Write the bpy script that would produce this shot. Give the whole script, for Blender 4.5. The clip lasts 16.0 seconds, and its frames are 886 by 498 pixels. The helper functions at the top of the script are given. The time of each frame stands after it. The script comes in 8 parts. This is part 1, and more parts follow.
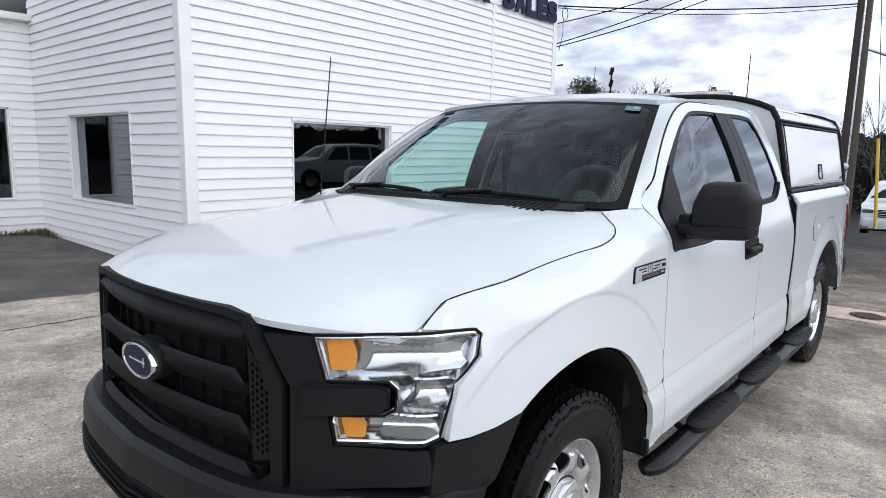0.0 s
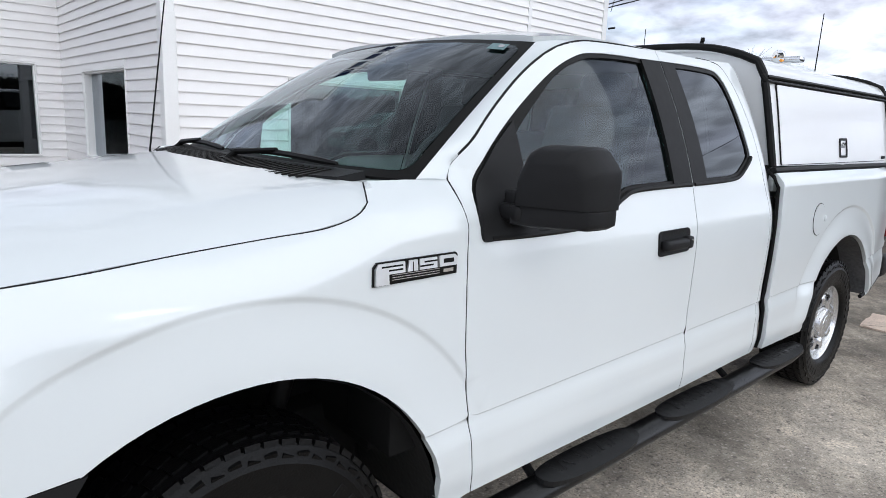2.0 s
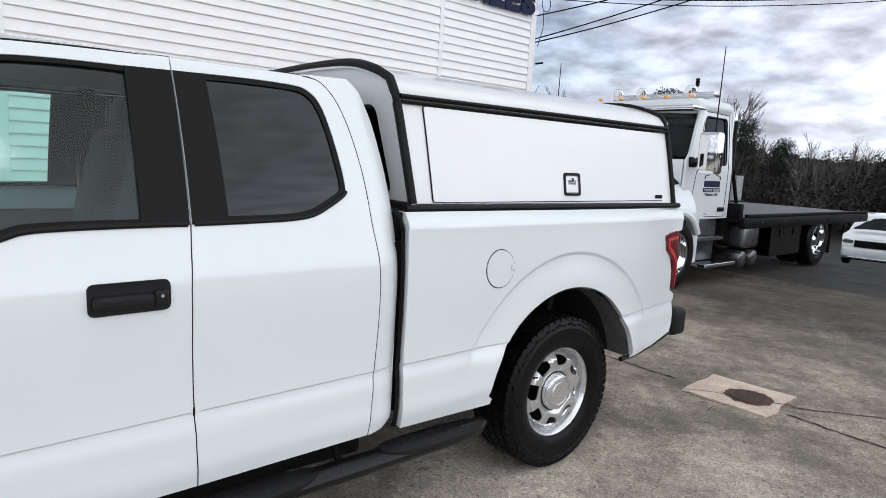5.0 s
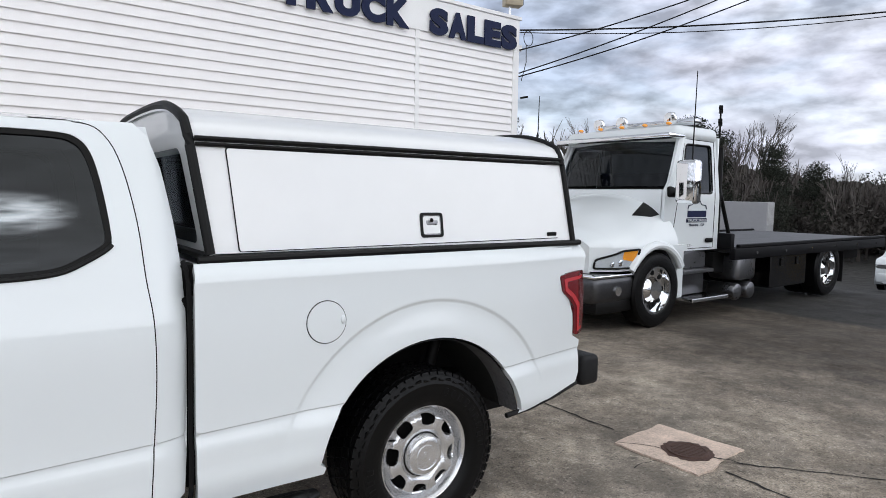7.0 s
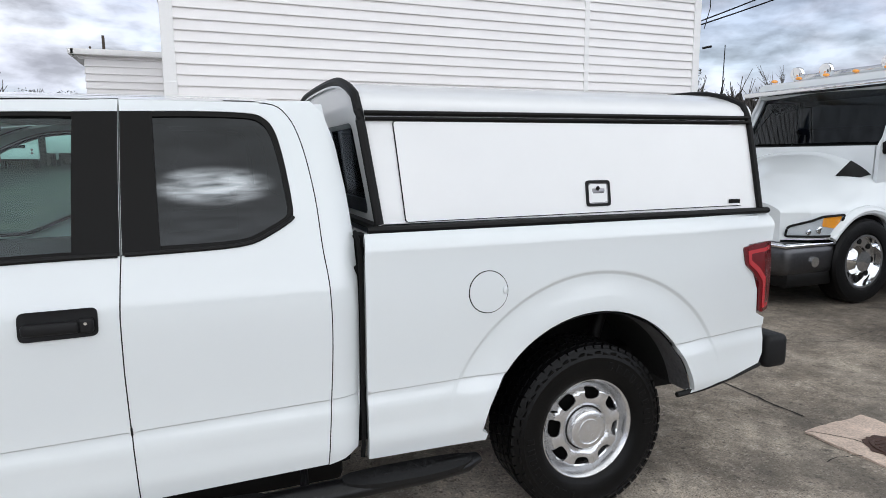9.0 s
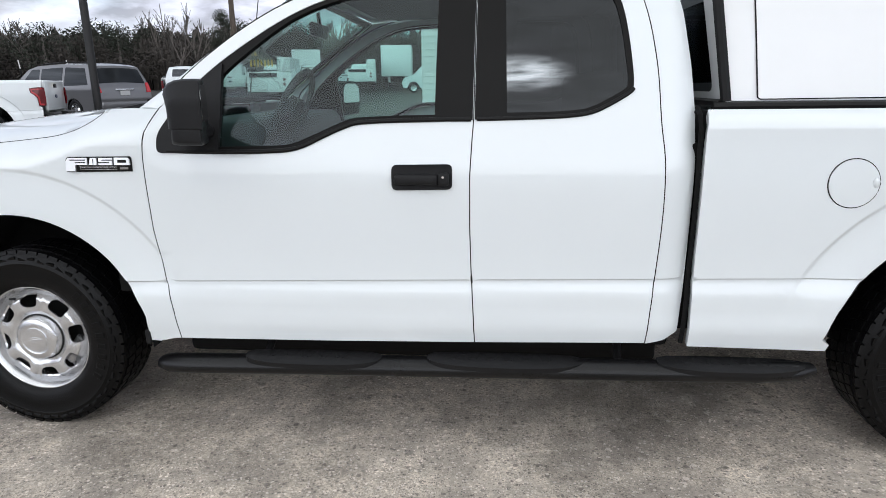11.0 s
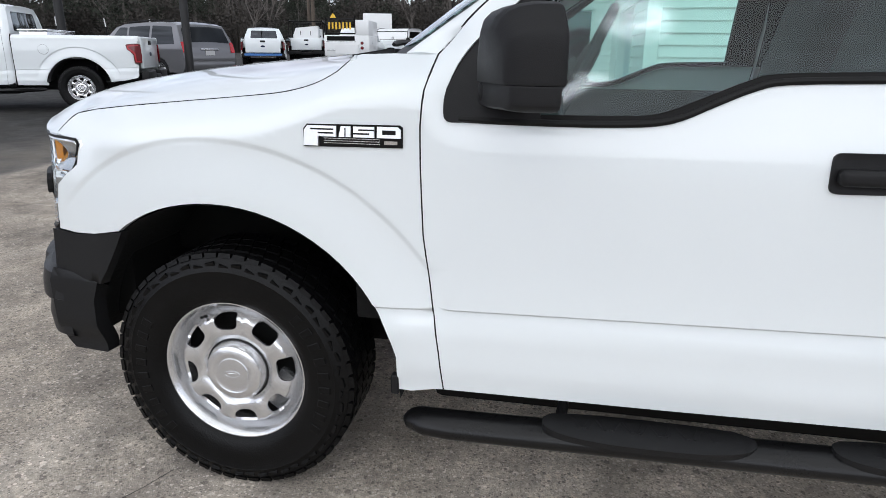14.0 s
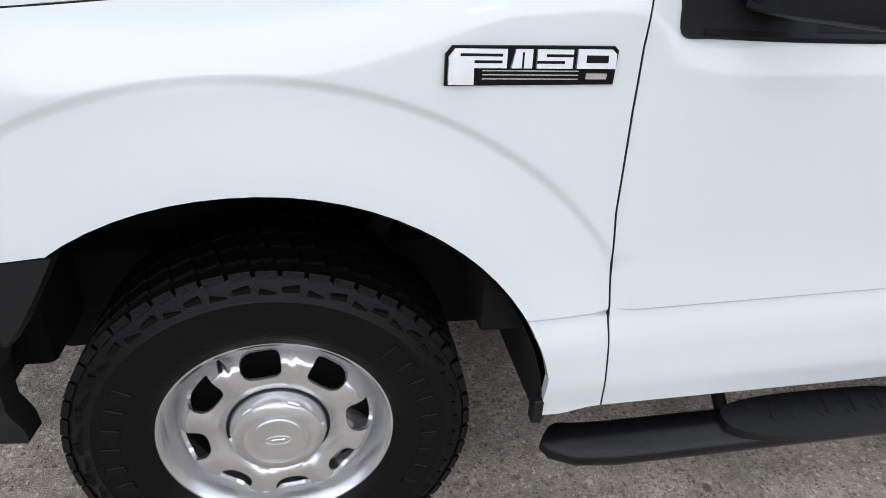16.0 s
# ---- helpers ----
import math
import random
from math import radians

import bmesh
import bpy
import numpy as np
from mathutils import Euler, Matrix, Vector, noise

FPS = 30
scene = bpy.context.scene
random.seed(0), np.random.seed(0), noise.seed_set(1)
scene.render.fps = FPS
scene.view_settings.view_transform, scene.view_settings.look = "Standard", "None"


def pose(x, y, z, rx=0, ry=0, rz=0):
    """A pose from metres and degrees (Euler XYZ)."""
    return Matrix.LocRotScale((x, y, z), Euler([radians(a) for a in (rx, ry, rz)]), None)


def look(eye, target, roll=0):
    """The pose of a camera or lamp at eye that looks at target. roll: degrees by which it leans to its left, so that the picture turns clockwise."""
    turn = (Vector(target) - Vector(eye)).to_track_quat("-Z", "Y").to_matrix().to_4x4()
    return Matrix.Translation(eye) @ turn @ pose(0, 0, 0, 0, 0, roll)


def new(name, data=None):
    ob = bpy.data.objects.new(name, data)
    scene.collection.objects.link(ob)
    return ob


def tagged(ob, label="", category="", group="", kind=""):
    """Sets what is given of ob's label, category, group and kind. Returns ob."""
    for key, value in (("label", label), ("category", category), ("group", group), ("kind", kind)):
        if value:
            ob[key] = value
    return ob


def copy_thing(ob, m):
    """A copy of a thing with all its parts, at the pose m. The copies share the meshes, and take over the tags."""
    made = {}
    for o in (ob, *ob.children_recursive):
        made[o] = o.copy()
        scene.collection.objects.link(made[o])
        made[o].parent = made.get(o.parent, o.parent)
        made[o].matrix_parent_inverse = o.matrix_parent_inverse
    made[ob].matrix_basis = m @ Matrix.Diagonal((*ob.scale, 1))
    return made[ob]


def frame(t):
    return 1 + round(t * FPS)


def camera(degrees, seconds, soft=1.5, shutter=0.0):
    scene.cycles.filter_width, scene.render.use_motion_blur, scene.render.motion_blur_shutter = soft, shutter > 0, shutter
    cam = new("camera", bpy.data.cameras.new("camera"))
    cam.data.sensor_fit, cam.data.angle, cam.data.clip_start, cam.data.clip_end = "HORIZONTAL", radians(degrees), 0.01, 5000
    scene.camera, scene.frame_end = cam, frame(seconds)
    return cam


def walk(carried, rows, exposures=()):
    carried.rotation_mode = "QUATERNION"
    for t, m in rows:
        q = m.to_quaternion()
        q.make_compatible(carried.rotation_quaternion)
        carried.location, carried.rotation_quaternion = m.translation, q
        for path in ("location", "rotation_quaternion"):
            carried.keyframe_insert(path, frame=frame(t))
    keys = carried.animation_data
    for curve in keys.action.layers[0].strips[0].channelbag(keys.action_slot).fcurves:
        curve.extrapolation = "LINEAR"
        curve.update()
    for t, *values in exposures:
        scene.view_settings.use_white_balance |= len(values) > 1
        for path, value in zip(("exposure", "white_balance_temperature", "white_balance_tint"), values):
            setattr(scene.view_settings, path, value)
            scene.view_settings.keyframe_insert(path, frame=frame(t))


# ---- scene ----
cam = camera(70.2, 16.0, soft=0.75)
PATH = [
    (0, (-1.728, -1.885, 1.54), (-0.24, -0.585, 1.235), 1.0),
    (0.5, (-1.434, -1.86, 1.515), (0.026, -0.532, 1.196), 1.9),
    (1, (-1.121, -2.018, 1.509), (0.295, -0.649, 1.16), 2.4),
    (1.5, (-0.824, -2.056, 1.483), (0.536, -0.639, 1.106), 2.6),
    (2, (-0.531, -2.167, 1.492), (0.766, -0.697, 1.096), 2.5),
    (2.5, (-0.259, -2.338, 1.515), (0.983, -0.82, 1.119), 2.5),
    (3, (0.046, -2.376, 1.514), (1.256, -0.829, 1.133), 2.8),
    (3.5, (0.327, -2.497, 1.512), (1.528, -0.939, 1.156), 3.2),
    (4, (0.579, -2.658, 1.526), (1.79, -1.1, 1.198), 3.3),
    (4.5, (0.878, -2.756, 1.528), (2.111, -1.21, 1.226), 3.4),
    (5, (1.231, -2.931, 1.531), (2.49, -1.402, 1.249), 3.1),
    (7.5, (2.139, -3.256, 1.598), (3.263, -1.609, 1.444), -0.0),
    (8, (2.145, -3.253, 1.614), (3.204, -1.564, 1.454), -0.9),
    (8.5, (2.138, -3.239, 1.607), (3.058, -1.476, 1.403), -0.9),
    (9, (2.123, -3.229, 1.603), (2.824, -1.378, 1.314), -0.4),
    (9.5, (2.004, -3.21, 1.565), (2.411, -1.304, 1.114), -0.1),
    (10, (1.979, -3.268, 1.417), (2.085, -1.331, 0.934), -0.7),
    (12.5, (1.883, -3.186, 1.414), (1.525, -1.298, 0.86), 0.0),
    (13, (1.593, -3.017, 1.414), (1.15, -1.149, 0.854), 0.2),
    (13.5, (1.325, -2.778, 1.373), (0.873, -0.915, 0.803), 0.4),
    (14, (0.961, -2.544, 1.34), (0.605, -0.668, 0.744), 0.5),
    (14.5, (0.717, -2.301, 1.368), (0.558, -0.413, 0.727), 0.7),
    (15, (0.526, -2.114, 1.362), (0.578, -0.247, 0.647), 1.1),
    (15.5, (0.277, -2.025, 1.364), (0.542, -0.226, 0.531), 1.9),
    (16, (0.118, -1.901, 1.345), (0.471, -0.19, 0.373), 3.2),
]
walk(cam, [(t, look(eye, target, roll)) for t, eye, target, roll in PATH], [(0.0, 0.06, 6040, 8), (3.0, -0.01, 6150, 7), (7.5, -0.14, 6240, 8), (9.5, -0.10, 6230, 7), (12.0, 0.13, 6230, 8), (16.0, 0.04, 6170, 8)])

# ---- sky and sun ----
world = bpy.data.worlds.new("sky")
scene.world = world
world.use_nodes = True
wn, wl = world.node_tree.nodes, world.node_tree.links
wn.clear()
SUN_AZ, SUN_EL = 271.2, 43.3          # degrees: bearing in the plan from +x, and height
w_out = wn.new("ShaderNodeOutputWorld")
w_bg = wn.new("ShaderNodeBackground")
sky = wn.new("ShaderNodeTexSky")
sky.sky_type = 'NISHITA'
sky.sun_disc = False
sky.sun_elevation = radians(SUN_EL)
sky.sun_rotation = radians(90 - SUN_AZ)
w_co = wn.new("ShaderNodeTexCoord")
w_map = wn.new("ShaderNodeMapping")
w_map.inputs["Scale"].default_value = (1.0, 1.0, 2.6)
wl.new(w_co.outputs["Generated"], w_map.inputs["Vector"])
cl1 = wn.new("ShaderNodeTexNoise")
cl1.inputs["Scale"].default_value = 2.2
cl1.inputs["Detail"].default_value = 7
cl1.inputs["Roughness"].default_value = 0.52
cl1.inputs["Distortion"].default_value = 0.35
wl.new(w_map.outputs[0], cl1.inputs["Vector"])
cover = wn.new("ShaderNodeMapRange")
cover.interpolation_type = 'SMOOTHSTEP'
for k, v in zip(("From Min", "From Max", "To Min", "To Max"), (0.38, 0.54, 0.55, 1.0)):
    cover.inputs[k].default_value = v
wl.new(cl1.outputs["Fac"], cover.inputs["Value"])
cl2 = wn.new("ShaderNodeTexNoise")
cl2.inputs["Scale"].default_value = 3.6
cl2.inputs["Detail"].default_value = 6
cl2.inputs["Roughness"].default_value = 0.46
wl.new(w_map.outputs[0], cl2.inputs["Vector"])
body = wn.new("ShaderNodeValToRGB")
body.color_ramp.elements[0].position, body.color_ramp.elements[0].color = 0.32, (5.0, 4.95, 6.0, 1)
body.color_ramp.elements[1].position, body.color_ramp.elements[1].color = 0.62, (8.1, 8.2, 8.95, 1)
wl.new(cl2.outputs["Fac"], body.inputs["Fac"])
# the sun's glow through the thin cloud
w_dot = wn.new("ShaderNodeVectorMath")
w_dot.operation = 'DOT_PRODUCT'
sun_dir = Vector((math.cos(radians(SUN_AZ)) * math.cos(radians(SUN_EL)), math.sin(radians(SUN_AZ)) * math.cos(radians(SUN_EL)), math.sin(radians(SUN_EL))))
w_dot.inputs[1].default_value = sun_dir
wl.new(w_co.outputs["Generated"], w_dot.inputs[0])
glow = wn.new("ShaderNodeMapRange")
glow.interpolation_type = 'SMOOTHSTEP'
for k, v in zip(("From Min", "From Max", "To Min", "To Max"), (0.90, 1.0, 1.0, 1.1)):
    glow.inputs[k].default_value = v
wl.new(w_dot.outputs["Value"], glow.inputs["Value"])
lit = wn.new("ShaderNodeVectorMath")
lit.operation = 'SCALE'
even = wn.new("ShaderNodeMixRGB")          # the cloud sheet is even overhead
even.inputs["Color2"].default_value = (5.0, 5.05, 5.4, 1)
wl.new(body.outputs["Color"], even.inputs["Color1"])
wl.new(even.outputs["Color"], lit.inputs[0])
halo = wn.new("ShaderNodeMapRange")
halo.interpolation_type = 'SMOOTHSTEP'
for k, v in zip(("From Min", "From Max", "To Min", "To Max"), (-0.5, 1.0, 0.95, 1.65)):
    halo.inputs[k].default_value = v
wl.new(w_dot.outputs["Value"], halo.inputs["Value"])
near_sun = wn.new("ShaderNodeMath")
near_sun.operation = 'MULTIPLY'
wl.new(glow.outputs["Result"], near_sun.inputs[0])
wl.new(halo.outputs["Result"], near_sun.inputs[1])
w_sep = wn.new("ShaderNodeSeparateXYZ")
wl.new(w_co.outputs["Generated"], w_sep.inputs[0])
deep = wn.new("ShaderNodeMapRange")          # the cloud is thicker overhead than towards the horizon
for k, v in zip(("From Min", "From Max", "To Min", "To Max"), (0.42, 0.88, 0.94, 0.50)):
    deep.inputs[k].default_value = v
wl.new(w_sep.outputs["Z"], deep.inputs["Value"])
sheet = wn.new("ShaderNodeMapRange")
for k, v in zip(("From Min", "From Max", "To Min", "To Max"), (0.30, 0.60, 0.0, 0.92)):
    sheet.inputs[k].default_value = v
wl.new(w_sep.outputs["Z"], sheet.inputs["Value"])
wl.new(sheet.outputs["Result"], even.inputs["Fac"])
veil = wn.new("ShaderNodeMath")
veil.operation = 'MULTIPLY'
wl.new(near_sun.outputs[0], veil.inputs[0])
wl.new(deep.outputs["Result"], veil.inputs[1])
wl.new(veil.outputs[0], lit.inputs["Scale"])
w_mix = wn.new("ShaderNodeMixRGB")
closed = wn.new("ShaderNodeMath")
closed.operation = 'MAXIMUM'
wl.new(cover.outputs["Result"], closed.inputs[0])
wl.new(sheet.outputs["Result"], closed.inputs[1])
wl.new(closed.outputs[0], w_mix.inputs["Fac"])
wl.new(sky.outputs["Color"], w_mix.inputs["Color1"])
# a narrow break in the cloud, wider than it is high, where the sun shines through
across_dir = Vector((-math.sin(radians(SUN_AZ)), math.cos(radians(SUN_AZ)), 0.0))
up_dir = sun_dir.cross(across_dir)
spread = []
for axis, size in ((across_dir, 0.085), (up_dir, 0.090)):
    d = wn.new("ShaderNodeVectorMath")
    d.operation = 'DOT_PRODUCT'
    d.inputs[1].default_value = axis / size
    wl.new(w_co.outputs["Generated"], d.inputs[0])
    q = wn.new("ShaderNodeMath")
    q.operation = 'MULTIPLY'
    wl.new(d.outputs["Value"], q.inputs[0])
    wl.new(d.outputs["Value"], q.inputs[1])
    spread.append(q)
away = wn.new("ShaderNodeMath")
wl.new(spread[0].outputs[0], away.inputs[0])
wl.new(spread[1].outputs[0], away.inputs[1])
core = wn.new("ShaderNodeMapRange")
core.interpolation_type = 'SMOOTHSTEP'
for k, v in zip(("From Min", "From Max", "To Min", "To Max"), (1.25, 0.0, 0.0, 95.0)):
    core.inputs[k].default_value = v
wl.new(away.outputs[0], core.inputs["Value"])
cl3 = wn.new("ShaderNodeTexNoise")
cl3.inputs["Scale"].default_value = 15.0
cl3.inputs["Detail"].default_value = 5
cl3.inputs["Distortion"].default_value = 0.15
wl.new(w_map.outputs[0], cl3.inputs["Vector"])
thin = wn.new("ShaderNodeMapRange")
for k, v in zip(("From Min", "From Max", "To Min", "To Max"), (0.36, 0.64, 0.22, 1.15)):
    thin.inputs[k].default_value = v
wl.new(cl3.outputs["Fac"], thin.inputs["Value"])
disc = wn.new("ShaderNodeMath")
disc.operation = 'MULTIPLY'
wl.new(core.outputs["Result"], disc.inputs[0])
wl.new(thin.outputs["Result"], disc.inputs[1])
# the bank of heavier cloud round the break
bank = wn.new("ShaderNodeMapRange")
bank.interpolation_type = 'SMOOTHSTEP'
for k, v in zip(("From Min", "From Max", "To Min", "To Max"), (0.86, 0.985, 1.0, 0.50)):
    bank.inputs[k].default_value = v
wl.new(w_dot.outputs["Value"], bank.inputs["Value"])
rag = wn.new("ShaderNodeMapRange")
for k, v in zip(("From Min", "From Max", "To Min", "To Max"), (0.35, 0.65, 0.62, 1.25)):
    rag.inputs[k].default_value = v
wl.new(cl3.outputs["Fac"], rag.inputs["Value"])
heavy = wn.new("ShaderNodeMath")
heavy.operation = 'MULTIPLY'
wl.new(bank.outputs["Result"], heavy.inputs[0])
wl.new(rag.outputs["Result"], heavy.inputs[1])
dim = wn.new("ShaderNodeVectorMath")
dim.operation = 'SCALE'
wl.new(w_mix.outputs["Color"], dim.inputs[0])
wl.new(heavy.outputs[0], dim.inputs["Scale"])
bright = wn.new("ShaderNodeVectorMath")
bright.operation = 'ADD'
wl.new(dim.outputs["Vector"], bright.inputs[0])
wl.new(disc.outputs[0], bright.inputs[1])
wl.new(lit.outputs["Vector"], w_mix.inputs["Color2"])
wl.new(bright.outputs["Vector"], w_bg.inputs["Color"])
w_bg.inputs["Strength"].default_value = 0.14
wl.new(w_bg.outputs[0], w_out.inputs[0])

sun = new("sun", bpy.data.lights.new("sun", 'SUN'))
sun.data.energy, sun.data.angle, sun.data.color = 1.72, radians(110), (1.0, 0.97, 0.92)
sun.matrix_world = look(tuple(sun_dir * 50), (0, 0, 0))


# ---- materials ----
def material(name, base, rough=0.5, metal=0.0, coat=0.0, bump=0.0, scale=40.0, vary=0.0, vscale=4.0, tint=None, rough_vary=0.0, spec=0.5, emit=0.0):
    """A Principled material with colour variation at two scales and a fine relief."""
    m = bpy.data.materials.new(name)
    m.use_nodes = True
    n, l = m.node_tree.nodes, m.node_tree.links
    b = n["Principled BSDF"]
    b.inputs["Base Color"].default_value = (*base, 1)
    b.inputs["Roughness"].default_value = rough
    b.inputs["Metallic"].default_value = metal
    b.inputs["Specular IOR Level"].default_value = spec
    b.inputs["Coat Weight"].default_value = coat
    b.inputs["Coat Roughness"].default_value = 0.03
    if emit:
        b.inputs["Emission Color"].default_value = (*base, 1)
        b.inputs["Emission Strength"].default_value = emit
    co = n.new("ShaderNodeTexCoord")
    if vary or rough_vary:
        big = n.new("ShaderNodeTexNoise")
        big.inputs["Scale"].default_value = vscale
        big.inputs["Detail"].default_value = 8
        big.inputs["Roughness"].default_value = 0.62
        l.new(co.outputs["Object"], big.inputs["Vector"])
        fine = n.new("ShaderNodeTexNoise")
        fine.inputs["Scale"].default_value = scale
        fine.inputs["Detail"].default_value = 4
        l.new(co.outputs["Object"], fine.inputs["Vector"])
        both = n.new("ShaderNodeMath")
        both.operation = 'ADD'
        l.new(big.outputs["Fac"], both.inputs[0])
        l.new(fine.outputs["Fac"], both.inputs[1])
        if vary:
            r = n.new("ShaderNodeMapRange")
            for k, v in zip(("From Min", "From Max", "To Min", "To Max"), (0.6, 1.4, 0.0, 1.0)):
                r.inputs[k].default_value = v
            l.new(both.outputs[0], r.inputs["Value"])
            mix = n.new("ShaderNodeMixRGB")
            lo = tint or tuple(c * (1 - vary) for c in base)
            mix.inputs["Color1"].default_value = (*lo, 1)
            mix.inputs["Color2"].default_value = (*(min(1, c * (1 + vary * 0.4)) for c in base), 1)
            l.new(r.outputs[0], mix.inputs["Fac"])
            l.new(mix.outputs[0], b.inputs["Base Color"])
        if rough_vary:
            r2 = n.new("ShaderNodeMapRange")
            for k, v in zip(("From Min", "From Max", "To Min", "To Max"), (0.6, 1.4, max(0.02, rough - rough_vary), rough + rough_vary)):
                r2.inputs[k].default_value = v
            l.new(both.outputs[0], r2.inputs["Value"])
            l.new(r2.outputs[0], b.inputs["Roughness"])
    if bump:
        t = n.new("ShaderNodeTexNoise")
        t.inputs["Scale"].default_value = scale
        t.inputs["Detail"].default_value = 5
        l.new(co.outputs["Object"], t.inputs["Vector"])
        bp = n.new("ShaderNodeBump")
        bp.inputs["Strength"].default_value = bump
        bp.inputs["Distance"].default_value = 0.01
        l.new(t.outputs["Fac"], bp.inputs["Height"])
        l.new(bp.outputs[0], b.inputs["Normal"])
    return m


def glass(name, tint, gloss=1.0):
    """A thin pane: clear with a tint, and mirror-like by the angle."""
    m = bpy.data.materials.new(name)
    m.use_nodes = True
    n, l = m.node_tree.nodes, m.node_tree.links
    n.remove(n["Principled BSDF"])
    tr = n.new("ShaderNodeBsdfTransparent")
    tr.inputs["Color"].default_value = (*tint, 1)
    gl = n.new("ShaderNodeBsdfGlossy")
    gl.inputs["Roughness"].default_value = 0.0
    gl.inputs["Color"].default_value = (0.9, 0.95, 1.0, 1)
    fr = n.new("ShaderNodeLayerWeight")
    fr.inputs["Blend"].default_value = 0.5
    pw = n.new("ShaderNodeMath")
    pw.operation = 'POWER'
    pw.inputs[1].default_value = 4.2
    l.new(fr.outputs["Facing"], pw.inputs[0])
    g = n.new("ShaderNodeMath")
    g.operation = 'MULTIPLY_ADD'
    g.inputs[1].default_value = 0.93 * gloss
    g.inputs[2].default_value = 0.05 * gloss
    g.use_clamp = True
    l.new(pw.outputs[0], g.inputs[0])
    mx = n.new("ShaderNodeMixShader")
    l.new(g.outputs[0], mx.inputs[0])
    l.new(tr.outputs[0], mx.inputs[1])
    l.new(gl.outputs[0], mx.inputs[2])
    l.new(mx.outputs[0], n["Material Output"].inputs["Surface"])
    return m


PAINT = material("white_paint", (0.725, 0.762, 0.772), 0.30, coat=0.9, vary=0.012, vscale=1.2, scale=6)
PLASTIC = material("black_plastic", (0.0135, 0.0135, 0.0142), 0.50, spec=0.17, bump=0.12, scale=420, vary=0.15, vscale=6, rough_vary=0.06)
STEP_COAT = material("black_powder_coat", (0.006, 0.006, 0.0065), 0.30, spec=0.3, bump=0.05, scale=300, vary=0.15, vscale=6, rough_vary=0.06)
RUBBER = material("black_rubber", (0.008, 0.008, 0.008), 0.55, spec=0.2, vary=0.2, vscale=9)
SATIN = material("satin_black", (0.007, 0.0067, 0.0065), 0.42, spec=0.12, rough_vary=0.05)
DARK = material("underbody_and_gap_black", (0.005, 0.005, 0.005), 0.85, vary=0.3, spec=0.2)
CHROME = material("chrome", (0.86, 0.87, 0.88), 0.06, 1.0, rough_vary=0.02)
STEEL = material("silver_wheel_paint", (0.70, 0.705, 0.715), 0.27, 0.85, coat=0.3, vary=0.02, vscale=3, scale=12)
ALUM = material("polished_aluminium", (0.74, 0.75, 0.76), 0.18, 1.0, vary=0.1, rough_vary=0.08)
TYRE = material("tyre_rubber", (0.0034, 0.0034, 0.0036), 0.36, spec=0.17, bump=0.2, scale=180, vary=0.3, vscale=12, rough_vary=0.1)
ALUM_DARK = material("dark_mirror", (0.62, 0.64, 0.65), 0.04, 1.0)
GLASS_FRONT = glass("tinted_glass", (0.62, 0.84, 0.79))
GLASS_WIND = glass("windshield_glass", (0.64, 0.82, 0.78), 1.0)
GLASS_DARK = glass("privacy_glass", (0.035, 0.035, 0.04))
GLASS_CLEAR = glass("lamp_lens", (0.93, 0.95, 0.96), 0.8)
AMBER = material("amber_lens", (0.95, 0.36, 0.02), 0.12, coat=1.0, bump=0.3, scale=220)
RED = material("red_lens", (0.12, 0.003, 0.006), 0.15, coat=0.3, bump=0.2, scale=220)
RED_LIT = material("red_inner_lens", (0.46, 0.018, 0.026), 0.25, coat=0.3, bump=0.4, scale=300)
GREY_TRIM = material("grey_interior", (0.035, 0.036, 0.038), 0.75, vary=0.1, scale=10)
CLOTH = material("grey_cloth", (0.05, 0.05, 0.053), 0.9, bump=0.02, scale=30)
BLUE = material("blue_enamel", (0.007, 0.013, 0.045), 0.3, spec=0.15)
TOPPER_PAINT = material("topper_paint", (0.78, 0.79, 0.79), 0.3, coat=0.7, vary=0.02, vscale=1.5, scale=8)
BADGE_CHROME = material("badge_chrome", (0.82, 0.83, 0.84), 0.34, 0.75, vary=0.1, vscale=25, rough_vary=0.06)
STICKER = material("sticker_film", (0.16, 0.26, 0.27), 0.4, vary=0.3, vscale=30)
ARCH_SHADE = material("shaded_arch_grey", (0.105, 0.105, 0.108), 0.8, vary=0.5, vscale=7, bump=0.3, scale=60)
LINER = material("wheel_liner", (0.004, 0.004, 0.004), 0.8, bump=0.3, scale=60, vary=0.3)


# ---- mesh helpers ----
def link(name, mesh, mat, parent=None, label=""):
    ob = new(name, mesh)
    if mat is not None and not mesh.materials:
        mesh.materials.append(mat)
    if parent is not None:
        ob.parent = parent
    if label:
        ob["label"] = label
    return ob


def part(name, bm, mat, parent=None, label="", smooth=35.0):
    mesh = bpy.data.meshes.new(name)
    bm.normal_update()
    for fc in bm.faces:
        fc.smooth = smooth > 0
    if smooth > 0:
        for e in bm.edges:
            if len(e.link_faces) == 2 and e.calc_face_angle(0.0) > radians(smooth):
                e.smooth = False
    bm.to_mesh(mesh)
    bm.free()
    return link(name, mesh, mat, parent, label)


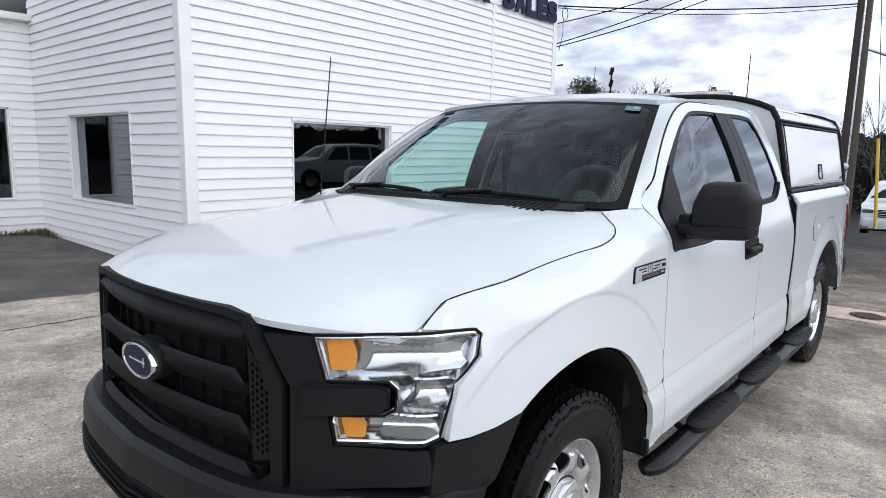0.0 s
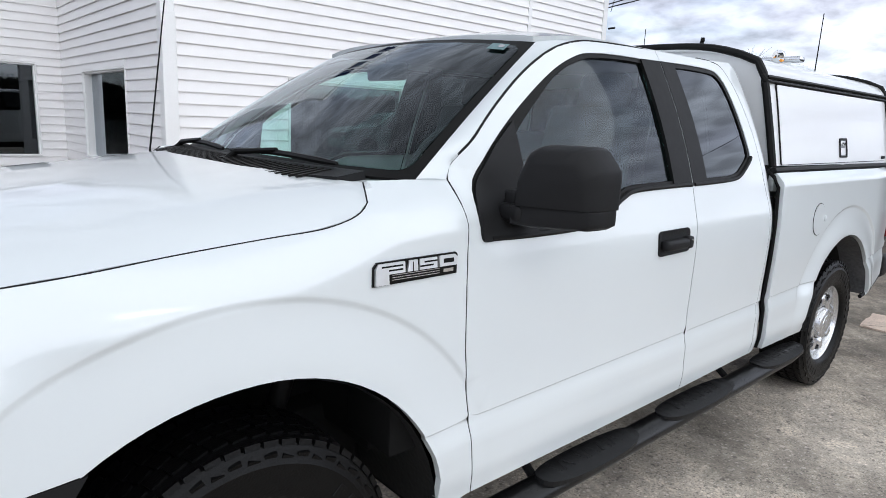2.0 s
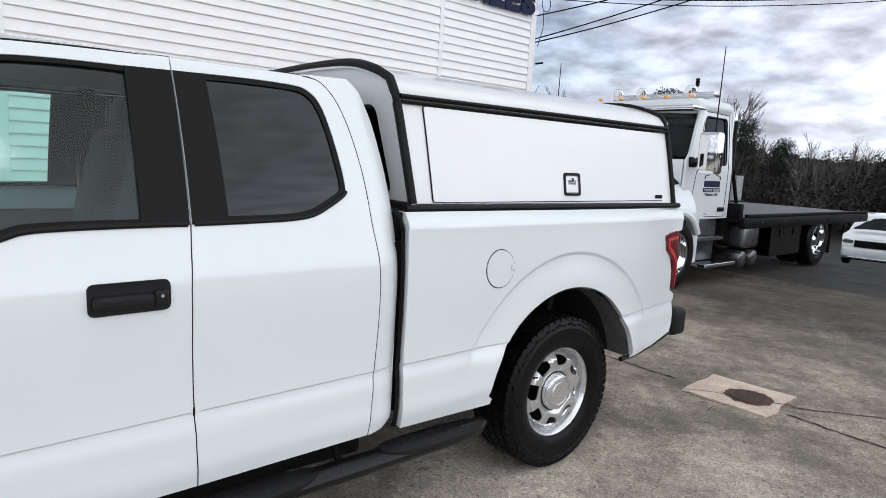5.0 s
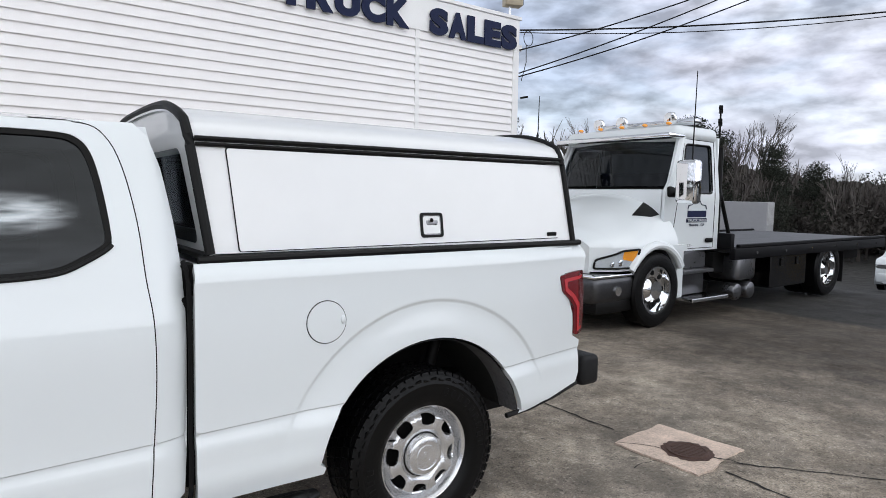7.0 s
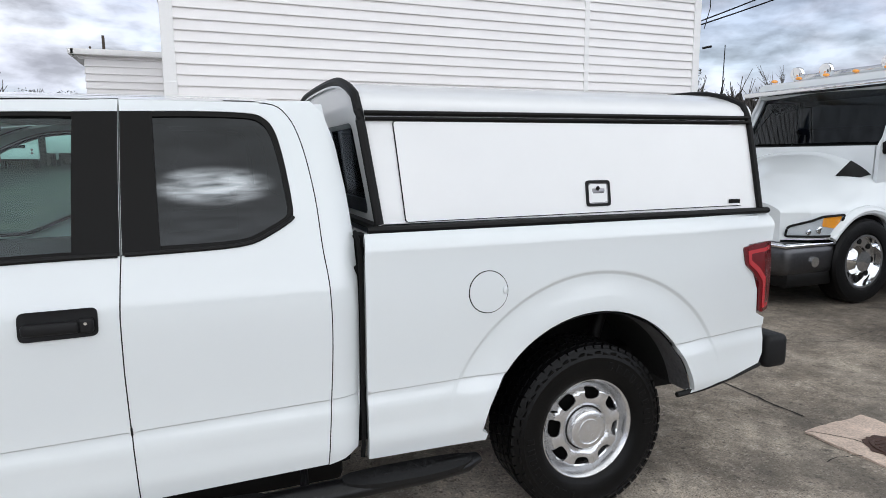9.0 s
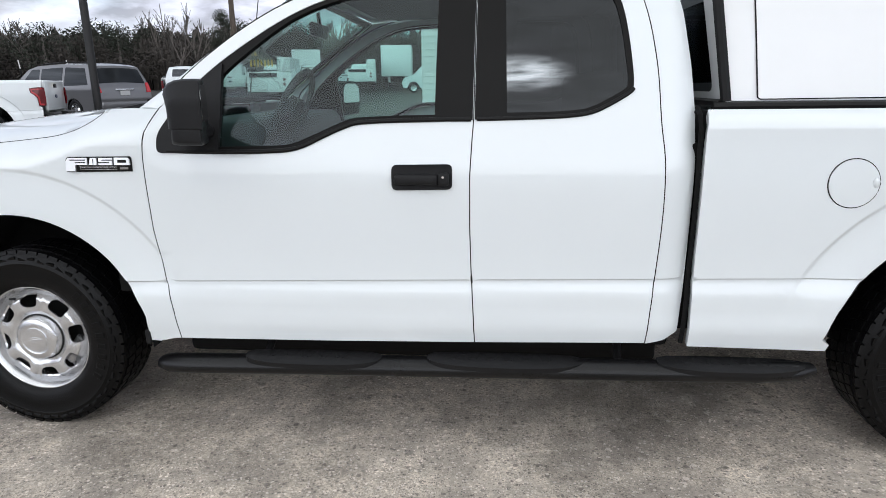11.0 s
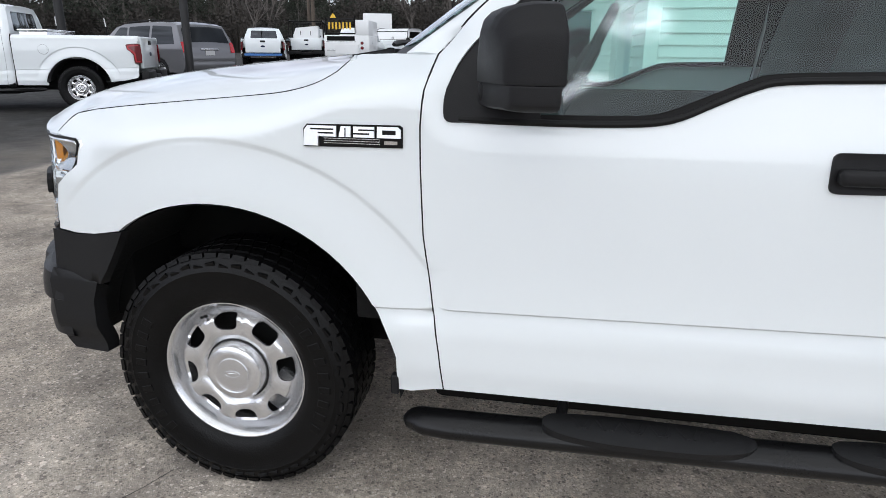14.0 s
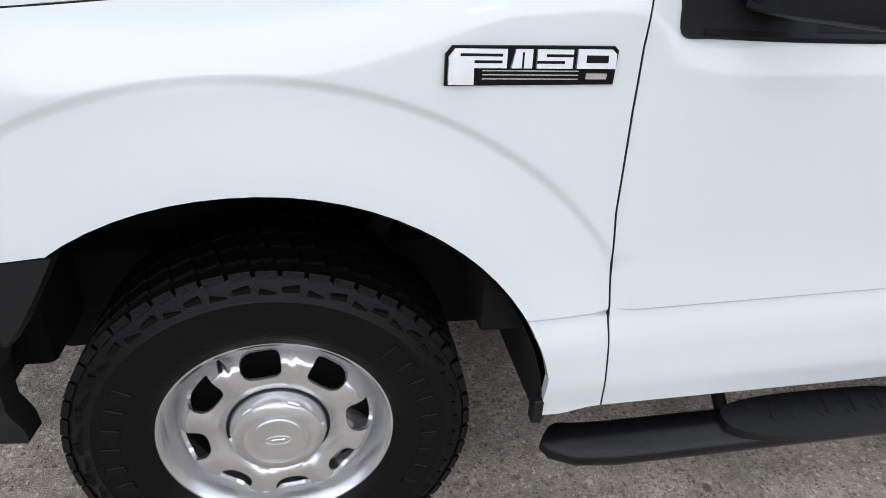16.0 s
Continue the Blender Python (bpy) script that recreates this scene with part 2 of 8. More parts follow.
def box_bm(x0, x1, y0, y1, z0, z1, bevel=0.0, segs=2, bm=None):
    own = bmesh.new()
    bmesh.ops.create_cube(own, size=1.0, matrix=Matrix.Translation(((x0 + x1) / 2, (y0 + y1) / 2, (z0 + z1) / 2)) @ Matrix.Diagonal((abs(x1 - x0), abs(y1 - y0), abs(z1 - z0), 1)))
    if bevel:
        bmesh.ops.bevel(own, geom=list(own.edges), offset=bevel, segments=segs, affect='EDGES', profile=0.5)
    if bm is None:
        return own
    return join(bm, own)


def join(bm, other, m=None):
    """Adds the other bmesh to bm and frees it."""
    t = bpy.data.meshes.new("tmp")
    other.to_mesh(t)
    other.free()
    if m is not None:
        t.transform(m)
    bm.from_mesh(t)
    bpy.data.meshes.remove(t)
    return bm


def cyl_bm(r, h, segs=24, m=None, r2=None, bevel=0.0):
    own = bmesh.new()
    bmesh.ops.create_cone(own, cap_ends=True, segments=segs, radius1=r, radius2=r if r2 is None else r2, depth=h)
    if bevel:
        es = [e for e in own.edges if len(e.link_faces) == 2 and e.calc_face_angle(0) > 1.0]
        bmesh.ops.bevel(own, geom=es, offset=bevel, segments=2, affect='EDGES', profile=0.5)
    if m is not None:
        own.transform(m)
    return own


def tube_bm(points, r, segs=10, caps=True, squash=1.0):
    """A tube along points; r may be a list. squash flattens it in z."""
    bm = bmesh.new()
    pts = [Vector(p) for p in points]
    rs = r if isinstance(r, (list, tuple)) else [r] * len(pts)
    rings = []
    for i, p in enumerate(pts):
        d = (pts[min(i + 1, len(pts) - 1)] - pts[max(i - 1, 0)]).normalized()
        up = Vector((0, 0, 1)) if abs(d.z) < 0.95 else Vector((1, 0, 0))
        a = d.cross(up).normalized()
        b = a.cross(d).normalized()
        rings.append([bm.verts.new(p + rs[i] * (math.cos(2 * math.pi * k / segs) * a + squash * math.sin(2 * math.pi * k / segs) * b)) for k in range(segs)])
    for u, v in zip(rings, rings[1:]):
        for k in range(segs):
            bm.faces.new((u[k], u[(k + 1) % segs], v[(k + 1) % segs], v[k]))
    if caps:
        bm.faces.new(rings[0][::-1])
        bm.faces.new(rings[-1])
    bmesh.ops.recalc_face_normals(bm, faces=bm.faces)
    return bm


def lathe_bm(profile, segs=64, axis="y"):
    """Turns a profile of (radius, along) round the axis."""
    bm = bmesh.new()
    rings = []
    for r, a in profile:
        ring = []
        for k in range(segs):
            t = 2 * math.pi * k / segs
            ring.append(bm.verts.new((r * math.cos(t), a, r * math.sin(t)) if axis == "y" else (r * math.cos(t), r * math.sin(t), a)))
        rings.append(ring)
    for u, v in zip(rings, rings[1:]):
        for k in range(segs):
            bm.faces.new((u[k], u[(k + 1) % segs], v[(k + 1) % segs], v[k]))
    bmesh.ops.recalc_face_normals(bm, faces=bm.faces)
    return bm


def fillet(points, r):
    """Rounds the corners of a closed outline; r one radius or one for each corner."""
    out, n = [], len(points)
    for i in range(n):
        a, b, c = (Vector(points[(i + k) % n]).to_2d() for k in (-1, 0, 1))
        ri = r[i] if isinstance(r, (list, tuple)) else r
        la, lc = (a - b).length, (c - b).length
        d = min(ri, la * 0.45, lc * 0.45)
        if d < 0.002:
            out.append(tuple(b))
            continue
        p, q = b + (a - b) / la * d, b + (c - b) / lc * d
        steps = 5
        out += [tuple((1 - t) ** 2 * p + 2 * t * (1 - t) * b + t * t * q) for t in (k / steps for k in range(steps + 1))]
    return out


def dense(points, step, closed=True):
    out, n = [], len(points)
    for i in range(n if closed else n - 1):
        a, b = Vector(points[i]), Vector(points[(i + 1) % n])
        k = max(1, int(math.ceil((b - a).length / step)))
        out += [tuple(a.lerp(b, j / k)) for j in range(k)]
    if not closed:
        out.append(tuple(points[-1]))
    return out


def arc(cx, cz, r, a0, a1, n=14):
    return [(cx + r * math.cos(radians(a0 + (a1 - a0) * k / n)), cz + r * math.sin(radians(a0 + (a1 - a0) * k / n))) for k in range(n + 1)]


def inside(p, poly):
    x, y = p
    c, j = False, len(poly) - 1
    for i in range(len(poly)):
        xi, yi = poly[i][0], poly[i][1]
        xj, yj = poly[j][0], poly[j][1]
        if (yi > y) != (yj > y) and x < (xj - xi) * (y - yi) / (yj - yi) + xi:
            c = not c
        j = i
    return c


from mathutils.geometry import delaunay_2d_cdt


def patch(name, outline, place, out, mat, parent=None, label="", step=0.04, thick=0.012, holes=(), flat=False, extra=(), keep=None):
    """A curved sheet: the outline in (u, v) laid on place(u, v), with a rim folded back from the outer side, which faces the way out."""
    out = Vector(out)
    loops = [dense(outline, step)] + [dense(h, step) for h in holes]
    pts, edges = [], []
    for lp in loops:
        s = len(pts)
        pts += [Vector(p) for p in lp]
        edges += [(s + i, s + (i + 1) % len(lp)) for i in range(len(lp))]
    us, vs = [p[0] for p in loops[0]], [p[1] for p in loops[0]]
    rimpts = np.array([tuple(p) for p in pts])
    nu, nv = int((max(us) - min(us)) / step) + 1, int((max(vs) - min(vs)) / step) + 1
    for i in range(nu + 1):
        for j in range(nv + 1):
            p = (min(us) + (i + 0.37) * step, min(vs) + (j + 0.41) * step)
            if inside(p, loops[0]) and not any(inside(p, h) for h in loops[1:]) and ((rimpts - p) ** 2).sum(1).min() > (0.45 * step) ** 2 and (keep is None or keep(p)):
                pts.append(Vector(p))
    for line in extra:
        prev = None
        for p in line:
            if inside(p, loops[0]) and not any(inside(p, h) for h in loops[1:]) and ((rimpts - p) ** 2).sum(1).min() > 0.004**2:
                pts.append(Vector(p))
                if prev is not None:
                    edges.append((prev, len(pts) - 1))
                prev = len(pts) - 1
            else:
                prev = None
    v2, _, f2, _, _, _ = delaunay_2d_cdt(pts, edges, [], 0, 1e-5)
    tris = []
    for fc in f2:
        c = sum((v2[i] for i in fc), Vector((0, 0))) / len(fc)
        if inside(c, loops[0]) and not any(inside(c, h) for h in loops[1:]):
            tris.append(fc)
    P = [Vector(place(*v)) for v in v2]
    e = 0.002
    N = []
    for v, p in zip(v2, P):
        du = Vector(place(v[0] + e, v[1])) - Vector(place(v[0] - e, v[1]))
        dv = Vector(place(v[0], v[1] + e)) - Vector(place(v[0], v[1] - e))
        n = du.cross(dv).normalized()
        N.append(n if n.dot(out) >= 0 else -n)
    verts, faces, norms = list(P), [], []
    for t in tris:
        a, b, c = (P[i] for i in t)
        m = sum((N[i] for i in t), Vector())
        t = tuple(t) if (b - a).cross(c - a).dot(m) > 0 else tuple(reversed(t))
        faces.append(t)
        norms += [N[i] for i in t]
    # the rim
    used = {}
    for t in faces:
        for i in range(3):
            a, b = t[i], t[(i + 1) % 3]
            used[(a, b)] = 1
    border = [(a, b) for a, b in used if (b, a) not in used]
    if thick:
        start, idx = len(verts), {}
        for a, b in border:
            for k in (a, b):
                if k not in idx:
                    idx[k] = len(verts)
                    verts.append(P[k] - N[k] * thick)
        for a, b in border:
            fn = (P[a] - P[b]).cross(-N[a]).normalized()
            faces.append((b, a, idx[a], idx[b]))
            norms += [fn] * 4
    mesh = bpy.data.meshes.new(name)
    mesh.from_pydata([tuple(v) for v in verts], [], faces)
    mesh.polygons.foreach_set("use_smooth", [True] * len(faces))
    mesh.update()
    if thick:
        first = len(P)
        rim_edges = {tuple(sorted(e)) for e in border}
        for e in mesh.edges:
            a, b = e.vertices
            if a >= first or b >= first or (min(a, b), max(a, b)) in rim_edges:
                e.use_edge_sharp = True
    if not flat:
        mesh.normals_split_custom_set([tuple(n) for n in norms])
    return link(name, mesh, mat, parent, label)


def ruled(name, A, B, out, mat, parent=None, label="", n=4, thick=0.012, bulge=0.0):
    """A sheet between two lines of points in space."""
    A, B = [Vector(p) for p in A], [Vector(p) for p in B]

    def at(L, t):
        f = t * (len(L) - 1)
        i = min(len(L) - 2, max(0, int(f)))
        return L[i].lerp(L[i + 1], f - i)

    o = Vector(out).normalized()
    return patch(name, [(0, 0), (1, 0), (1, 1), (0, 1)], lambda u, v: at(A, u).lerp(at(B, u), v) + o * bulge * 4 * v * (1 - v), out, mat, parent, label, step=1.0 / max(n, 3), thick=thick)


def smooth_step(a, b, x):
    t = min(1.0, max(0.0, (x - a) / (b - a)))
    return t * t * (3 - 2 * t)


def bent(points, k=4):
    """A smooth line through the points, as an open Catmull-Rom curve."""
    P = [Vector(points[0])] + [Vector(p) for p in points] + [Vector(points[-1])]
    out = []
    for a, b, c, d in zip(P, P[1:], P[2:], P[3:]):
        for i in range(k):
            t = i / k
            out.append(tuple(0.5 * (2 * b + (c - a) * t + (2 * a - 5 * b + 4 * c - d) * t * t + (3 * b - a - 3 * c + d) * t**3)))
    return out + [tuple(points[-1])]


def curve_of(*knots):
    """A smooth function through (x, y) knots."""
    xs, ys = [k[0] for k in knots], [k[1] for k in knots]
    ms = []
    for i in range(len(xs)):
        if i in (0, len(xs) - 1):
            j = 0 if i == 0 else len(xs) - 2
            ms.append((ys[j + 1] - ys[j]) / (xs[j + 1] - xs[j]))
        else:
            a, b = (ys[i] - ys[i - 1]) / (xs[i] - xs[i - 1]), (ys[i + 1] - ys[i]) / (xs[i + 1] - xs[i])
            ms.append(0.0 if a * b <= 0 else 2 * a * b / (a + b))

    def f(x):
        if x <= xs[0]:
            return ys[0] + ms[0] * (x - xs[0])
        if x >= xs[-1]:
            return ys[-1] + ms[-1] * (x - xs[-1])
        i = next(k for k in range(len(xs) - 1) if x <= xs[k + 1])
        h = xs[i + 1] - xs[i]
        t = (x - xs[i]) / h
        return (2 * t**3 - 3 * t * t + 1) * ys[i] + (t**3 - 2 * t * t + t) * h * ms[i] + (3 * t * t - 2 * t**3) * ys[i + 1] + (t**3 - t * t) * h * ms[i + 1]

    return f


def thing(name, label, category, group="", at=None):
    ob = new(name)
    ob.empty_display_size = 0.2
    if at is not None:
        ob.matrix_basis = at
    return tagged(ob, label, category, group)


# ---- pickup truck: x runs from nose to tail with the front axle at 0, y from the driver's side (minus) ----
WHEELBASE = 3.683
BUMPER_GREY = material("bumper_grey", (0.012, 0.0125, 0.0138), 0.42, spec=0.30, bump=0.06, scale=420, vary=0.12)
LAMP_REFLECTOR = material("lamp_reflector", (0.74, 0.745, 0.75), 0.16, 1.0)
LAMP_SILVER = material("lamp_silver", (0.70, 0.705, 0.71), 0.14, 0.95)
HUB_Z, TYRE_R, TYRE_W = 0.385, 0.392, 0.255

side_profile = curve_of((0.38, 0.974), (0.44, 0.978), (0.52, 0.982), (0.62, 0.985), (0.75, 0.982), (0.9, 0.986), (1.03, 0.988), (1.12, 0.982), (1.2, 0.962), (1.25, 0.947), (1.3, 0.9323), (1.4, 0.8989), (1.5, 0.8600), (1.6, 0.8156), (1.7, 0.7658), (1.75, 0.7388), (1.81, 0.7050), (1.85, 0.672))
hood_cut = curve_of((-0.62, 1.070), (-0.592, 1.093), (-0.56, 1.120), (-0.5, 1.157), (-0.353, 1.180), (-0.156, 1.200), (0.076, 1.222), (0.20, 1.236), (0.29, 1.258), (0.35, 1.29), (0.39, 1.335), (0.7, 1.345))


shoulder = curve_of((-0.62, 1.095), (-0.5, 1.158), (-0.35, 1.182), (-0.1, 1.206), (0.1, 1.232), (0.25, 1.272), (0.4, 1.322), (0.6, 1.345), (0.8, 1.35))


def crease_z(x):
    return 0.655 + 0.022 * x


def crease_pts(a, b):
    return [[(x, crease_z(x) + d) for x in np.arange(a, b, 0.04)] for d in (-0.024, -0.014, -0.009, -0.0050, -0.0022, 0.0, 0.0030, 0.009, 0.018)]


def ridge_pts(cx, r_out=0.735):
    """Lines that follow the ridge of a wheel arch."""
    return [[(cx + (r_out + d) * math.cos(radians(a)) / (0.97 if a < 90 else 1.0), HUB_Z + (r_out + d) * math.sin(radians(a))) for a in range(22, 160, 2)] for d in (0.030, 0.014, 0.004, -0.002, -0.007, -0.012, -0.017, -0.023, -0.031, -0.042)]


def off_crease(p):
    if abs(p[1] - crease_z(p[0])) <= 0.026:
        return False
    for cx in (0.0, WHEELBASE):
        dx = p[0] - cx
        r = math.hypot(dx * (0.97 if dx > 0 else 1.0), p[1] - HUB_Z)
        if 0.685 < r < 0.775 and p[1] > HUB_Z + 0.26:
            return False
    return True


def flare(x, z, cx, r_in, r_out, h):
    r = math.hypot((x - cx) * (0.97 if x > cx else 1.0), z - HUB_Z)
    fade = smooth_step(0.40, 0.62, z)
    high = smooth_step(0.60, 0.86, z)
    step = 1 - smooth_step(r_out - 0.021, r_out - 0.001, r)
    swell = 1 - smooth_step(r_in + 0.02, r_out - 0.026, r)
    return h * (0.60 * fade * swell - 0.38 * high * step)


def ledge(d):
    """The step of the crease along the sill: the lower part stands proud."""
    return (1 - smooth_step(-0.0028, 0.0004, d)) * (-0.0068 + 0.011 * smooth_step(0.0, -0.075, d) + 0.009 * smooth_step(-0.12, -0.22, d))


def half_width(x, z):
    """The body's half width at a place of its side."""
    w = side_profile(z)
    c = crease_z(x)
    w += ledge(z - c) * smooth_step(0.42, 0.55, z)
    # front fender: rolls over to the bonnet and tapers to the lamp
    k = 1 - smooth_step(0.55, 0.75, x)
    if k > 0:
        top = shoulder(min(x, 0.6))
        d = min(1.25, max(0.0, (z - (top - 0.125)) / 0.125))
        wf = min(side_profile(min(z, 1.08)), 0.984) - (0.125 - 0.060 * smooth_step(0.0, -0.5, x)) * d * d
        w = w * (1 - k) + (wf + ledge(z - c) * smooth_step(0.42, 0.55, z)) * k
    if x < 0.0:
        t = min(1.4, -x / 0.6)
        w -= 0.087 * t**1.7 + 0.03 * smooth_step(0.95, 1.1, z) * smooth_step(0.25, 0.5, -x)
    # the windscreen pillar draws in
    if z > 1.2:
        w -= 0.030 * smooth_step(1.3, 0.6, x) * smooth_step(1.2, 1.34, z) if x < 1.3 else 0.0
    # bed: upright, with a rounded rail, drawn in at the tail
    kb = smooth_step(2.55, 2.68, x)
    if kb > 0:
        wb = min(side_profile(min(z, 1.03)), 0.986) - 0.010 * smooth_step(1.03, 1.25, z) - 0.052 * max(0.0, (z - 1.25) / 0.07) ** 2
        wb += ledge(z - c) * smooth_step(0.42, 0.55, z)
        wb -= 0.055 * smooth_step(4.15, 4.75, x)
        w = w * (1 - kb) + wb * kb
    w += flare(x, z, 0.0, 0.535, 0.735, 0.017 if x > -0.35 else 0.017 * smooth_step(0.62, 0.35, -x))
    w += flare(x, z, WHEELBASE, 0.545, 0.735, 0.027)
    return w


front_cut = [(0.668, 0.424), (0.655, 0.543), (0.637, 0.68), (0.611, 0.88), (0.604, 1.06), (0.603, 1.16), (0.609, 1.25), (0.626, 1.335)]
pillar_cut = bent([(0.626, 1.335), (0.70, 1.42), (0.83, 1.535), (1.0, 1.655), (1.17, 1.742), (1.33, 1.788), (1.5, 1.803), (1.862, 1.812)])
split_cut = [(1.864, 0.441), (1.857, 0.60), (1.850, 0.75), (1.846, 0.9), (1.846, 1.09), (1.853, 1.22), (1.858, 1.288), (1.862, 1.812)]
rear_cut = bent([(2.508, 0.458), (2.520, 0.62), (2.533, 0.82), (2.538, 0.98), (2.534, 1.15), (2.520, 1.28), (2.508, 1.47), (2.478, 1.66), (2.435, 1.765), (2.36, 1.808), (2.15, 1.814), (1.862, 1.812)])
GAP = 0.0021


def shift(line, dx, dz=0.0):
    return [(x + dx, z + dz) for x, z in line]


ws_base = curve_of((0.0, 0.385), (0.4, 0.405), (0.7, 0.465), (0.84, 0.535))
ws_top = curve_of((0.0, 1.115), (0.4, 1.125), (0.6, 1.150), (0.68, 1.175))


def windscreen(u, s):
    """u across, -1 to 1; s from the base up."""
    yb, yt = 0.838 * u, 0.668 * u
    b = Vector((ws_base(abs(yb)), yb, 1.338))
    t = Vector((ws_top(abs(yt)), yt, 1.772 + 0.036 * (1 - u * u)))
    n = Vector((-0.5, 0, 0.86))
    return b.lerp(t, s) + n * 0.030 * 4 * s * (1 - s) * (1 - 0.75 * u * u)


face_x = curve_of((0.0, -0.925), (0.3, -0.900), (0.52, -0.853), (0.664, -0.770), (0.783, -0.675), (0.842, -0.630), (0.879, -0.577), (0.906, -0.532), (0.95, -0.46))
face_lean = curve_of((0.0, 0.0), (0.52, 0.02), (0.664, 0.03), (0.783, 0.08), (0.842, 0.14), (0.88, 0.30), (0.906, 0.36), (0.95, 0.42))


def front(y, z, out=0.0):
    """The nose of the truck: out stands proud of it."""
    a = abs(y)
    return Vector((face_x(a) + face_lean(a) * (z - 0.85) - out, y, z))


def bonnet_edge(x):
    return half_width(x, hood_cut(x) - 0.004)


hood_line = np.polyfit((-0.98, -0.93, -0.85, -0.7, -0.4, 0.0, 0.3, 0.38), (1.124, 1.143, 1.174, 1.218, 1.270, 1.314, 1.337, 1.342), 4)
side_line = np.polyfit((-0.85, -0.6, -0.353, -0.156, 0.076, 0.2, 0.39), (1.105, 1.148, 1.182, 1.206, 1.240, 1.264, 1.318), 3)


def hood_base(x, a):
    xe = min(max(x, -0.60), 0.392)
    edge, ze = bonnet_edge(xe), hood_cut(xe) - 0.004
    zc, zs = float(np.polyval(hood_line, x)), float(np.polyval(side_line, x))
    t = min(1.0, a / edge)
    return zc + (zs - zc) * (0.45 * t**2 + 0.55 * t**4) + (ze - zs) * t**12


def hood_z(x, y):
    a = min(abs(y), 0.9)
    z = hood_base(x, a) + 0.004 * (1 - smooth_step(0.40, 0.60, a)) * smooth_step(-0.9, -0.3, x)
    # rolls gently down over grille and lamps
    fx = front(min(a, 0.80), 1.09).x
    w = min(1.0, max(0.0, 1 - (x - fx) / 0.30)) ** 2
    return z - (hood_base(fx, a) - (1.138 - 0.09 * a * a)) * w


def wheel_bm_tyre():
    prof = [(0.226, -0.095), (0.236, -0.112), (0.262, -0.124), (0.300, -0.1295), (0.335, -0.1275), (0.3375, -0.1288), (0.341, -0.1262), (0.362, -0.1205), (0.379, -0.111), (0.3850, -0.094), (0.3865, -0.04), (0.3865, 0.04), (0.3835, 0.094), (0.376, 0.110), (0.335, 0.1265), (0.262, 0.124), (0.236, 0.112), (0.226, 0.095)]
    return lathe_bm(prof, 96)


def tread_bm():
    """Shoulder lugs, rib blocks and the low biters of the tyre's wall."""
    bm = bmesh.new()
    n = 54
    for k in range(n):
        t = 2 * math.pi * k / n
        for a, w, r, l, dt, skew in ((-0.097, 0.036, 0.3790, 0.0365, 0.0, 3), (0.097, 0.036, 0.3790, 0.0365, 0.5, 3), (-0.052, 0.042, 0.3846, 0.038, 0.3, 12), (0.0, 0.046, 0.3854, 0.038, 0.7, 16), (0.052, 0.042, 0.3846, 0.038, 0.1, 12)):
            tt = t + dt * 2 * math.pi / n
            b = box_bm(-0.007, 0.007, -w / 2, w / 2, -l / 2, l / 2)
            join(bm, b, Matrix.Rotation(-tt, 4, 'Y') @ Matrix.Translation((r, a, 0)) @ Matrix.Rotation(radians(skew), 4, 'X') @ Matrix.Rotation(radians(16 if a < -0.09 else -16 if a > 0.09 else 0), 4, 'Z'))
        for sd in (-1, 1):
            b = box_bm(-0.009, 0.009, -0.004, 0.004, -0.0145, 0.0145)
            join(bm, b, Matrix.Rotation(-t, 4, 'Y') @ Matrix.Translation((0.356 - 0.007 * (k % 2), sd * 0.1195, 0)) @ Matrix.Rotation(radians(19 * sd), 4, 'Z') @ Matrix.Rotation(radians(14 if k % 2 else -10), 4, 'Y'))
    return bm


def raised_bars(y, r, angles, w, l, depth=0.004):
    """Plain raised marks on a tyre's wall, in place of its lettering."""
    bm = bmesh.new()
    for a in angles:
        b = box_bm(-w / 2, w / 2, -depth, depth, -l / 2, l / 2, 0.0015, 1)
        join(bm, b, Matrix.Rotation(-radians(a), 4, 'Y') @ Matrix.Translation((r, y, 0)))
    return bm


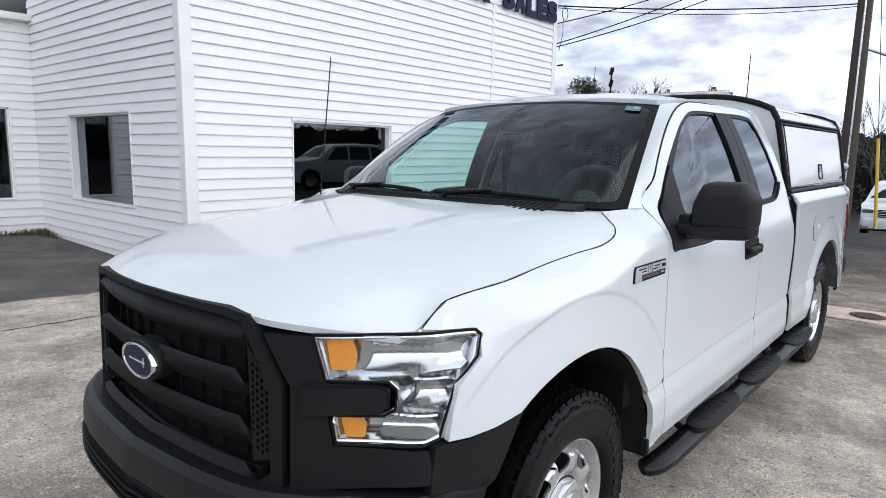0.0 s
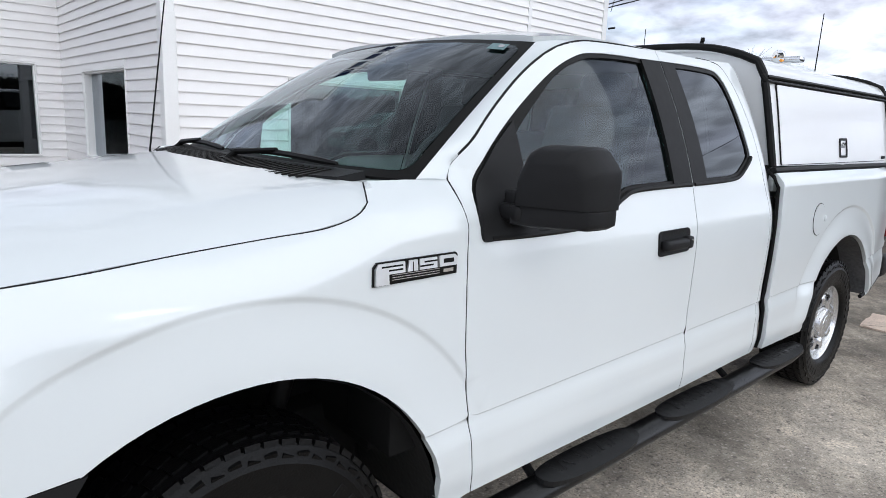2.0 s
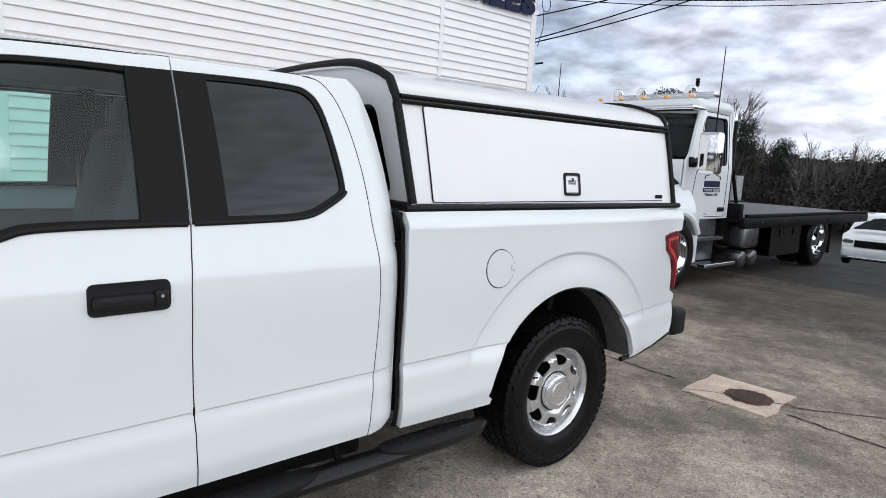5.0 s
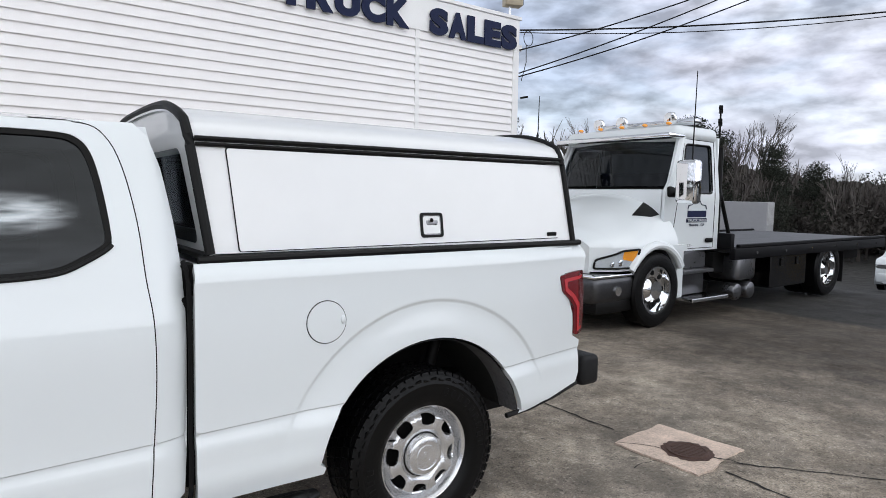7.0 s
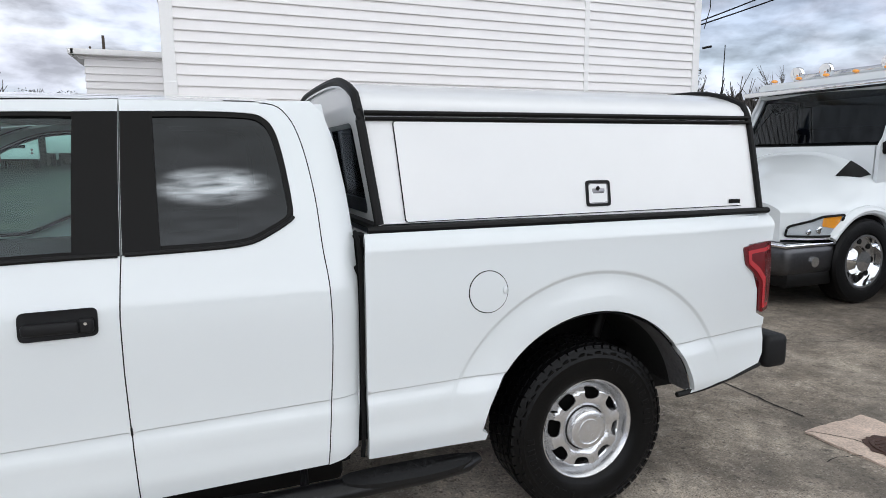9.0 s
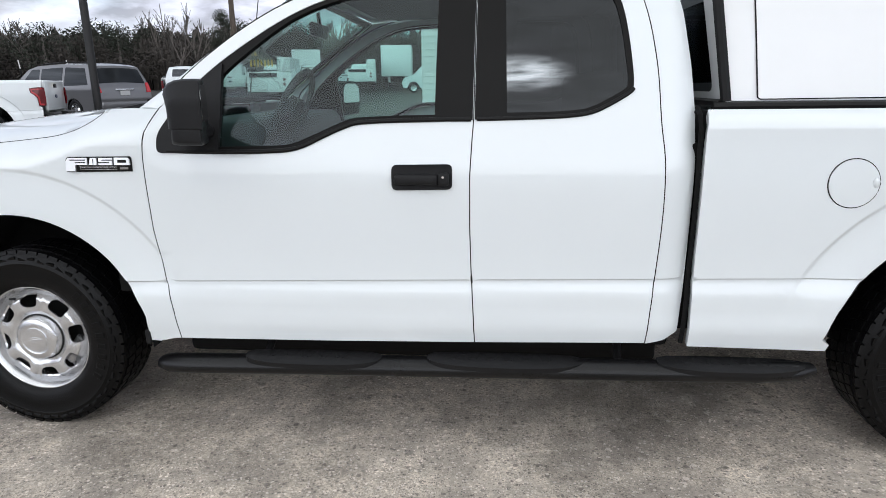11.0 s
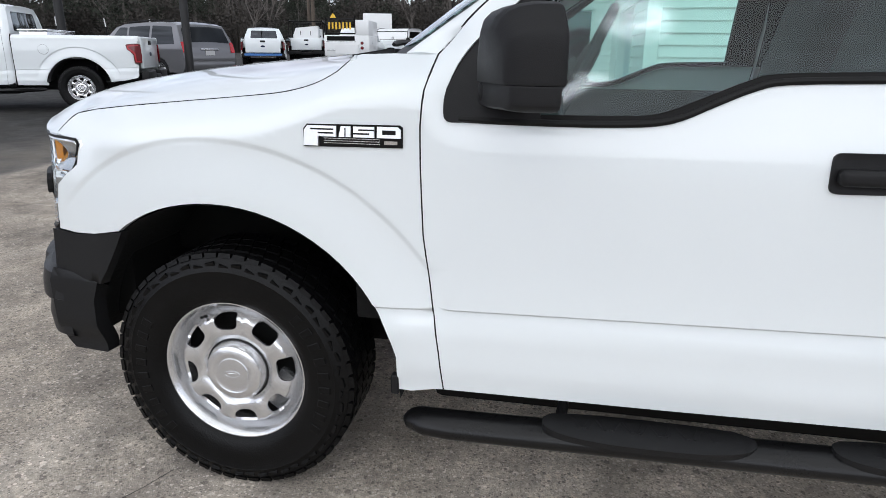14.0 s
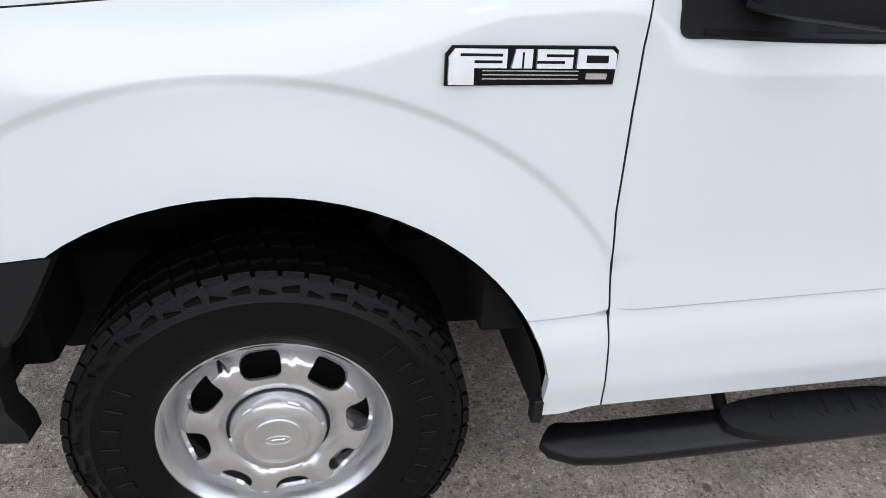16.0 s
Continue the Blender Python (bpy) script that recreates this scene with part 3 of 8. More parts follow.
def make_wheel(parent, x, s):
    """Tyre, steel rim with eight openings, hub cover, valve and nuts."""
    y = s * 0.835
    m = Matrix.Translation((x, y, HUB_Z)) @ (Matrix.Rotation(math.pi, 4, 'Z') if s > 0 else Matrix.Identity(4)) @ Matrix.Rotation(radians(38 if x < 1 else 8), 4, 'Y')
    wheel = link("wheel", bpy.data.meshes.new("wheel_carrier"), None, parent)
    wheel.matrix_local = m
    c = bmesh.new()
    join(c, cyl_bm(0.075, 0.16, 20, Matrix.Rotation(radians(90), 4, 'X') @ Matrix.Translation((0, 0, -0.02))))
    join(c, cyl_bm(0.204, 0.01, 40, Matrix.Translation((0, -0.010, 0)) @ Matrix.Rotation(radians(90), 4, 'X')))
    c.to_mesh(wheel.data)
    c.free()
    wheel.data.materials.append(DARK)
    tyre = part("tyre", wheel_bm_tyre(), TYRE, wheel, smooth=40)
    tagged(part("tread", tread_bm(), TYRE, tyre, smooth=0), kind="stuff")
    part("tyre_lettering", raised_bars(-0.1285, 0.304, [8, 17, 26, 35, 44, 53, 62, 71, 80, 188, 197, 206, 215, 224, 233, 242, 251, 260], 0.036, 0.023, 0.0026), TYRE, tyre, "raised rubber marks on the tyre wall")["kind"] = "stuff"
        # rim barrel
    barrel = lathe_bm([(0.200, 0.10), (0.205, -0.06), (0.214, -0.078), (0.219, -0.096), (0.228, -0.104), (0.2345, -0.104), (0.236, -0.098), (0.233, -0.090)], 72)
    rim = part("rim", barrel, STEEL, wheel, "silver painted steel rim")

    def dish(u, v):
        r = math.hypot(u, v)
        d = -0.050 * smooth_step(0.211, 0.174, r) - 0.042 + 0.016 * smooth_step(0.125, 0.09, r)
        a = math.atan2(v, u)
        d -= 0.007 * (0.5 + 0.5 * math.cos(8 * a + math.pi)) ** 1.5 * smooth_step(0.10, 0.14, r) * smooth_step(0.212, 0.175, r)
        return (u, d, v)

    holes = []
    for k in range(8):
        a = radians(45 * k)
        e = []
        for j in range(24):
            b = 2 * math.pi * j / 24
            rr = 0.1645 + 0.0275 * math.copysign(abs(math.cos(b)) ** 0.62, math.cos(b))
            tt = 0.0435 * math.copysign(abs(math.sin(b)) ** 0.62, math.sin(b)) * (0.88 + 0.14 * math.cos(b))
            e.append((rr * math.cos(a) - tt * math.sin(a), rr * math.sin(a) + tt * math.cos(a)))
        holes.append(e)
    ring = [(0.2155 * math.cos(2 * math.pi * k / 72), 0.2155 * math.sin(2 * math.pi * k / 72)) for k in range(72)]
    patch("wheel_disc", ring, dish, (0, -1, 0), STEEL, wheel, step=0.012, thick=0.008, holes=holes)
    # hub cover
    cap = lathe_bm([(0.0, -0.118), (0.050, -0.117), (0.052, -0.1135), (0.059, -0.1135), (0.066, -0.1165), (0.080, -0.1145), (0.088, -0.110), (0.0925, -0.102), (0.0945, -0.092), (0.0990, -0.078), (0.1005, -0.058)], 56)
    cover_cap = part("hub_cover", cap, STEEL, wheel, "silver hub cover with plain oval mark", smooth=30)
    # thin black ring that draws the shadow line round the hub cover
    gap_r = lathe_bm([(0.1005 + 0.003 * math.cos(2 * math.pi * q / 8), -0.0800 + 0.003 * math.sin(2 * math.pi * q / 8)) for q in range(9)], 48)
    part("cover_shadow", gap_r, RUBBER, cover_cap)
    for k in range(6):
        lug = box_bm(-0.008, 0.008, -0.005, 0.008, -0.013, 0.013, 0.003, 2)
        lug.transform(Matrix.Rotation(radians(60 * k + 15), 4, 'Y') @ Matrix.Translation((0.0865, -0.105, 0)) @ Matrix.Rotation(radians(-25), 4, 'Z'))
        part("cover_lug", lug, STEEL, cover_cap)
    mark = bmesh.new()
    join(mark, lathe_bm([(0.0, -0.1185), (0.0235, -0.1185), (0.0245, -0.1195), (0.0255, -0.1185), (0.0255, -0.116)], 32), Matrix.Diagonal((1, 1, 0.42, 1)))
    join(mark, box_bm(-0.014, 0.014, -0.1198, -0.117, -0.003, 0.003, 0.001, 1))
    mark.transform(Matrix.Rotation(radians(-38 if x < 1 else 50), 4, 'Y'))
    part("oval_mark", mark, STEEL, cover_cap)
    part("valve", cyl_bm(0.0045, 0.045, 10, Matrix.Translation((-0.180, -0.085, 0.075)) @ Matrix.Rotation(radians(70), 4, 'X')), RUBBER, wheel)
    disc = lathe_bm([(0.06, 0.0), (0.165, 0.0), (0.165, 0.03), (0.06, 0.03)], 40)
    part("brake_disc", disc, DARK, wheel)
    cal = box_bm(0.10, 0.19, -0.035, 0.07, -0.07, 0.07, 0.015, 2)
    part("brake_caliper", cal, STEEL, wheel)
    return wheel


def build_pickup(label, category, topper_gap=True):
    truck = thing("pickup_truck", label, category)
    body = part("body", box_bm(-0.55, 4.60, -0.56, 0.56, 0.34, 0.62, 0.04), DARK, truck, "black underbody and frame")
    # unseen inner boxes, added so that the gaps between the panels look shaded
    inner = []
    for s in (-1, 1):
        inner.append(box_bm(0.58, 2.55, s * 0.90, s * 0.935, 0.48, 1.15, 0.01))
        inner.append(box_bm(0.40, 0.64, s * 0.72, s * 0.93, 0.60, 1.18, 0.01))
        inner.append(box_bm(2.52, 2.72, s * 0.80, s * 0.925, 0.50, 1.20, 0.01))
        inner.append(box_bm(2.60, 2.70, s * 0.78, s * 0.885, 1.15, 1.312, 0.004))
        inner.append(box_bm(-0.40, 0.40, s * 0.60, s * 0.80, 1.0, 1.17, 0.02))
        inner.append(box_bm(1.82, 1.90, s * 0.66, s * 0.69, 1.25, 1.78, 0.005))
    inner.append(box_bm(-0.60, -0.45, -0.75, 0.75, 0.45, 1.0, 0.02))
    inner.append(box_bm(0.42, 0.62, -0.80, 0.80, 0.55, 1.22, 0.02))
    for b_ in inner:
        part("gap_backing", b_, DARK, body)
    for s in (-1, 1):
        def sd(x, z, d=0.0, s=s):
            return (x, s * (half_width(x, z) - d), z)

        out = (0, s, 0)
        # front fender
        hc = [(x, hood_cut(x) - 0.004) for x in (0.386, 0.37, 0.35, 0.32, 0.29, 0.25, 0.20, 0.12, 0.0, -0.15, -0.3, -0.42, -0.5, -0.545, -0.58, -0.60)]
        fr = [(-0.598, 1.092), (-0.545, 1.089), (-0.470, 1.086), (-0.452, 1.070), (-0.457, 1.012), (-0.505, 0.978), (-0.540, 0.948), (-0.558, 0.88), (-0.568, 0.806), (-0.50, 0.800), (-0.42, 0.806), (-0.318, 0.826)]
        arch = arc(0.004, HUB_Z, 0.547, 127, 14, 24) + [(0.534, 0.46), (0.538, 0.41)]
        fender = patch("fender", fr + arch + [(0.575, 0.408), (0.64, 0.422)] + shift(front_cut, -GAP) + [(0.50, 1.336), (0.40, 1.333)] + hc, sd, out, PAINT, truck, "white painted front fender", step=0.014, thick=0.022, extra=crease_pts(-0.2, 0.7) + ridge_pts(0.0), keep=off_crease)
        flap = box_bm(0.515, 0.538, s * 0.955, s * 0.985, 0.395, 0.455, 0.004, 1)
        part("splash_flap", flap, PLASTIC, fender)
        # doors
        low_f = [(0.668 + GAP, 0.424), (1.276, 0.430), (1.864 - GAP, 0.441)]
        dw = [(1.864 - GAP, 0.441)] + shift(split_cut[1:], -GAP) + [(x, z - 0.002) for x, z in reversed(pillar_cut[:-1])] + shift(list(reversed(front_cut[:-1])), GAP)
        belt = bent([(0.668, 1.183), (0.85, 1.178), (1.07, 1.179), (1.20, 1.190), (1.30, 1.232), (1.38, 1.266), (1.46, 1.283), (1.73, 1.290), (1.848, 1.290)])
        glass_top = bent([(1.853, 1.766), (1.60, 1.765), (1.42, 1.757), (1.30, 1.737), (1.14, 1.672), (0.95, 1.556), (0.795, 1.437), (0.697, 1.335), (0.662, 1.25)])
        win = belt + glass_top
        door = patch("front_door", low_f[1:-1] + dw, sd, out, PAINT, truck, "white front door with black frame trim", step=0.035, thick=0.03, holes=[win], extra=crease_pts(0.6, 1.9), keep=off_crease)
        # black window surround and the pane
        inner_w = bent([(0.90, 1.196), (1.08, 1.198), (1.18, 1.206), (1.28, 1.245), (1.37, 1.283), (1.45, 1.300), (1.72, 1.307)]) + bent([(1.722, 1.748), (1.60, 1.749), (1.43, 1.741), (1.31, 1.721), (1.15, 1.655), (0.98, 1.533), (0.90, 1.465), (0.886, 1.44)])
        patch("window_trim", win, lambda x, z: sd(x, z, 0.004), out, SATIN, door, "satin black window surround", step=0.035, thick=0.02, holes=[inner_w])
        patch("window_pane", inner_w, lambda x, z: sd(x, z, 0.013), out, GLASS_FRONT, door, "lightly tinted side glass", step=0.06, thick=0.004).visible_shadow = False
        cov = [(1.716, 1.292), (1.8565 - GAP, 1.288), (1.8612 - GAP, 1.769), (1.72, 1.766)]
        patch("pillar_cover", cov, lambda x, z: sd(x, z, -0.0025), out, SATIN, door, "satin black pillar cover", step=0.06, thick=0.012)
        part("belt_seal", tube_bm([sd(x, z, -0.002) for x, z in dense(belt[1:], 0.05, False)], 0.009, 6), RUBBER, door)
        # handle in its recess
        hx0, hx1, hz0, hz1 = 1.559, 1.782, 1.040, 1.134
        cup = fillet([(hx0, hz0 - 0.002), (hx1, hz0 + 0.002), (hx1, hz1), (hx0, hz1 - 0.003)], 0.022)
        handle = patch("door_handle", cup, lambda x, z: (x, s * (half_width(x, z) + 0.006 - 0.004 * smooth_step(0.0, 0.02, min(x - hx0, hx1 - x, z - hz0, hz1 - z))), z), out, PLASTIC, door, "black plastic door handle", step=0.012, thick=0.01)
        grip = box_bm(hx0 + 0.012, hx1 - 0.05, s * 0.985, s * 1.022, 1.060, 1.098, 0.012, 3)
        part("grip", grip, PLASTIC, handle)
        part("handle_cap", box_bm(hx1 - 0.052, hx1 - 0.010, s * 0.985, s * 1.016, 1.056, 1.104, 0.010, 3), PLASTIC, handle)
        part("keyhole", cyl_bm(0.0048, 0.008, 16, Matrix.Translation((1.751, s * 1.0165, 1.090)) @ Matrix.Rotation(radians(90), 4, 'X')), CHROME, handle, "bright lock cylinder")
        # rear half door
        qwin_o = bent([(1.869, 1.290), (2.08, 1.295), (2.20, 1.300), (2.28, 1.312), (2.35, 1.344), (2.405, 1.376), (2.424, 1.394)]) + bent([(2.426, 1.42), (2.420, 1.50), (2.405, 1.62), (2.385, 1.706), (2.352, 1.752), (2.29, 1.771), (2.1, 1.775), (1.872, 1.770)])
        rd = [(1.864 + GAP, 0.441), (2.2, 0.450), (2.508 - GAP, 0.458)] + shift(rear_cut[4:36], -GAP) + [(x, z - GAP) for x, z in rear_cut[36:-1]] + shift(list(reversed(split_cut[1:])), GAP)
        rdoor = patch("rear_door", rd, sd, out, PAINT, truck, "white rear half door", step=0.035, thick=0.03, holes=[qwin_o], extra=crease_pts(1.8, 2.6), keep=off_crease)
        q_in = bent([(1.972, 1.312), (2.08, 1.313), (2.19, 1.317), (2.27, 1.328), (2.34, 1.360), (2.390, 1.388), (2.405, 1.404)]) + bent([(2.407, 1.43), (2.400, 1.50), (2.386, 1.61), (2.366, 1.694), (2.336, 1.735), (2.28, 1.752), (2.1, 1.755), (1.962, 1.752)])
        patch("window_trim", qwin_o, lambda x, z: sd(x, z, 0.004), out, SATIN, rdoor, "satin black window surround", step=0.035, thick=0.02, holes=[q_in])
        patch("window_pane", q_in, lambda x, z: sd(x, z, 0.010), out, GLASS_DARK, rdoor, "dark privacy glass", step=0.06, thick=0.004)
        cov = [(1.8595 + GAP, 1.289), (1.978, 1.294), (1.968, 1.771), (1.8628 + GAP, 1.770)]
        patch("pillar_cover", cov, lambda x, z: sd(x, z, -0.0025), out, SATIN, rdoor, "satin black pillar cover", step=0.06, thick=0.012)
        part("belt_seal", tube_bm([sd(x, z, -0.001) for x, z in dense(qwin_o[:25], 0.05, False)], 0.008, 6), RUBBER, rdoor)
        # cab corner behind the rear door, and the seal between cab and bed
        edge = [(2.628, 0.50), (2.640, 0.66), (2.646, 0.9), (2.648, 1.15), (2.647, 1.30), (2.633, 1.47), (2.608, 1.66), (2.575, 1.775), (2.53, 1.822)]

        def corner(x, z, s=s):
            k = max(0.0, (x - 2.53) / 0.10)
            return (x, s * (half_width(min(x, 2.53), z) - 0.035 * k * k), z)

        patch("cab_corner", [(2.508 + GAP, 0.455), (2.575, 0.470)] + edge + [(x, z + 0.004) for x, z in reversed(rear_cut[32:38])] + shift(list(reversed(rear_cut[4:32])), GAP), corner, out, PAINT, truck, "white cab corner", step=0.025, thick=0.03, extra=crease_pts(2.5, 2.66), keep=off_crease)
        gap_line = [(2.644, 0.455), (2.650, 0.6), (2.654, 0.9), (2.655, 1.15), (2.653, 1.30), (2.650, 1.325)]
        part("gap_seal", tube_bm([(x, s * (half_width(2.7, z) - 0.022), z) for x, z in dense(gap_line, 0.06, False)], 0.0085, 10), DARK, truck)
        # bed side with its arch
        arch = arc(WHEELBASE, HUB_Z, 0.556, 169, 13, 26)
        bed_out = [(2.664, 0.448), (2.92, 0.446), (3.158, 0.444), (3.165, 0.47)] + arch + [(4.205, 0.500), (4.437, 0.520), (4.672, 0.572), (4.700, 0.62), (4.704, 0.80), (4.648, 0.830), (4.640, 0.95), (4.597, 1.05), (4.572, 1.175), (4.66, 1.182), (4.735, 1.185), (4.748, 1.27), (4.745, 1.318), (3.6, 1.318), (2.678, 1.318), (2.668, 1.25), (2.664, 0.9)]
        bed = patch("bed_side", bed_out, sd, out, PAINT, truck, "white bed side with flared wheel arch", step=0.016, thick=0.03, extra=crease_pts(2.6, 4.8) + ridge_pts(WHEELBASE), keep=off_crease)
        part("rocker_strip", tube_bm([sd(x, z, 0.012) for x, z in ((4.135, 0.497), (4.30, 0.505), (4.50, 0.525), (4.69, 0.562))], 0.013, 6), RUBBER, bed)
        # fuel door, driver's side
        if s < 0:
            fc, fr_ = (3.167, 1.068), 0.083
            circ = [(fc[0] + fr_ * math.cos(2 * math.pi * k / 40), fc[1] + fr_ * math.sin(2 * math.pi * k / 40)) for k in range(40)]
            fuel = patch("fuel_door", circ, lambda x, z: sd(x, z, -0.0035), out, PAINT, bed, "round white fuel door", step=0.02, thick=0.012)
            ring = tube_bm([sd(fc[0] + (fr_ + 0.002) * math.cos(2 * math.pi * k / 40), fc[1] + (fr_ + 0.002) * math.sin(2 * math.pi * k / 40), -0.0006) for k in range(41)], 0.0018, 5, False)
            part("fuel_door_gap", ring, RUBBER, fuel)
            nub = bmesh.new()
            bmesh.ops.create_uvsphere(nub, u_segments=12, v_segments=8, radius=0.016)
            nub.transform(Matrix.Translation((3.238, s * 0.990, 1.072)) @ Matrix.Diagonal((0.7, 0.5, 1.1, 1)))
            part("finger_tab", nub, PAINT, fuel)
        # tail lamp
        tl = [(4.528, 1.164), (4.60, 1.177), (4.735, 1.184), (4.772, 1.172), (4.780, 0.96), (4.768, 0.832), (4.652, 0.835), (4.644, 0.985), (4.60, 1.035), (4.545, 1.078)]
        lamp = patch("tail_lamp", fillet(tl, 0.015), lambda x, z: (x, s * (half_width(min(x, 4.66), z) + 0.010 - 0.6 * max(0, x - 4.68)), z), out, RED, truck, "red tail lamp", step=0.025, thick=0.03)
        ti = [(4.555, 1.146), (4.735, 1.160), (4.735, 1.142), (4.578, 1.130), (4.580, 1.098), (4.640, 1.058), (4.684, 1.005), (4.690, 0.875), (4.745, 0.872), (4.745, 0.855), (4.670, 0.855), (4.664, 0.99), (4.622, 1.040), (4.562, 1.082)]
        patch("inner_lens", fillet(ti, 0.006), lambda x, z: (x, s * (half_width(min(x, 4.66), z) + 0.0125 - 0.6 * max(0, x - 4.68)), z), out, RED_LIT, lamp, "paler red inner lens", step=0.03, thick=0.003)
        # pillar between windscreen and door
        A = [windscreen(s * 1.0, t) for t in np.linspace(0, 1, 12)]
        Bp = [Vector(sd(x, z, 0.001)) for x, z in pillar_cut[:25]]
        ruled("a_pillar", A, Bp[:21], (-0.3, s, 0.5), PAINT, truck, "white windscreen pillar", n=10, thick=0.01, bulge=0.008)
        # dark seals that close the shut lines
        for nm, ln in (("door_seal", front_cut), ("door_seal", split_cut[:-1]), ("door_seal", rear_cut[:40]), ("roof_seal", pillar_cut)):
            part(nm, tube_bm([sd(x, z, 0.0045) for x, z in dense(ln, 0.03, False)], 0.0042, 6), RUBBER, truck)
        # mirror
        def housing(outline, rings, s=s):
            """A mirror shell: outline (across, up) drawn through rings (x, size), its outer part swept back."""
            hb, prev = bmesh.new(), None
            for x, k, sweep in rings:
                row = [hb.verts.new((x - 0.030 + 0.040 * u * k + sweep * max(0.0, u - 0.25) ** 1.3, s * (1.092 + 0.108 * u * k), 1.277 + 0.965 * v * k)) for u, v in outline]
                if prev:
                    for a in range(len(row)):
                        b = (a + 1) % len(row)
                        hb.faces.new((prev[a], prev[b], row[b], row[a]))
                else:
                    hb.faces.new(row)
                prev = row
            hb.faces.new(prev)
            bmesh.ops.recalc_face_normals(hb, faces=hb.faces)
            return hb

        upper = fillet([(-1.0, -0.002), (1.0, -0.002), (1.02, 0.104), (0.66, 0.164), (0.45, 0.171), (-0.50, 0.171), (-0.70, 0.160), (-0.97, 0.085)], [0.012, 0.012, 0.05, 0.03, 0.05, 0.05, 0.03, 0.05])
        mirror = part("mirror", housing(upper, ((0.950, 0.955, 0.0), (0.946, 0.985, 0.0), (0.936, 1.0, 0.0), (0.890, 1.0, 0.005), (0.855, 0.97, 0.014), (0.830, 0.91, 0.022), (0.814, 0.82, 0.026), (0.806, 0.68, 0.026))), PLASTIC, truck, "black plastic door mirror", smooth=42)
        lower = fillet([(-1.10, -0.003), (-1.10, -0.064), (-0.5, -0.066), (0.80, -0.060), (0.985, -0.046), (0.985, -0.003)], [0.01, 0.02, 0.02, 0.05, 0.03, 0.008])
        part("mirror_base", housing(lower, ((0.944, 0.93, 0.0), (0.940, 0.985, 0.0), (0.930, 1.0, 0.0), (0.890, 1.0, 0.005), (0.850, 0.985, 0.014), (0.828, 0.94, 0.022), (0.818, 0.86, 0.026))), PLASTIC, mirror, smooth=42)
        part("mirror_arm", box_bm(0.750, 0.880, s * 0.935, s * 1.02, 1.226, 1.278, 0.018, 4), PLASTIC, mirror)
        part("mirror_knuckle", box_bm(0.765, 0.840, s * 0.945, s * 0.990, 1.270, 1.312, 0.010, 3), PLASTIC, mirror)
        patch("mirror_glass", fillet([(1.032, 1.300), (1.212, 1.300), (1.212, 1.392), (1.17, 1.424), (1.06, 1.424), (1.032, 1.38)], 0.02), lambda y, z: (0.9225 + 0.364 * (y - 1.12), s * (y - 0.028), z), (1, 0, 0), ALUM_DARK, mirror, "mirror glass", step=0.05, thick=0.001)
        sail = fillet([(0.662, 1.174), (0.90, 1.178), (0.892, 1.505), (0.795, 1.430), (0.700, 1.330), (0.660, 1.25)], [0.022, 0.006, 0.004, 0.03, 0.05, 0.05])
        patch("mirror_sail", sail, lambda x, z: sd(x, z, -0.008), out, PLASTIC, mirror, "black triangular mirror foot", step=0.03, thick=0.02)
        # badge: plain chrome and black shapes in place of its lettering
        plate = [(0.294, 1.103), (0.559, 1.106), (0.560, 1.157), (0.553, 1.163), (0.420, 1.162), (0.304, 1.161), (0.294, 1.149)]
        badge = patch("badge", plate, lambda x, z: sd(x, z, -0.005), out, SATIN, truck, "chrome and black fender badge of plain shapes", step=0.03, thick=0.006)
        marks = [
            [(0.298, 1.107), (0.298, 1.146), (0.307, 1.158), (0.385, 1.158), (0.385, 1.131), (0.336, 1.131), (0.336, 1.107)],
            [(0.392, 1.131), (0.398, 1.158), (0.424, 1.158), (0.424, 1.131)],
            [(0.431, 1.131), (0.431, 1.158), (0.487, 1.158), (0.487, 1.131)],
            [(0.494, 1.131), (0.494, 1.159), (0.548, 1.159), (0.556, 1.152), (0.556, 1.131)],
        ]
        for mk in marks:
            patch("badge_mark", mk, lambda x, z: sd(x, z, -0.012 + 0.11 * (z - 1.131)), out, BADGE_CHROME, badge, "chrome bar", step=0.012, thick=0.011)
        for a, b, z0, z1 in ((0.315, 0.378, 1.1475, 1.1515), (0.336, 0.378, 1.138, 1.142), (0.408, 0.411, 1.131, 1.154), (0.445, 0.487, 1.1475, 1.1515), (0.431, 0.474, 1.138, 1.142), (0.508, 0.543, 1.1395, 1.1505)):
            patch("badge_slot", [(a, z0), (b, z0), (b, z1), (a, z1)], lambda x, z: sd(x, z, -0.0125 + 0.11 * (z - 1.131)), out, SATIN, badge, "dark slot", step=0.03, thick=0.001)
        patch("badge_mark", [(0.512, 1.114), (0.546, 1.114), (0.546, 1.123), (0.512, 1.123)], lambda x, z: sd(x, z, -0.0065), out, CHROME, badge, "small silver bar", step=0.03, thick=0.002)
        for zz in (1.114, 1.120, 1.126):
            patch("badge_rib", [(0.35, zz - 0.0009), (0.50, zz - 0.0009), (0.50, zz + 0.0009), (0.35, zz + 0.0009)], lambda x, z: sd(x, z, -0.006), out, STEEL, badge, step=0.05, thick=0.002)
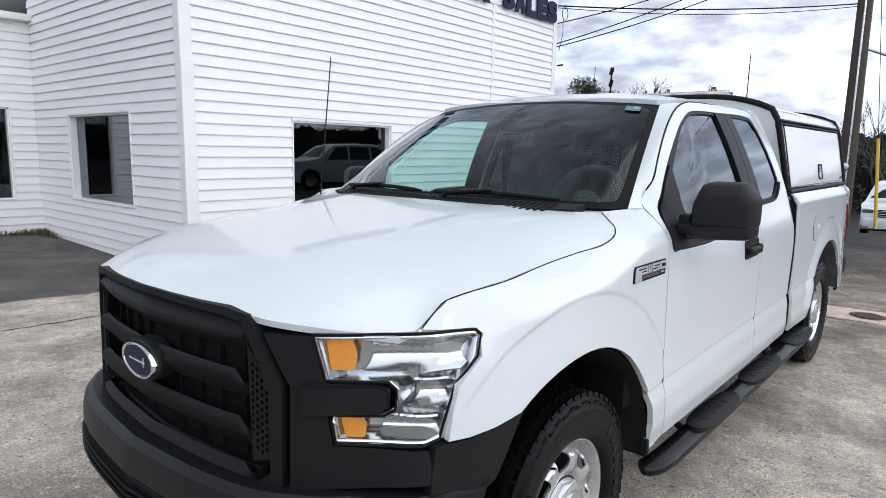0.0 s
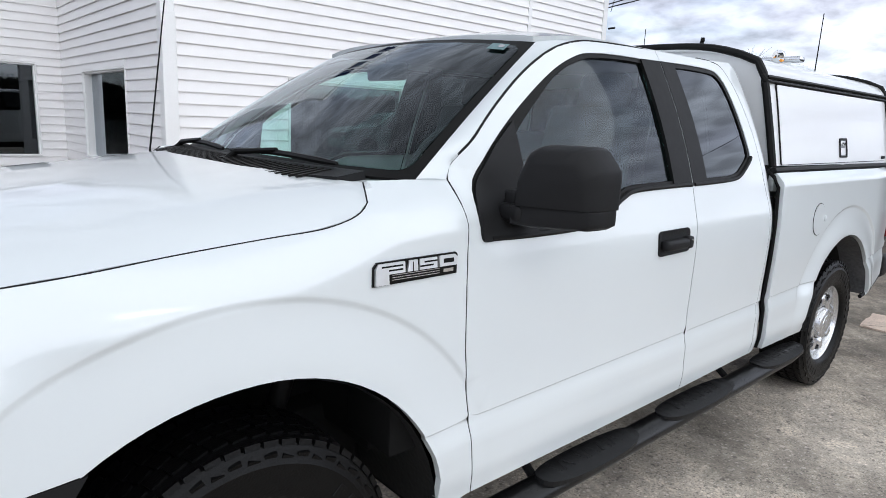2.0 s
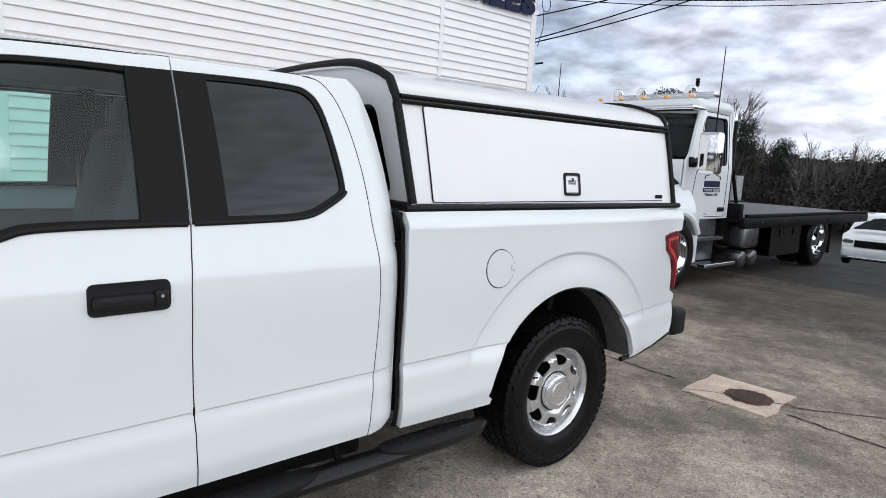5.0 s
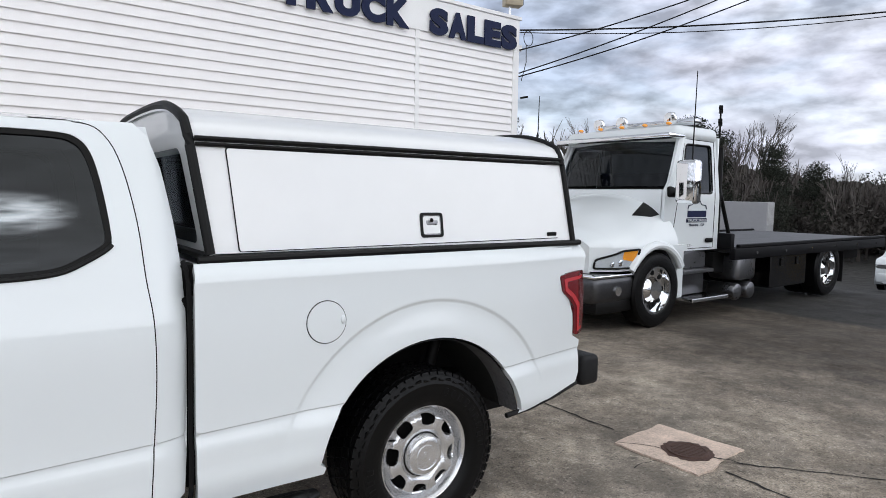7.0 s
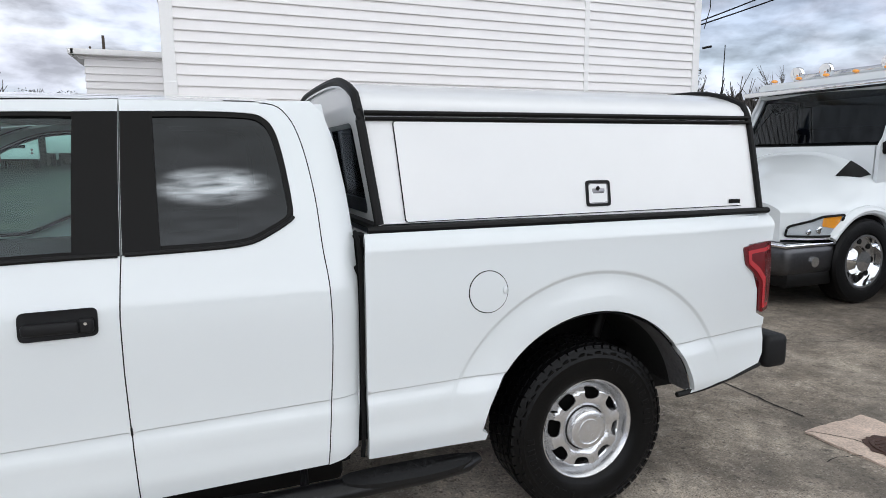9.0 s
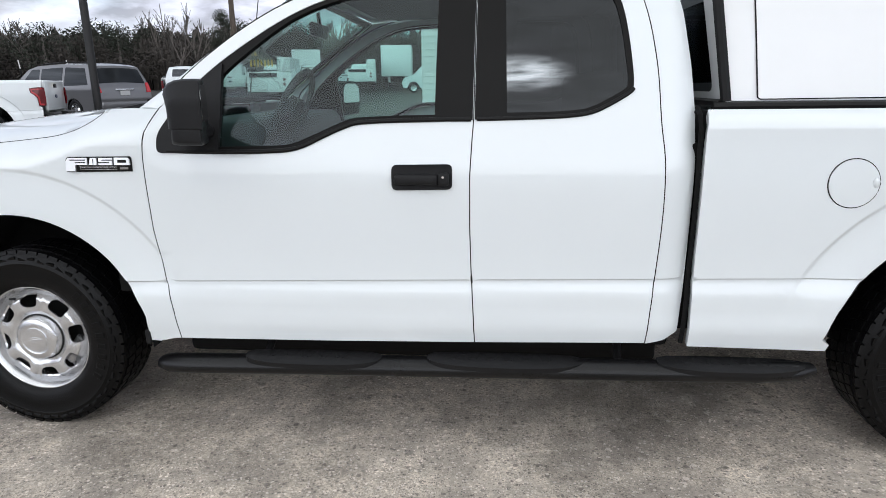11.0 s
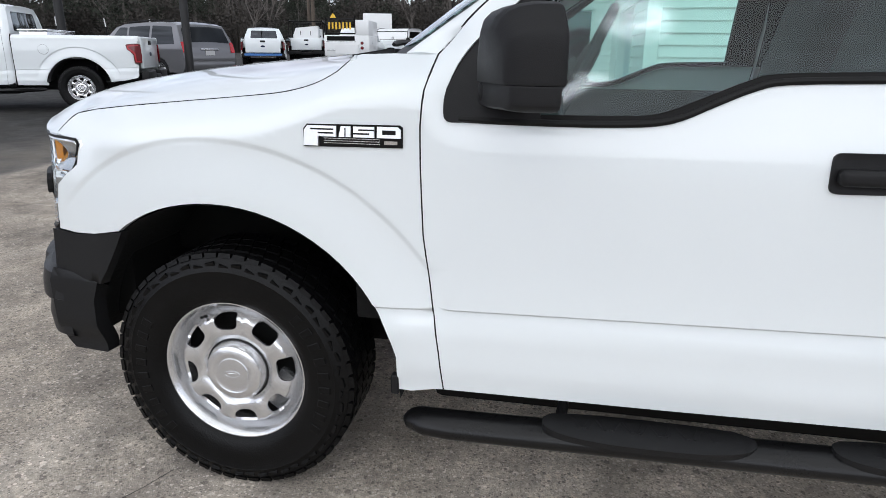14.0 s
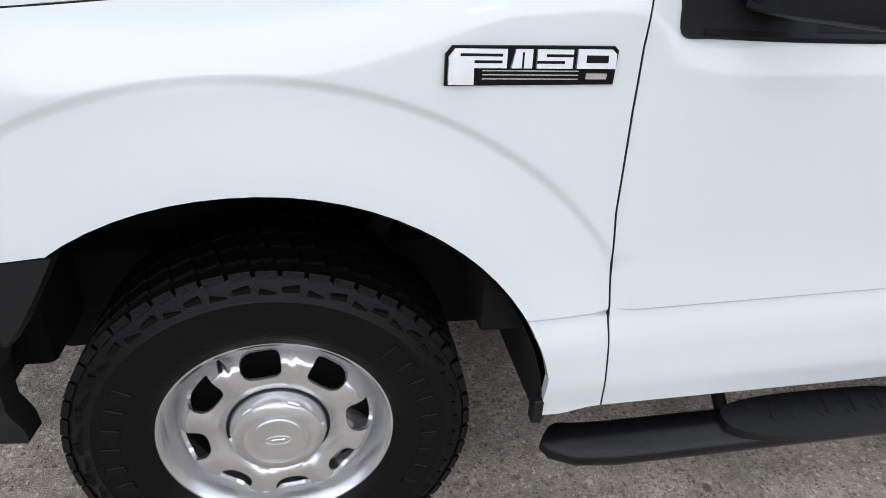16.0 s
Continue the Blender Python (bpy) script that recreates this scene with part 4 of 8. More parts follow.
        # wheel housings
        for cx in (0.0, WHEELBASE):
            lin = bmesh.new()
            prev = None
            for k in range(25):
                a = radians((-1 if cx < 1 else 12) + (177 if cx < 1 else 154) * k / 24)
                r = 0.540 if cx < 1 else 0.545
                p = (cx + r * math.cos(a), HUB_Z + r * math.sin(a))
                row = [lin.verts.new((p[0], s * yy, p[1])) for yy in (min(0.975, half_width(p[0], max(p[1], 0.66)) - 0.014), 0.80, 0.45)]
                if prev:
                    for i in range(2):
                        lin.faces.new((prev[i], prev[i + 1], row[i + 1], row[i]))
                prev = row
            bmesh.ops.recalc_face_normals(lin, faces=lin.faces)
            part("wheel_liner", lin, LINER, truck, "black wheel arch liner")
            # the arch's white lip; its shade is put into the grey colour
            if cx > 1:
                ret, prev = bmesh.new(), None
                for k in range(33):
                    a = radians(12 + 156 * k / 32)
                    x_, z_ = cx + 0.5425 * math.cos(a), HUB_Z + 0.5425 * math.sin(a)
                    row = [ret.verts.new((x_, s * yy, z_)) for yy in (half_width(x_, max(z_, 0.66)) - 0.016, 0.84)]
                    if prev:
                        ret.faces.new((prev[0], prev[1], row[1], row[0]))
                    prev = row
                part("arch_return", ret, ARCH_SHADE, truck, "white inner lip of the wheel arch, shaded grey by its colour")
            part("axle_stub", box_bm(cx - 0.08, cx + 0.08, s * 0.40, s * 0.78, 0.30, 0.46, 0.03), DARK, truck)
            wall = box_bm(cx - 0.56, cx + 0.56, s * 0.42, s * 0.47, 0.33, 0.95, 0.02)
            part("housing_wall", wall, DARK, truck)
            part("shock_absorber", cyl_bm(0.03, 0.5, 14, Matrix.Translation((cx + 0.22, s * 0.62, 0.66)) @ Matrix.Rotation(radians(18), 4, 'Y')), SATIN, truck)
        make_wheel(truck, 0.0, s)
        make_wheel(truck, WHEELBASE, s)
        # step bar: oval tube with three tread pads and brackets
        tube = [(0.572, s * 0.945, 0.309), (0.584, s * 0.956, 0.310), (0.625, s * 0.975, 0.313), (0.70, s * 0.987, 0.319), (1.2, s * 0.997, 0.334), (2.0, s * 1.002, 0.348), (2.9, s * 1.007, 0.364), (3.05, s * 1.0, 0.370), (3.12, s * 0.975, 0.372)]
        stepb = part("step_bar", tube_bm(tube, [0.036, 0.047, 0.053, 0.055, 0.055, 0.055, 0.055, 0.050, 0.030], 20, True, 0.68), STEP_COAT, truck, "black oval side step bar")
        for x0, x1 in ((0.95, 1.50), (1.68, 2.28), (2.55, 3.08)):
            pad = [(0.5 * (x0 + x1) + 0.5 * (x1 - x0) * math.copysign(abs(math.cos(q)) ** 0.75, math.cos(q)), -0.008 + 0.066 * math.copysign(abs(math.sin(q)) ** 0.75, math.sin(q))) for q in (2 * math.pi * k / 36 for k in range(36))]
            zc = 0.339 + 0.013 * (0.5 * (x0 + x1) - 1.2)
            tp = patch("tread_pad", pad, lambda x, y, s=s, zc=zc: (x, s * (0.998 - y), zc + 0.040 - 2.2 * y * y + 0.0025 * math.cos(60 * (x - 0.3))**8 * (abs(y) < 0.04)), (0, 0, 1), PLASTIC, stepb, "ribbed plastic tread pad", step=0.02, thick=0.022)
            ribs = bmesh.new()
            for k in range(int((x1 - x0 - 0.16) / 0.035)):
                join(ribs, box_bm(-0.006, 0.006, -0.026, 0.026, -0.006, 0.0008, 0.0012, 1), Matrix.Translation((x0 + 0.09 + 0.035 * k, s * 1.0, zc + 0.041)) @ Matrix.Rotation(radians(22 * (-1) ** k), 4, 'Z'))
            part("tread_rib", ribs, PLASTIC, tp)["kind"] = "stuff"
        for x in (1.0, 2.42):
            part("step_bracket", tube_bm([(x, s * 0.95, 0.325), (x + 0.01, s * 0.85, 0.39), (x + 0.02, s * 0.6, 0.46)], 0.016, 8), PLASTIC, stepb)
        # rocker sill behind the step
        part("sill", box_bm(0.56, 2.62, s * 0.62, s * 0.90, 0.405, 0.50, 0.03), DARK, truck)
        # added black block; hides the lit ground, in place of shade under the cab
        part("under_shade_block", box_bm(0.60, 2.60, s * 0.45, s * 0.80, 0.285, 0.47, 0.03), DARK, truck)

    # bonnet
    left = [(x, -(bonnet_edge(x) - 0.0045)) for x in (0.37, 0.35, 0.32, 0.29, 0.25, 0.2, 0.12, 0.0, -0.15, -0.3, -0.42, -0.5, -0.545)]
    nose_y = [-0.80 + 0.8 * k / 40 for k in range(41)]
    nose = [(front(abs(y), 1.09).x - 0.006, y) for y in nose_y]
    half = bent([(0.250, 0.0), (0.262, -0.3), (0.318, -0.5), (0.376, -0.68), (0.389, -0.835)]) + left + nose
    full = half + [(x, -y) for x, y in reversed(half[1:-1])]
    hood = patch("bonnet", full, lambda x, y: (x, y, hood_z(x, y)), (0, 0, 1), PAINT, truck, "white painted bonnet with raised centre", step=0.026, thick=0.02)
    for s in (-1, 1):
        line = [(x, s * (bonnet_edge(x) - 0.0020), hood_cut(x) - 0.0035) for x in np.linspace(0.384, -0.585, 60)]
        part("bonnet_gap", tube_bm(line, 0.0021, 6), RUBBER, hood, "thin dark shut line")
    # cowl and wipers
    def cowl_z(x, y):
        return 1.349 - 0.16 * max(0.0, ws_base(abs(y)) - x)

    cw = [(0.372, -0.70), (0.462, -0.70), (0.445, -0.62), (0.41, -0.3), (0.395, 0.0), (0.41, 0.3), (0.445, 0.62), (0.462, 0.70), (0.372, 0.70), (0.297, 0.5), (0.240, 0.3), (0.228, 0.0), (0.240, -0.3), (0.297, -0.5)]
    cowl = patch("cowl", [(x, y) for x, y in cw], lambda x, y: (x, y, cowl_z(x, y)), (0, 0, 1), PLASTIC, truck, "black slotted cowl panel", step=0.05, thick=0.03)
    for s in (-1, 1):
        nook = [(0.388, s * 0.69), (0.462, s * 0.69), (0.505, s * 0.78), (0.535, s * 0.835), (0.46, s * 0.835), (0.395, s * 0.82)]
        patch("cowl_corner", nook, lambda x, y: (x, y, hood_z(0.384, min(abs(y), 0.80)) + 0.08 * (x - 0.384) - 0.010), (0, 0, 1), PAINT, truck, "white panel beside the windscreen foot", step=0.03, thick=0.012)
    slots = bmesh.new()
    for k in range(42):
        y = -0.60 + 1.20 * k / 41
        x = ws_base(abs(y)) - 0.03
        slat = box_bm(x - 0.105, x + 0.005, y - 0.005, y + 0.005, -0.003, 0.0035, 0.001, 1)
        for v in slat.verts:
            v.co.z += cowl_z(v.co.x, y)
        join(slots, slat)
    part("cowl_slat", slots, SATIN, cowl)["kind"] = "stuff"
    for y0, y1, ya in ((0.02, -0.60, -0.05), (0.69, 0.10, 0.60)):
        blade = []
        for k in range(11):
            t = k / 10
            y = y0 + (y1 - y0) * t
            u = y / 0.838
            p = windscreen(u, 0.018 + 0.018 * math.sin(math.pi * t))
            blade.append(p + Vector((-0.016, 0, 0.014)))
        wiper = part("wiper", tube_bm(blade, [0.006] + [0.010] * 9 + [0.006], 6), RUBBER, truck, "black windscreen wiper")
        p0 = Vector((ws_base(abs(ya)) - 0.06, ya, 1.328))
        part("wiper_arm", tube_bm([p0, p0.lerp(blade[2], 0.5) + Vector((0, 0, 0.015)), blade[5] + Vector((-0.004, 0, 0.01))], [0.014, 0.011, 0.007], 8), SATIN, wiper)
        part("wiper_pivot", cyl_bm(0.022, 0.03, 16, Matrix.Translation(p0), 0.016), SATIN, wiper)
    # windscreen with its black border
    ring = fillet([(-1, 0), (1, 0), (1, 1), (-1, 1)], 0.03)
    pane = fillet([(-0.955, 0.04), (0.955, 0.04), (0.955, 0.95), (-0.955, 0.95)], 0.06)
    ws = patch("windshield", pane, lambda u, v: windscreen(u, v), (-1, 0, 1), GLASS_WIND, truck, "windshield glass", step=0.1, thick=0.004)
    ws.visible_shadow = False
    patch("windshield_border", ring, lambda u, v: windscreen(u, v) + Vector((0.002, 0, -0.003)), (-1, 0, 1), SATIN, ws, "black glass border", step=0.06, thick=0.01, holes=[pane])
    # roof
    def roof(x, y):
        a = min(abs(y) / 0.708, 1.0)
        z = 1.812 + 0.050 * (1 - a**2.6)
        z -= 0.060 * smooth_step(1.42, 1.08, x) * (1 - 0.45 * a) + 0.030 * smooth_step(2.36, 2.61, x)
        z += 0.006 * math.cos(y * 9.4) ** 2 * (a < 0.8) * smooth_step(1.25, 1.5, x) * smooth_step(2.45, 2.3, x)
        return (x, y, z)

    rf = [(ws_top(abs(y)) + 0.004, y) for y in (-0.655, -0.4, 0.0, 0.4, 0.655)] + [(1.25, 0.690), (1.40, 0.704), (1.6, 0.7045), (2.35, 0.7045), (2.53, 0.695), (2.60, 0.5), (2.612, 0.0), (2.60, -0.5), (2.53, -0.695), (2.35, -0.7045), (1.6, -0.7045), (1.40, -0.704), (1.25, -0.690)]
    patch("roof", rf, roof, (0, 0, 1), PAINT, truck, "white cab roof", step=0.05, thick=0.02)
    part("headliner", box_bm(1.22, 2.45, -0.64, 0.64, 1.782, 1.795, 0.004, 1), GREY_TRIM, truck)
    # cab back wall with its window
    def back(y, z):
        return (2.615 - 0.045 * smooth_step(1.25, 1.85, z) + 0.03 * (1 - (y / 0.9) ** 2), y, z)
    bo = [(-0.90, 0.46), (0.90, 0.46), (0.90, 1.25), (0.72, 1.75), (0.64, 1.815), (-0.64, 1.815), (-0.72, 1.75), (-0.90, 1.25)]
    bw = fillet([(-0.62, 1.38), (0.62, 1.38), (0.56, 1.72), (-0.56, 1.72)], 0.05)
    bk = patch("cab_back", bo, back, (1, 0, 0), PAINT, truck, "white cab back wall", step=0.08, thick=0.03, holes=[bw])
    patch("rear_window", bw, lambda y, z: (back(y, z)[0] - 0.006, y, z), (1, 0, 0), GLASS_DARK, bk, "dark rear window", step=0.1, thick=0.004)
    # bed: inner walls, floor, tailgate
    for s in (-1, 1):
        part("bed_rail", box_bm(2.72, 4.66, s * 0.80, s * 0.905, 1.22, 1.312, 0.012), PAINT, truck)
        part("bed_wall", box_bm(2.745, 4.66, s * 0.72, s * 0.80, 0.945, 1.28, 0.012), PAINT, truck)
    part("bed_floor", box_bm(2.70, 4.70, -0.72, 0.72, 0.90, 0.95, 0.012), PAINT, truck)
    part("bed_front", box_bm(2.70, 2.745, -0.80, 0.80, 0.70, 1.30, 0.01), PAINT, truck)
    gate = part("tailgate", box_bm(4.70, 4.765, -0.755, 0.755, 0.73, 1.312, 0.02, 3), PAINT, truck, "white tailgate")
    part("gate_handle", box_bm(4.763, 4.778, -0.11, 0.11, 1.17, 1.25, 0.012, 2), PLASTIC, gate)
    emb = lathe_bm([(0.0, 0.012), (0.085, 0.008), (0.095, 0.0)], 32)
    emb.transform(Matrix.Translation((4.766, 0, 1.0)) @ Matrix.Rotation(radians(-90), 4, 'Z') @ Matrix.Diagonal((1, 1, 0.42, 1)))
    part("gate_emblem", emb, BLUE, gate, "blue oval emblem without lettering")
    for s in (-1, 1):
        bb = box_bm(4.74, 4.885, s * 0.25, s * 0.935, 0.525, 0.695, 0.03, 3)
        part("rear_bumper", bb, PLASTIC, truck, "black rear bumper half")
    part("bumper_step", box_bm(4.745, 4.885, -0.26, 0.26, 0.50, 0.62, 0.02, 2), PLASTIC, truck)
    part("exhaust", tube_bm([(2.4, 0.35, 0.42), (3.9, 0.5, 0.50), (4.4, 0.72, 0.42), (4.65, 0.80, 0.38)], 0.035, 12), STEEL, truck)

    # ---- nose: grille, lamps, bumper ----
    gr = [(-0.508, 1.075), (-0.482, 1.118), (-0.40, 1.130), (0.0, 1.136), (0.40, 1.130), (0.482, 1.118), (0.508, 1.075), (0.575, 0.94), (0.575, 0.66), (0.50, 0.60), (-0.50, 0.60), (-0.575, 0.66), (-0.575, 0.94)]
    opening = [(-0.475, 1.065), (-0.455, 1.098), (-0.38, 1.108), (0.0, 1.116), (0.38, 1.108), (0.455, 1.098), (0.475, 1.065), (0.545, 0.93), (0.545, 0.70), (0.48, 0.655), (-0.48, 0.655), (-0.545, 0.70), (-0.545, 0.93)]
    grille = patch("grille", gr, lambda y, z: front(y, z, 0.016), (-1, 0, 0), PLASTIC, truck, "matt black plastic grille", step=0.05, thick=0.06, holes=[opening])
    patch("grille_back", [(y * 0.99, z) for y, z in opening], lambda y, z: front(y, z, -0.055), (-1, 0, 0), DARK, grille, step=0.08, thick=0.01)
    for z0, z1, w, dep in ((1.000, 1.108, 0.47, 0.020), (0.885, 0.962, 0.462, 0.026), (0.752, 0.832, 0.475, 0.026), (0.640, 0.705, 0.49, 0.020)):
        bar = [(-w, z0 + 0.01), (-w + 0.03, z0), (w - 0.03, z0), (w, z0 + 0.01), (w, z1 - 0.02), (w - 0.05, z1), (-w + 0.05, z1), (-w, z1 - 0.02)]
        mid = 0.5 * (z0 + z1)
        patch("grille_bar", bar, lambda y, z, d=dep, m=mid, h=(z1 - z0): front(y, z, d - 0.9 * abs(z - m - h * 0.1)), (-1, 0, 0), PLASTIC, grille, step=0.03, thick=0.05)
    for y in (-0.40, -0.30, -0.20, 0.20, 0.30, 0.40, 0.10, -0.10):
        p = front(y, 0.85)
        part("grille_rib", box_bm(p.x + 0.040, p.x + 0.056, y - 0.005, y + 0.005, 0.70, 1.05, 0.002, 1), DARK, grille)
    for s in (-1, 1):
        # honeycomb end panels
        mesh_p = [(s * 0.465, 1.04), (s * 0.48, 0.72), (s * 0.535, 0.735), (s * 0.535, 0.93)]
        hx = []
        for i in range(4):
            for j in range(14):
                cy, cz = s * (0.482 + i * 0.0145), 0.75 + j * 0.0195 + (0.0097 if i % 2 else 0)
                if inside((cy, cz), mesh_p) and inside((cy + s * 0.008, cz), mesh_p) and inside((cy - s * 0.006, cz), mesh_p):
                    hx.append([(cy + 0.0055 * math.cos(radians(60 * q)), cz + 0.0075 * math.sin(radians(60 * q))) for q in range(6)])
        patch("grille_mesh", mesh_p, lambda y, z: front(y, z, 0.005), (-1, 0, 0), PLASTIC, grille, "black honeycomb mesh panel", step=0.06, thick=0.012, holes=hx)
        # cheek between grille and lamp with its bar
        ck = [(s * 0.515, 1.075), (s * 0.632, 1.075), (s * 0.665, 0.955), (s * 0.76, 0.955), (s * 0.79, 0.945), (s * 0.79, 0.895), (s * 0.76, 0.882), (s * 0.665, 0.882), (s * 0.68, 0.79), (s * 0.872, 0.785), (s * 0.895, 0.70), (s * 0.585, 0.66), (s * 0.585, 0.94)]
        cheek = patch("grille_cheek", ck, lambda y, z: front(y, z, 0.004), (-1, s * 0.5, 0), PLASTIC, truck, "matt black panel beside the lamp", step=0.035, thick=0.03)
        fin = fillet([(s * 0.60, 0.945), (s * 0.78, 0.952), (s * 0.797, 0.94), (s * 0.797, 0.90), (s * 0.78, 0.885), (s * 0.60, 0.872)], 0.008)
        patch("cheek_fin", fin, lambda y, z: front(y, z, 0.026 * smooth_step(0.585, 0.64, abs(y)) + 0.002), (-1, s * 0.5, 0), PLASTIC, cheek, "black bar across the lamp", step=0.025, thick=0.04)
        # lamp: housing, reflectors, amber units, clear cover
        lo = [(s * 0.634, 1.080), (s * 0.75, 1.085), (s * 0.83, 1.087), (s * 0.900, 1.083), (s * 0.908, 1.070), (s * 0.911, 1.012), (s * 0.900, 0.974), (s * 0.890, 0.945), (s * 0.886, 0.86), (s * 0.884, 0.812), (s * 0.862, 0.797), (s * 0.685, 0.795), (s * 0.672, 0.872), (s * 0.78, 0.874), (s * 0.802, 0.892), (s * 0.802, 0.944), (s * 0.785, 0.962), (s * 0.662, 0.962)]
        lamp = patch("headlamp", lo, lambda y, z: front(y, z, -0.070 + 0.055 * smooth_step(0.865, 0.900, abs(y))), (-1, s * 0.5, 0), LAMP_SILVER, truck, "C-shaped headlamp with amber marker and clear lens", step=0.02, thick=0.01)
        reflect = LAMP_REFLECTOR
        for z0, z1, ya, yb in ((0.985, 1.070, 0.72, 0.888), (0.900, 0.962, 0.815, 0.876), (0.812, 0.868, 0.745, 0.870)):
            def bowl(y, z, z0=z0, z1=z1, ya=ya, yb=yb):
                t, q = (abs(y) - ya) / (yb - ya), (z - z0) / (z1 - z0)
                rip = 0.0013 * math.cos(abs(y) * 330) * smooth_step(0.45, 0.6, q)
                return front(y, z, -0.060 + 0.05 * (4 * (q - 0.5) ** 2) * (0.6 + 0.4 * t) + rip)
            patch("reflector", [(s * ya, z0), (s * yb, z0), (s * yb, z1), (s * ya, z1)], bowl, (-1, s * 0.4, 0), reflect, lamp, "bright fluted reflector", step=0.006, thick=0.006)
        for z0, z1, ya, yb in ((0.985, 1.070, 0.648, 0.712), (0.808, 0.862, 0.682, 0.735)):
            am = fillet([(s * ya, z1), (s * (yb - 0.012), z1), (s * yb, 0.5 * (z0 + z1)), (s * (yb - 0.004), z0), (s * (ya + 0.012), z0)], 0.006)
            patch("amber_marker", am, lambda y, z: front(y, z, -0.018), (-1, s * 0.5, 0), AMBER, lamp, "amber marker lens", step=0.02, thick=0.02)
        edge_l = tube_bm([front(y, z, 0.004) for y, z in dense(lo + lo[:1], 0.03, False)], 0.004, 6, False)
        part("lamp_rim", edge_l, SATIN, lamp)
        inner_l = tube_bm([front(y * 0.985 + s * 0.011, 0.94 + (z - 0.94) * 0.94, -0.003) for y, z in dense(lo + lo[:1], 0.03, False)], 0.0055, 6, False)
        part("lamp_bezel", inner_l, LAMP_SILVER, lamp, "silver lamp border")
        wall_bm, prev = bmesh.new(), None
        for y, z in dense(lo + lo[:1], 0.02, False):
            row = [wall_bm.verts.new(front(y, z, -0.004)), wall_bm.verts.new(front(y, z, -0.070 + 0.055 * smooth_step(0.865, 0.900, abs(y))))]
            if prev:
                wall_bm.faces.new((prev[0], row[0], row[1], prev[1]))
            prev = row
        part("lamp_wall", wall_bm, LAMP_SILVER, lamp, "silver lamp surround")
        patch("lamp_lens", lo, lambda y, z: front(y, z, 0.002), (-1, s * 0.5, 0), GLASS_CLEAR, lamp, "clear lamp lens", step=0.03, thick=0.003).visible_shadow = False
        # valance from the lamp round to the arch
        va = [(-0.605, 0.800), (-0.50, 0.794), (-0.42, 0.804), (-0.312, 0.822), (-0.345, 0.765), (-0.392, 0.69), (-0.430, 0.640), (-0.52, 0.655), (-0.62, 0.67)]
        patch("bumper_valance", va, lambda x, z: (x, s * (half_width(x, z) - 0.002), z), (0, s, 0), PLASTIC, truck, "matt black bumper end", step=0.03, thick=0.03)
        be = fillet([(-0.628, 0.672), (-0.50, 0.660), (-0.440, 0.648), (-0.466, 0.58), (-0.470, 0.50), (-0.466, 0.388), (-0.60, 0.388), (-0.628, 0.42)], 0.008)
        patch("bumper_end", be, lambda x, z: (x, s * (0.930 + 0.10 * (x + 0.5) - 0.03 * smooth_step(0.50, 0.41, z) - 0.02 * smooth_step(0.64, 0.672, z)), z), (0, s, 0), PLASTIC, truck, "black bumper end cap", step=0.03, thick=0.05)
    # emblem
    c = front(0, 0.905, 0.016)
    ring = lathe_bm([(0.0, -0.016), (0.092, -0.016), (0.096, -0.020), (0.104, -0.020), (0.109, -0.013), (0.109, -0.004)], 56)
    ring.transform(Matrix.Translation(c) @ Matrix.Rotation(radians(-90), 4, 'Z') @ Matrix.Diagonal((1, 1, 0.50, 1)))
    emblem = part("grille_emblem", ring, CHROME, grille, "chrome-rimmed blue oval emblem without lettering")
    seat_r = lathe_bm([(0.0, -0.004), (0.112, -0.004), (0.118, 0.004), (0.118, 0.05)], 40)
    seat_r.transform(Matrix.Translation(c) @ Matrix.Rotation(radians(-90), 4, 'Z') @ Matrix.Diagonal((1, 1, 0.54, 1)))
    part("emblem_seat", seat_r, PLASTIC, emblem)
    fill = lathe_bm([(0.0, -0.0185), (0.093, -0.0175), (0.093, -0.010)], 56)
    fill.transform(Matrix.Translation(c) @ Matrix.Rotation(radians(-90), 4, 'Z') @ Matrix.Diagonal((1, 1, 0.47, 1)))
    part("emblem_field", fill, BLUE, emblem, "dark blue enamel field")
    bars = bmesh.new()
    join(bars, box_bm(c.x - 0.0205, c.x - 0.016, -0.052, 0.052, c.z - 0.003, c.z + 0.003, 0.001, 1))
    join(bars, box_bm(c.x - 0.0205, c.x - 0.016, -0.046, -0.040, c.z - 0.014, c.z + 0.016, 0.002, 1))
    part("emblem_bar", bars, CHROME, emblem, "plain silver bars")
    # bumper: a shelf, a face and a lower air intake
    def bump(t, prof):
        """t across, prof (out, z)."""
        a = abs(t)
        if a < 0.72:
            base = Vector((face_x(a) - 0.040, t, 0))
            n = Vector((-1, 0.5 * t, 0)).normalized()
        else:
            k = (a - 0.72) / 0.28
            base = Vector((face_x(0.72) - 0.030 + 0.185 * k, math.copysign(0.72 + 0.152 * math.sin(min(1, k * 1.1) * math.pi / 2), t), 0))
            n = Vector((-math.cos(k * 1.35), math.copysign(math.sin(k * 1.35), t), 0))
        return base + n * prof[0] + Vector((0, 0, prof[1]))

    bp = [(-0.10, 0.655), (-0.03, 0.668), (0.015, 0.672), (0.04, 0.655), (0.05, 0.61), (0.052, 0.57), (0.035, 0.545), (0.045, 0.50), (0.04, 0.44), (0.0, 0.415), (-0.10, 0.41)]
    bb = bmesh.new()
    rows_ = []
    for k in range(61):
        t = -1 + 2 * k / 60
        rows_.append([bb.verts.new(bump(t, p)) for p in bp])
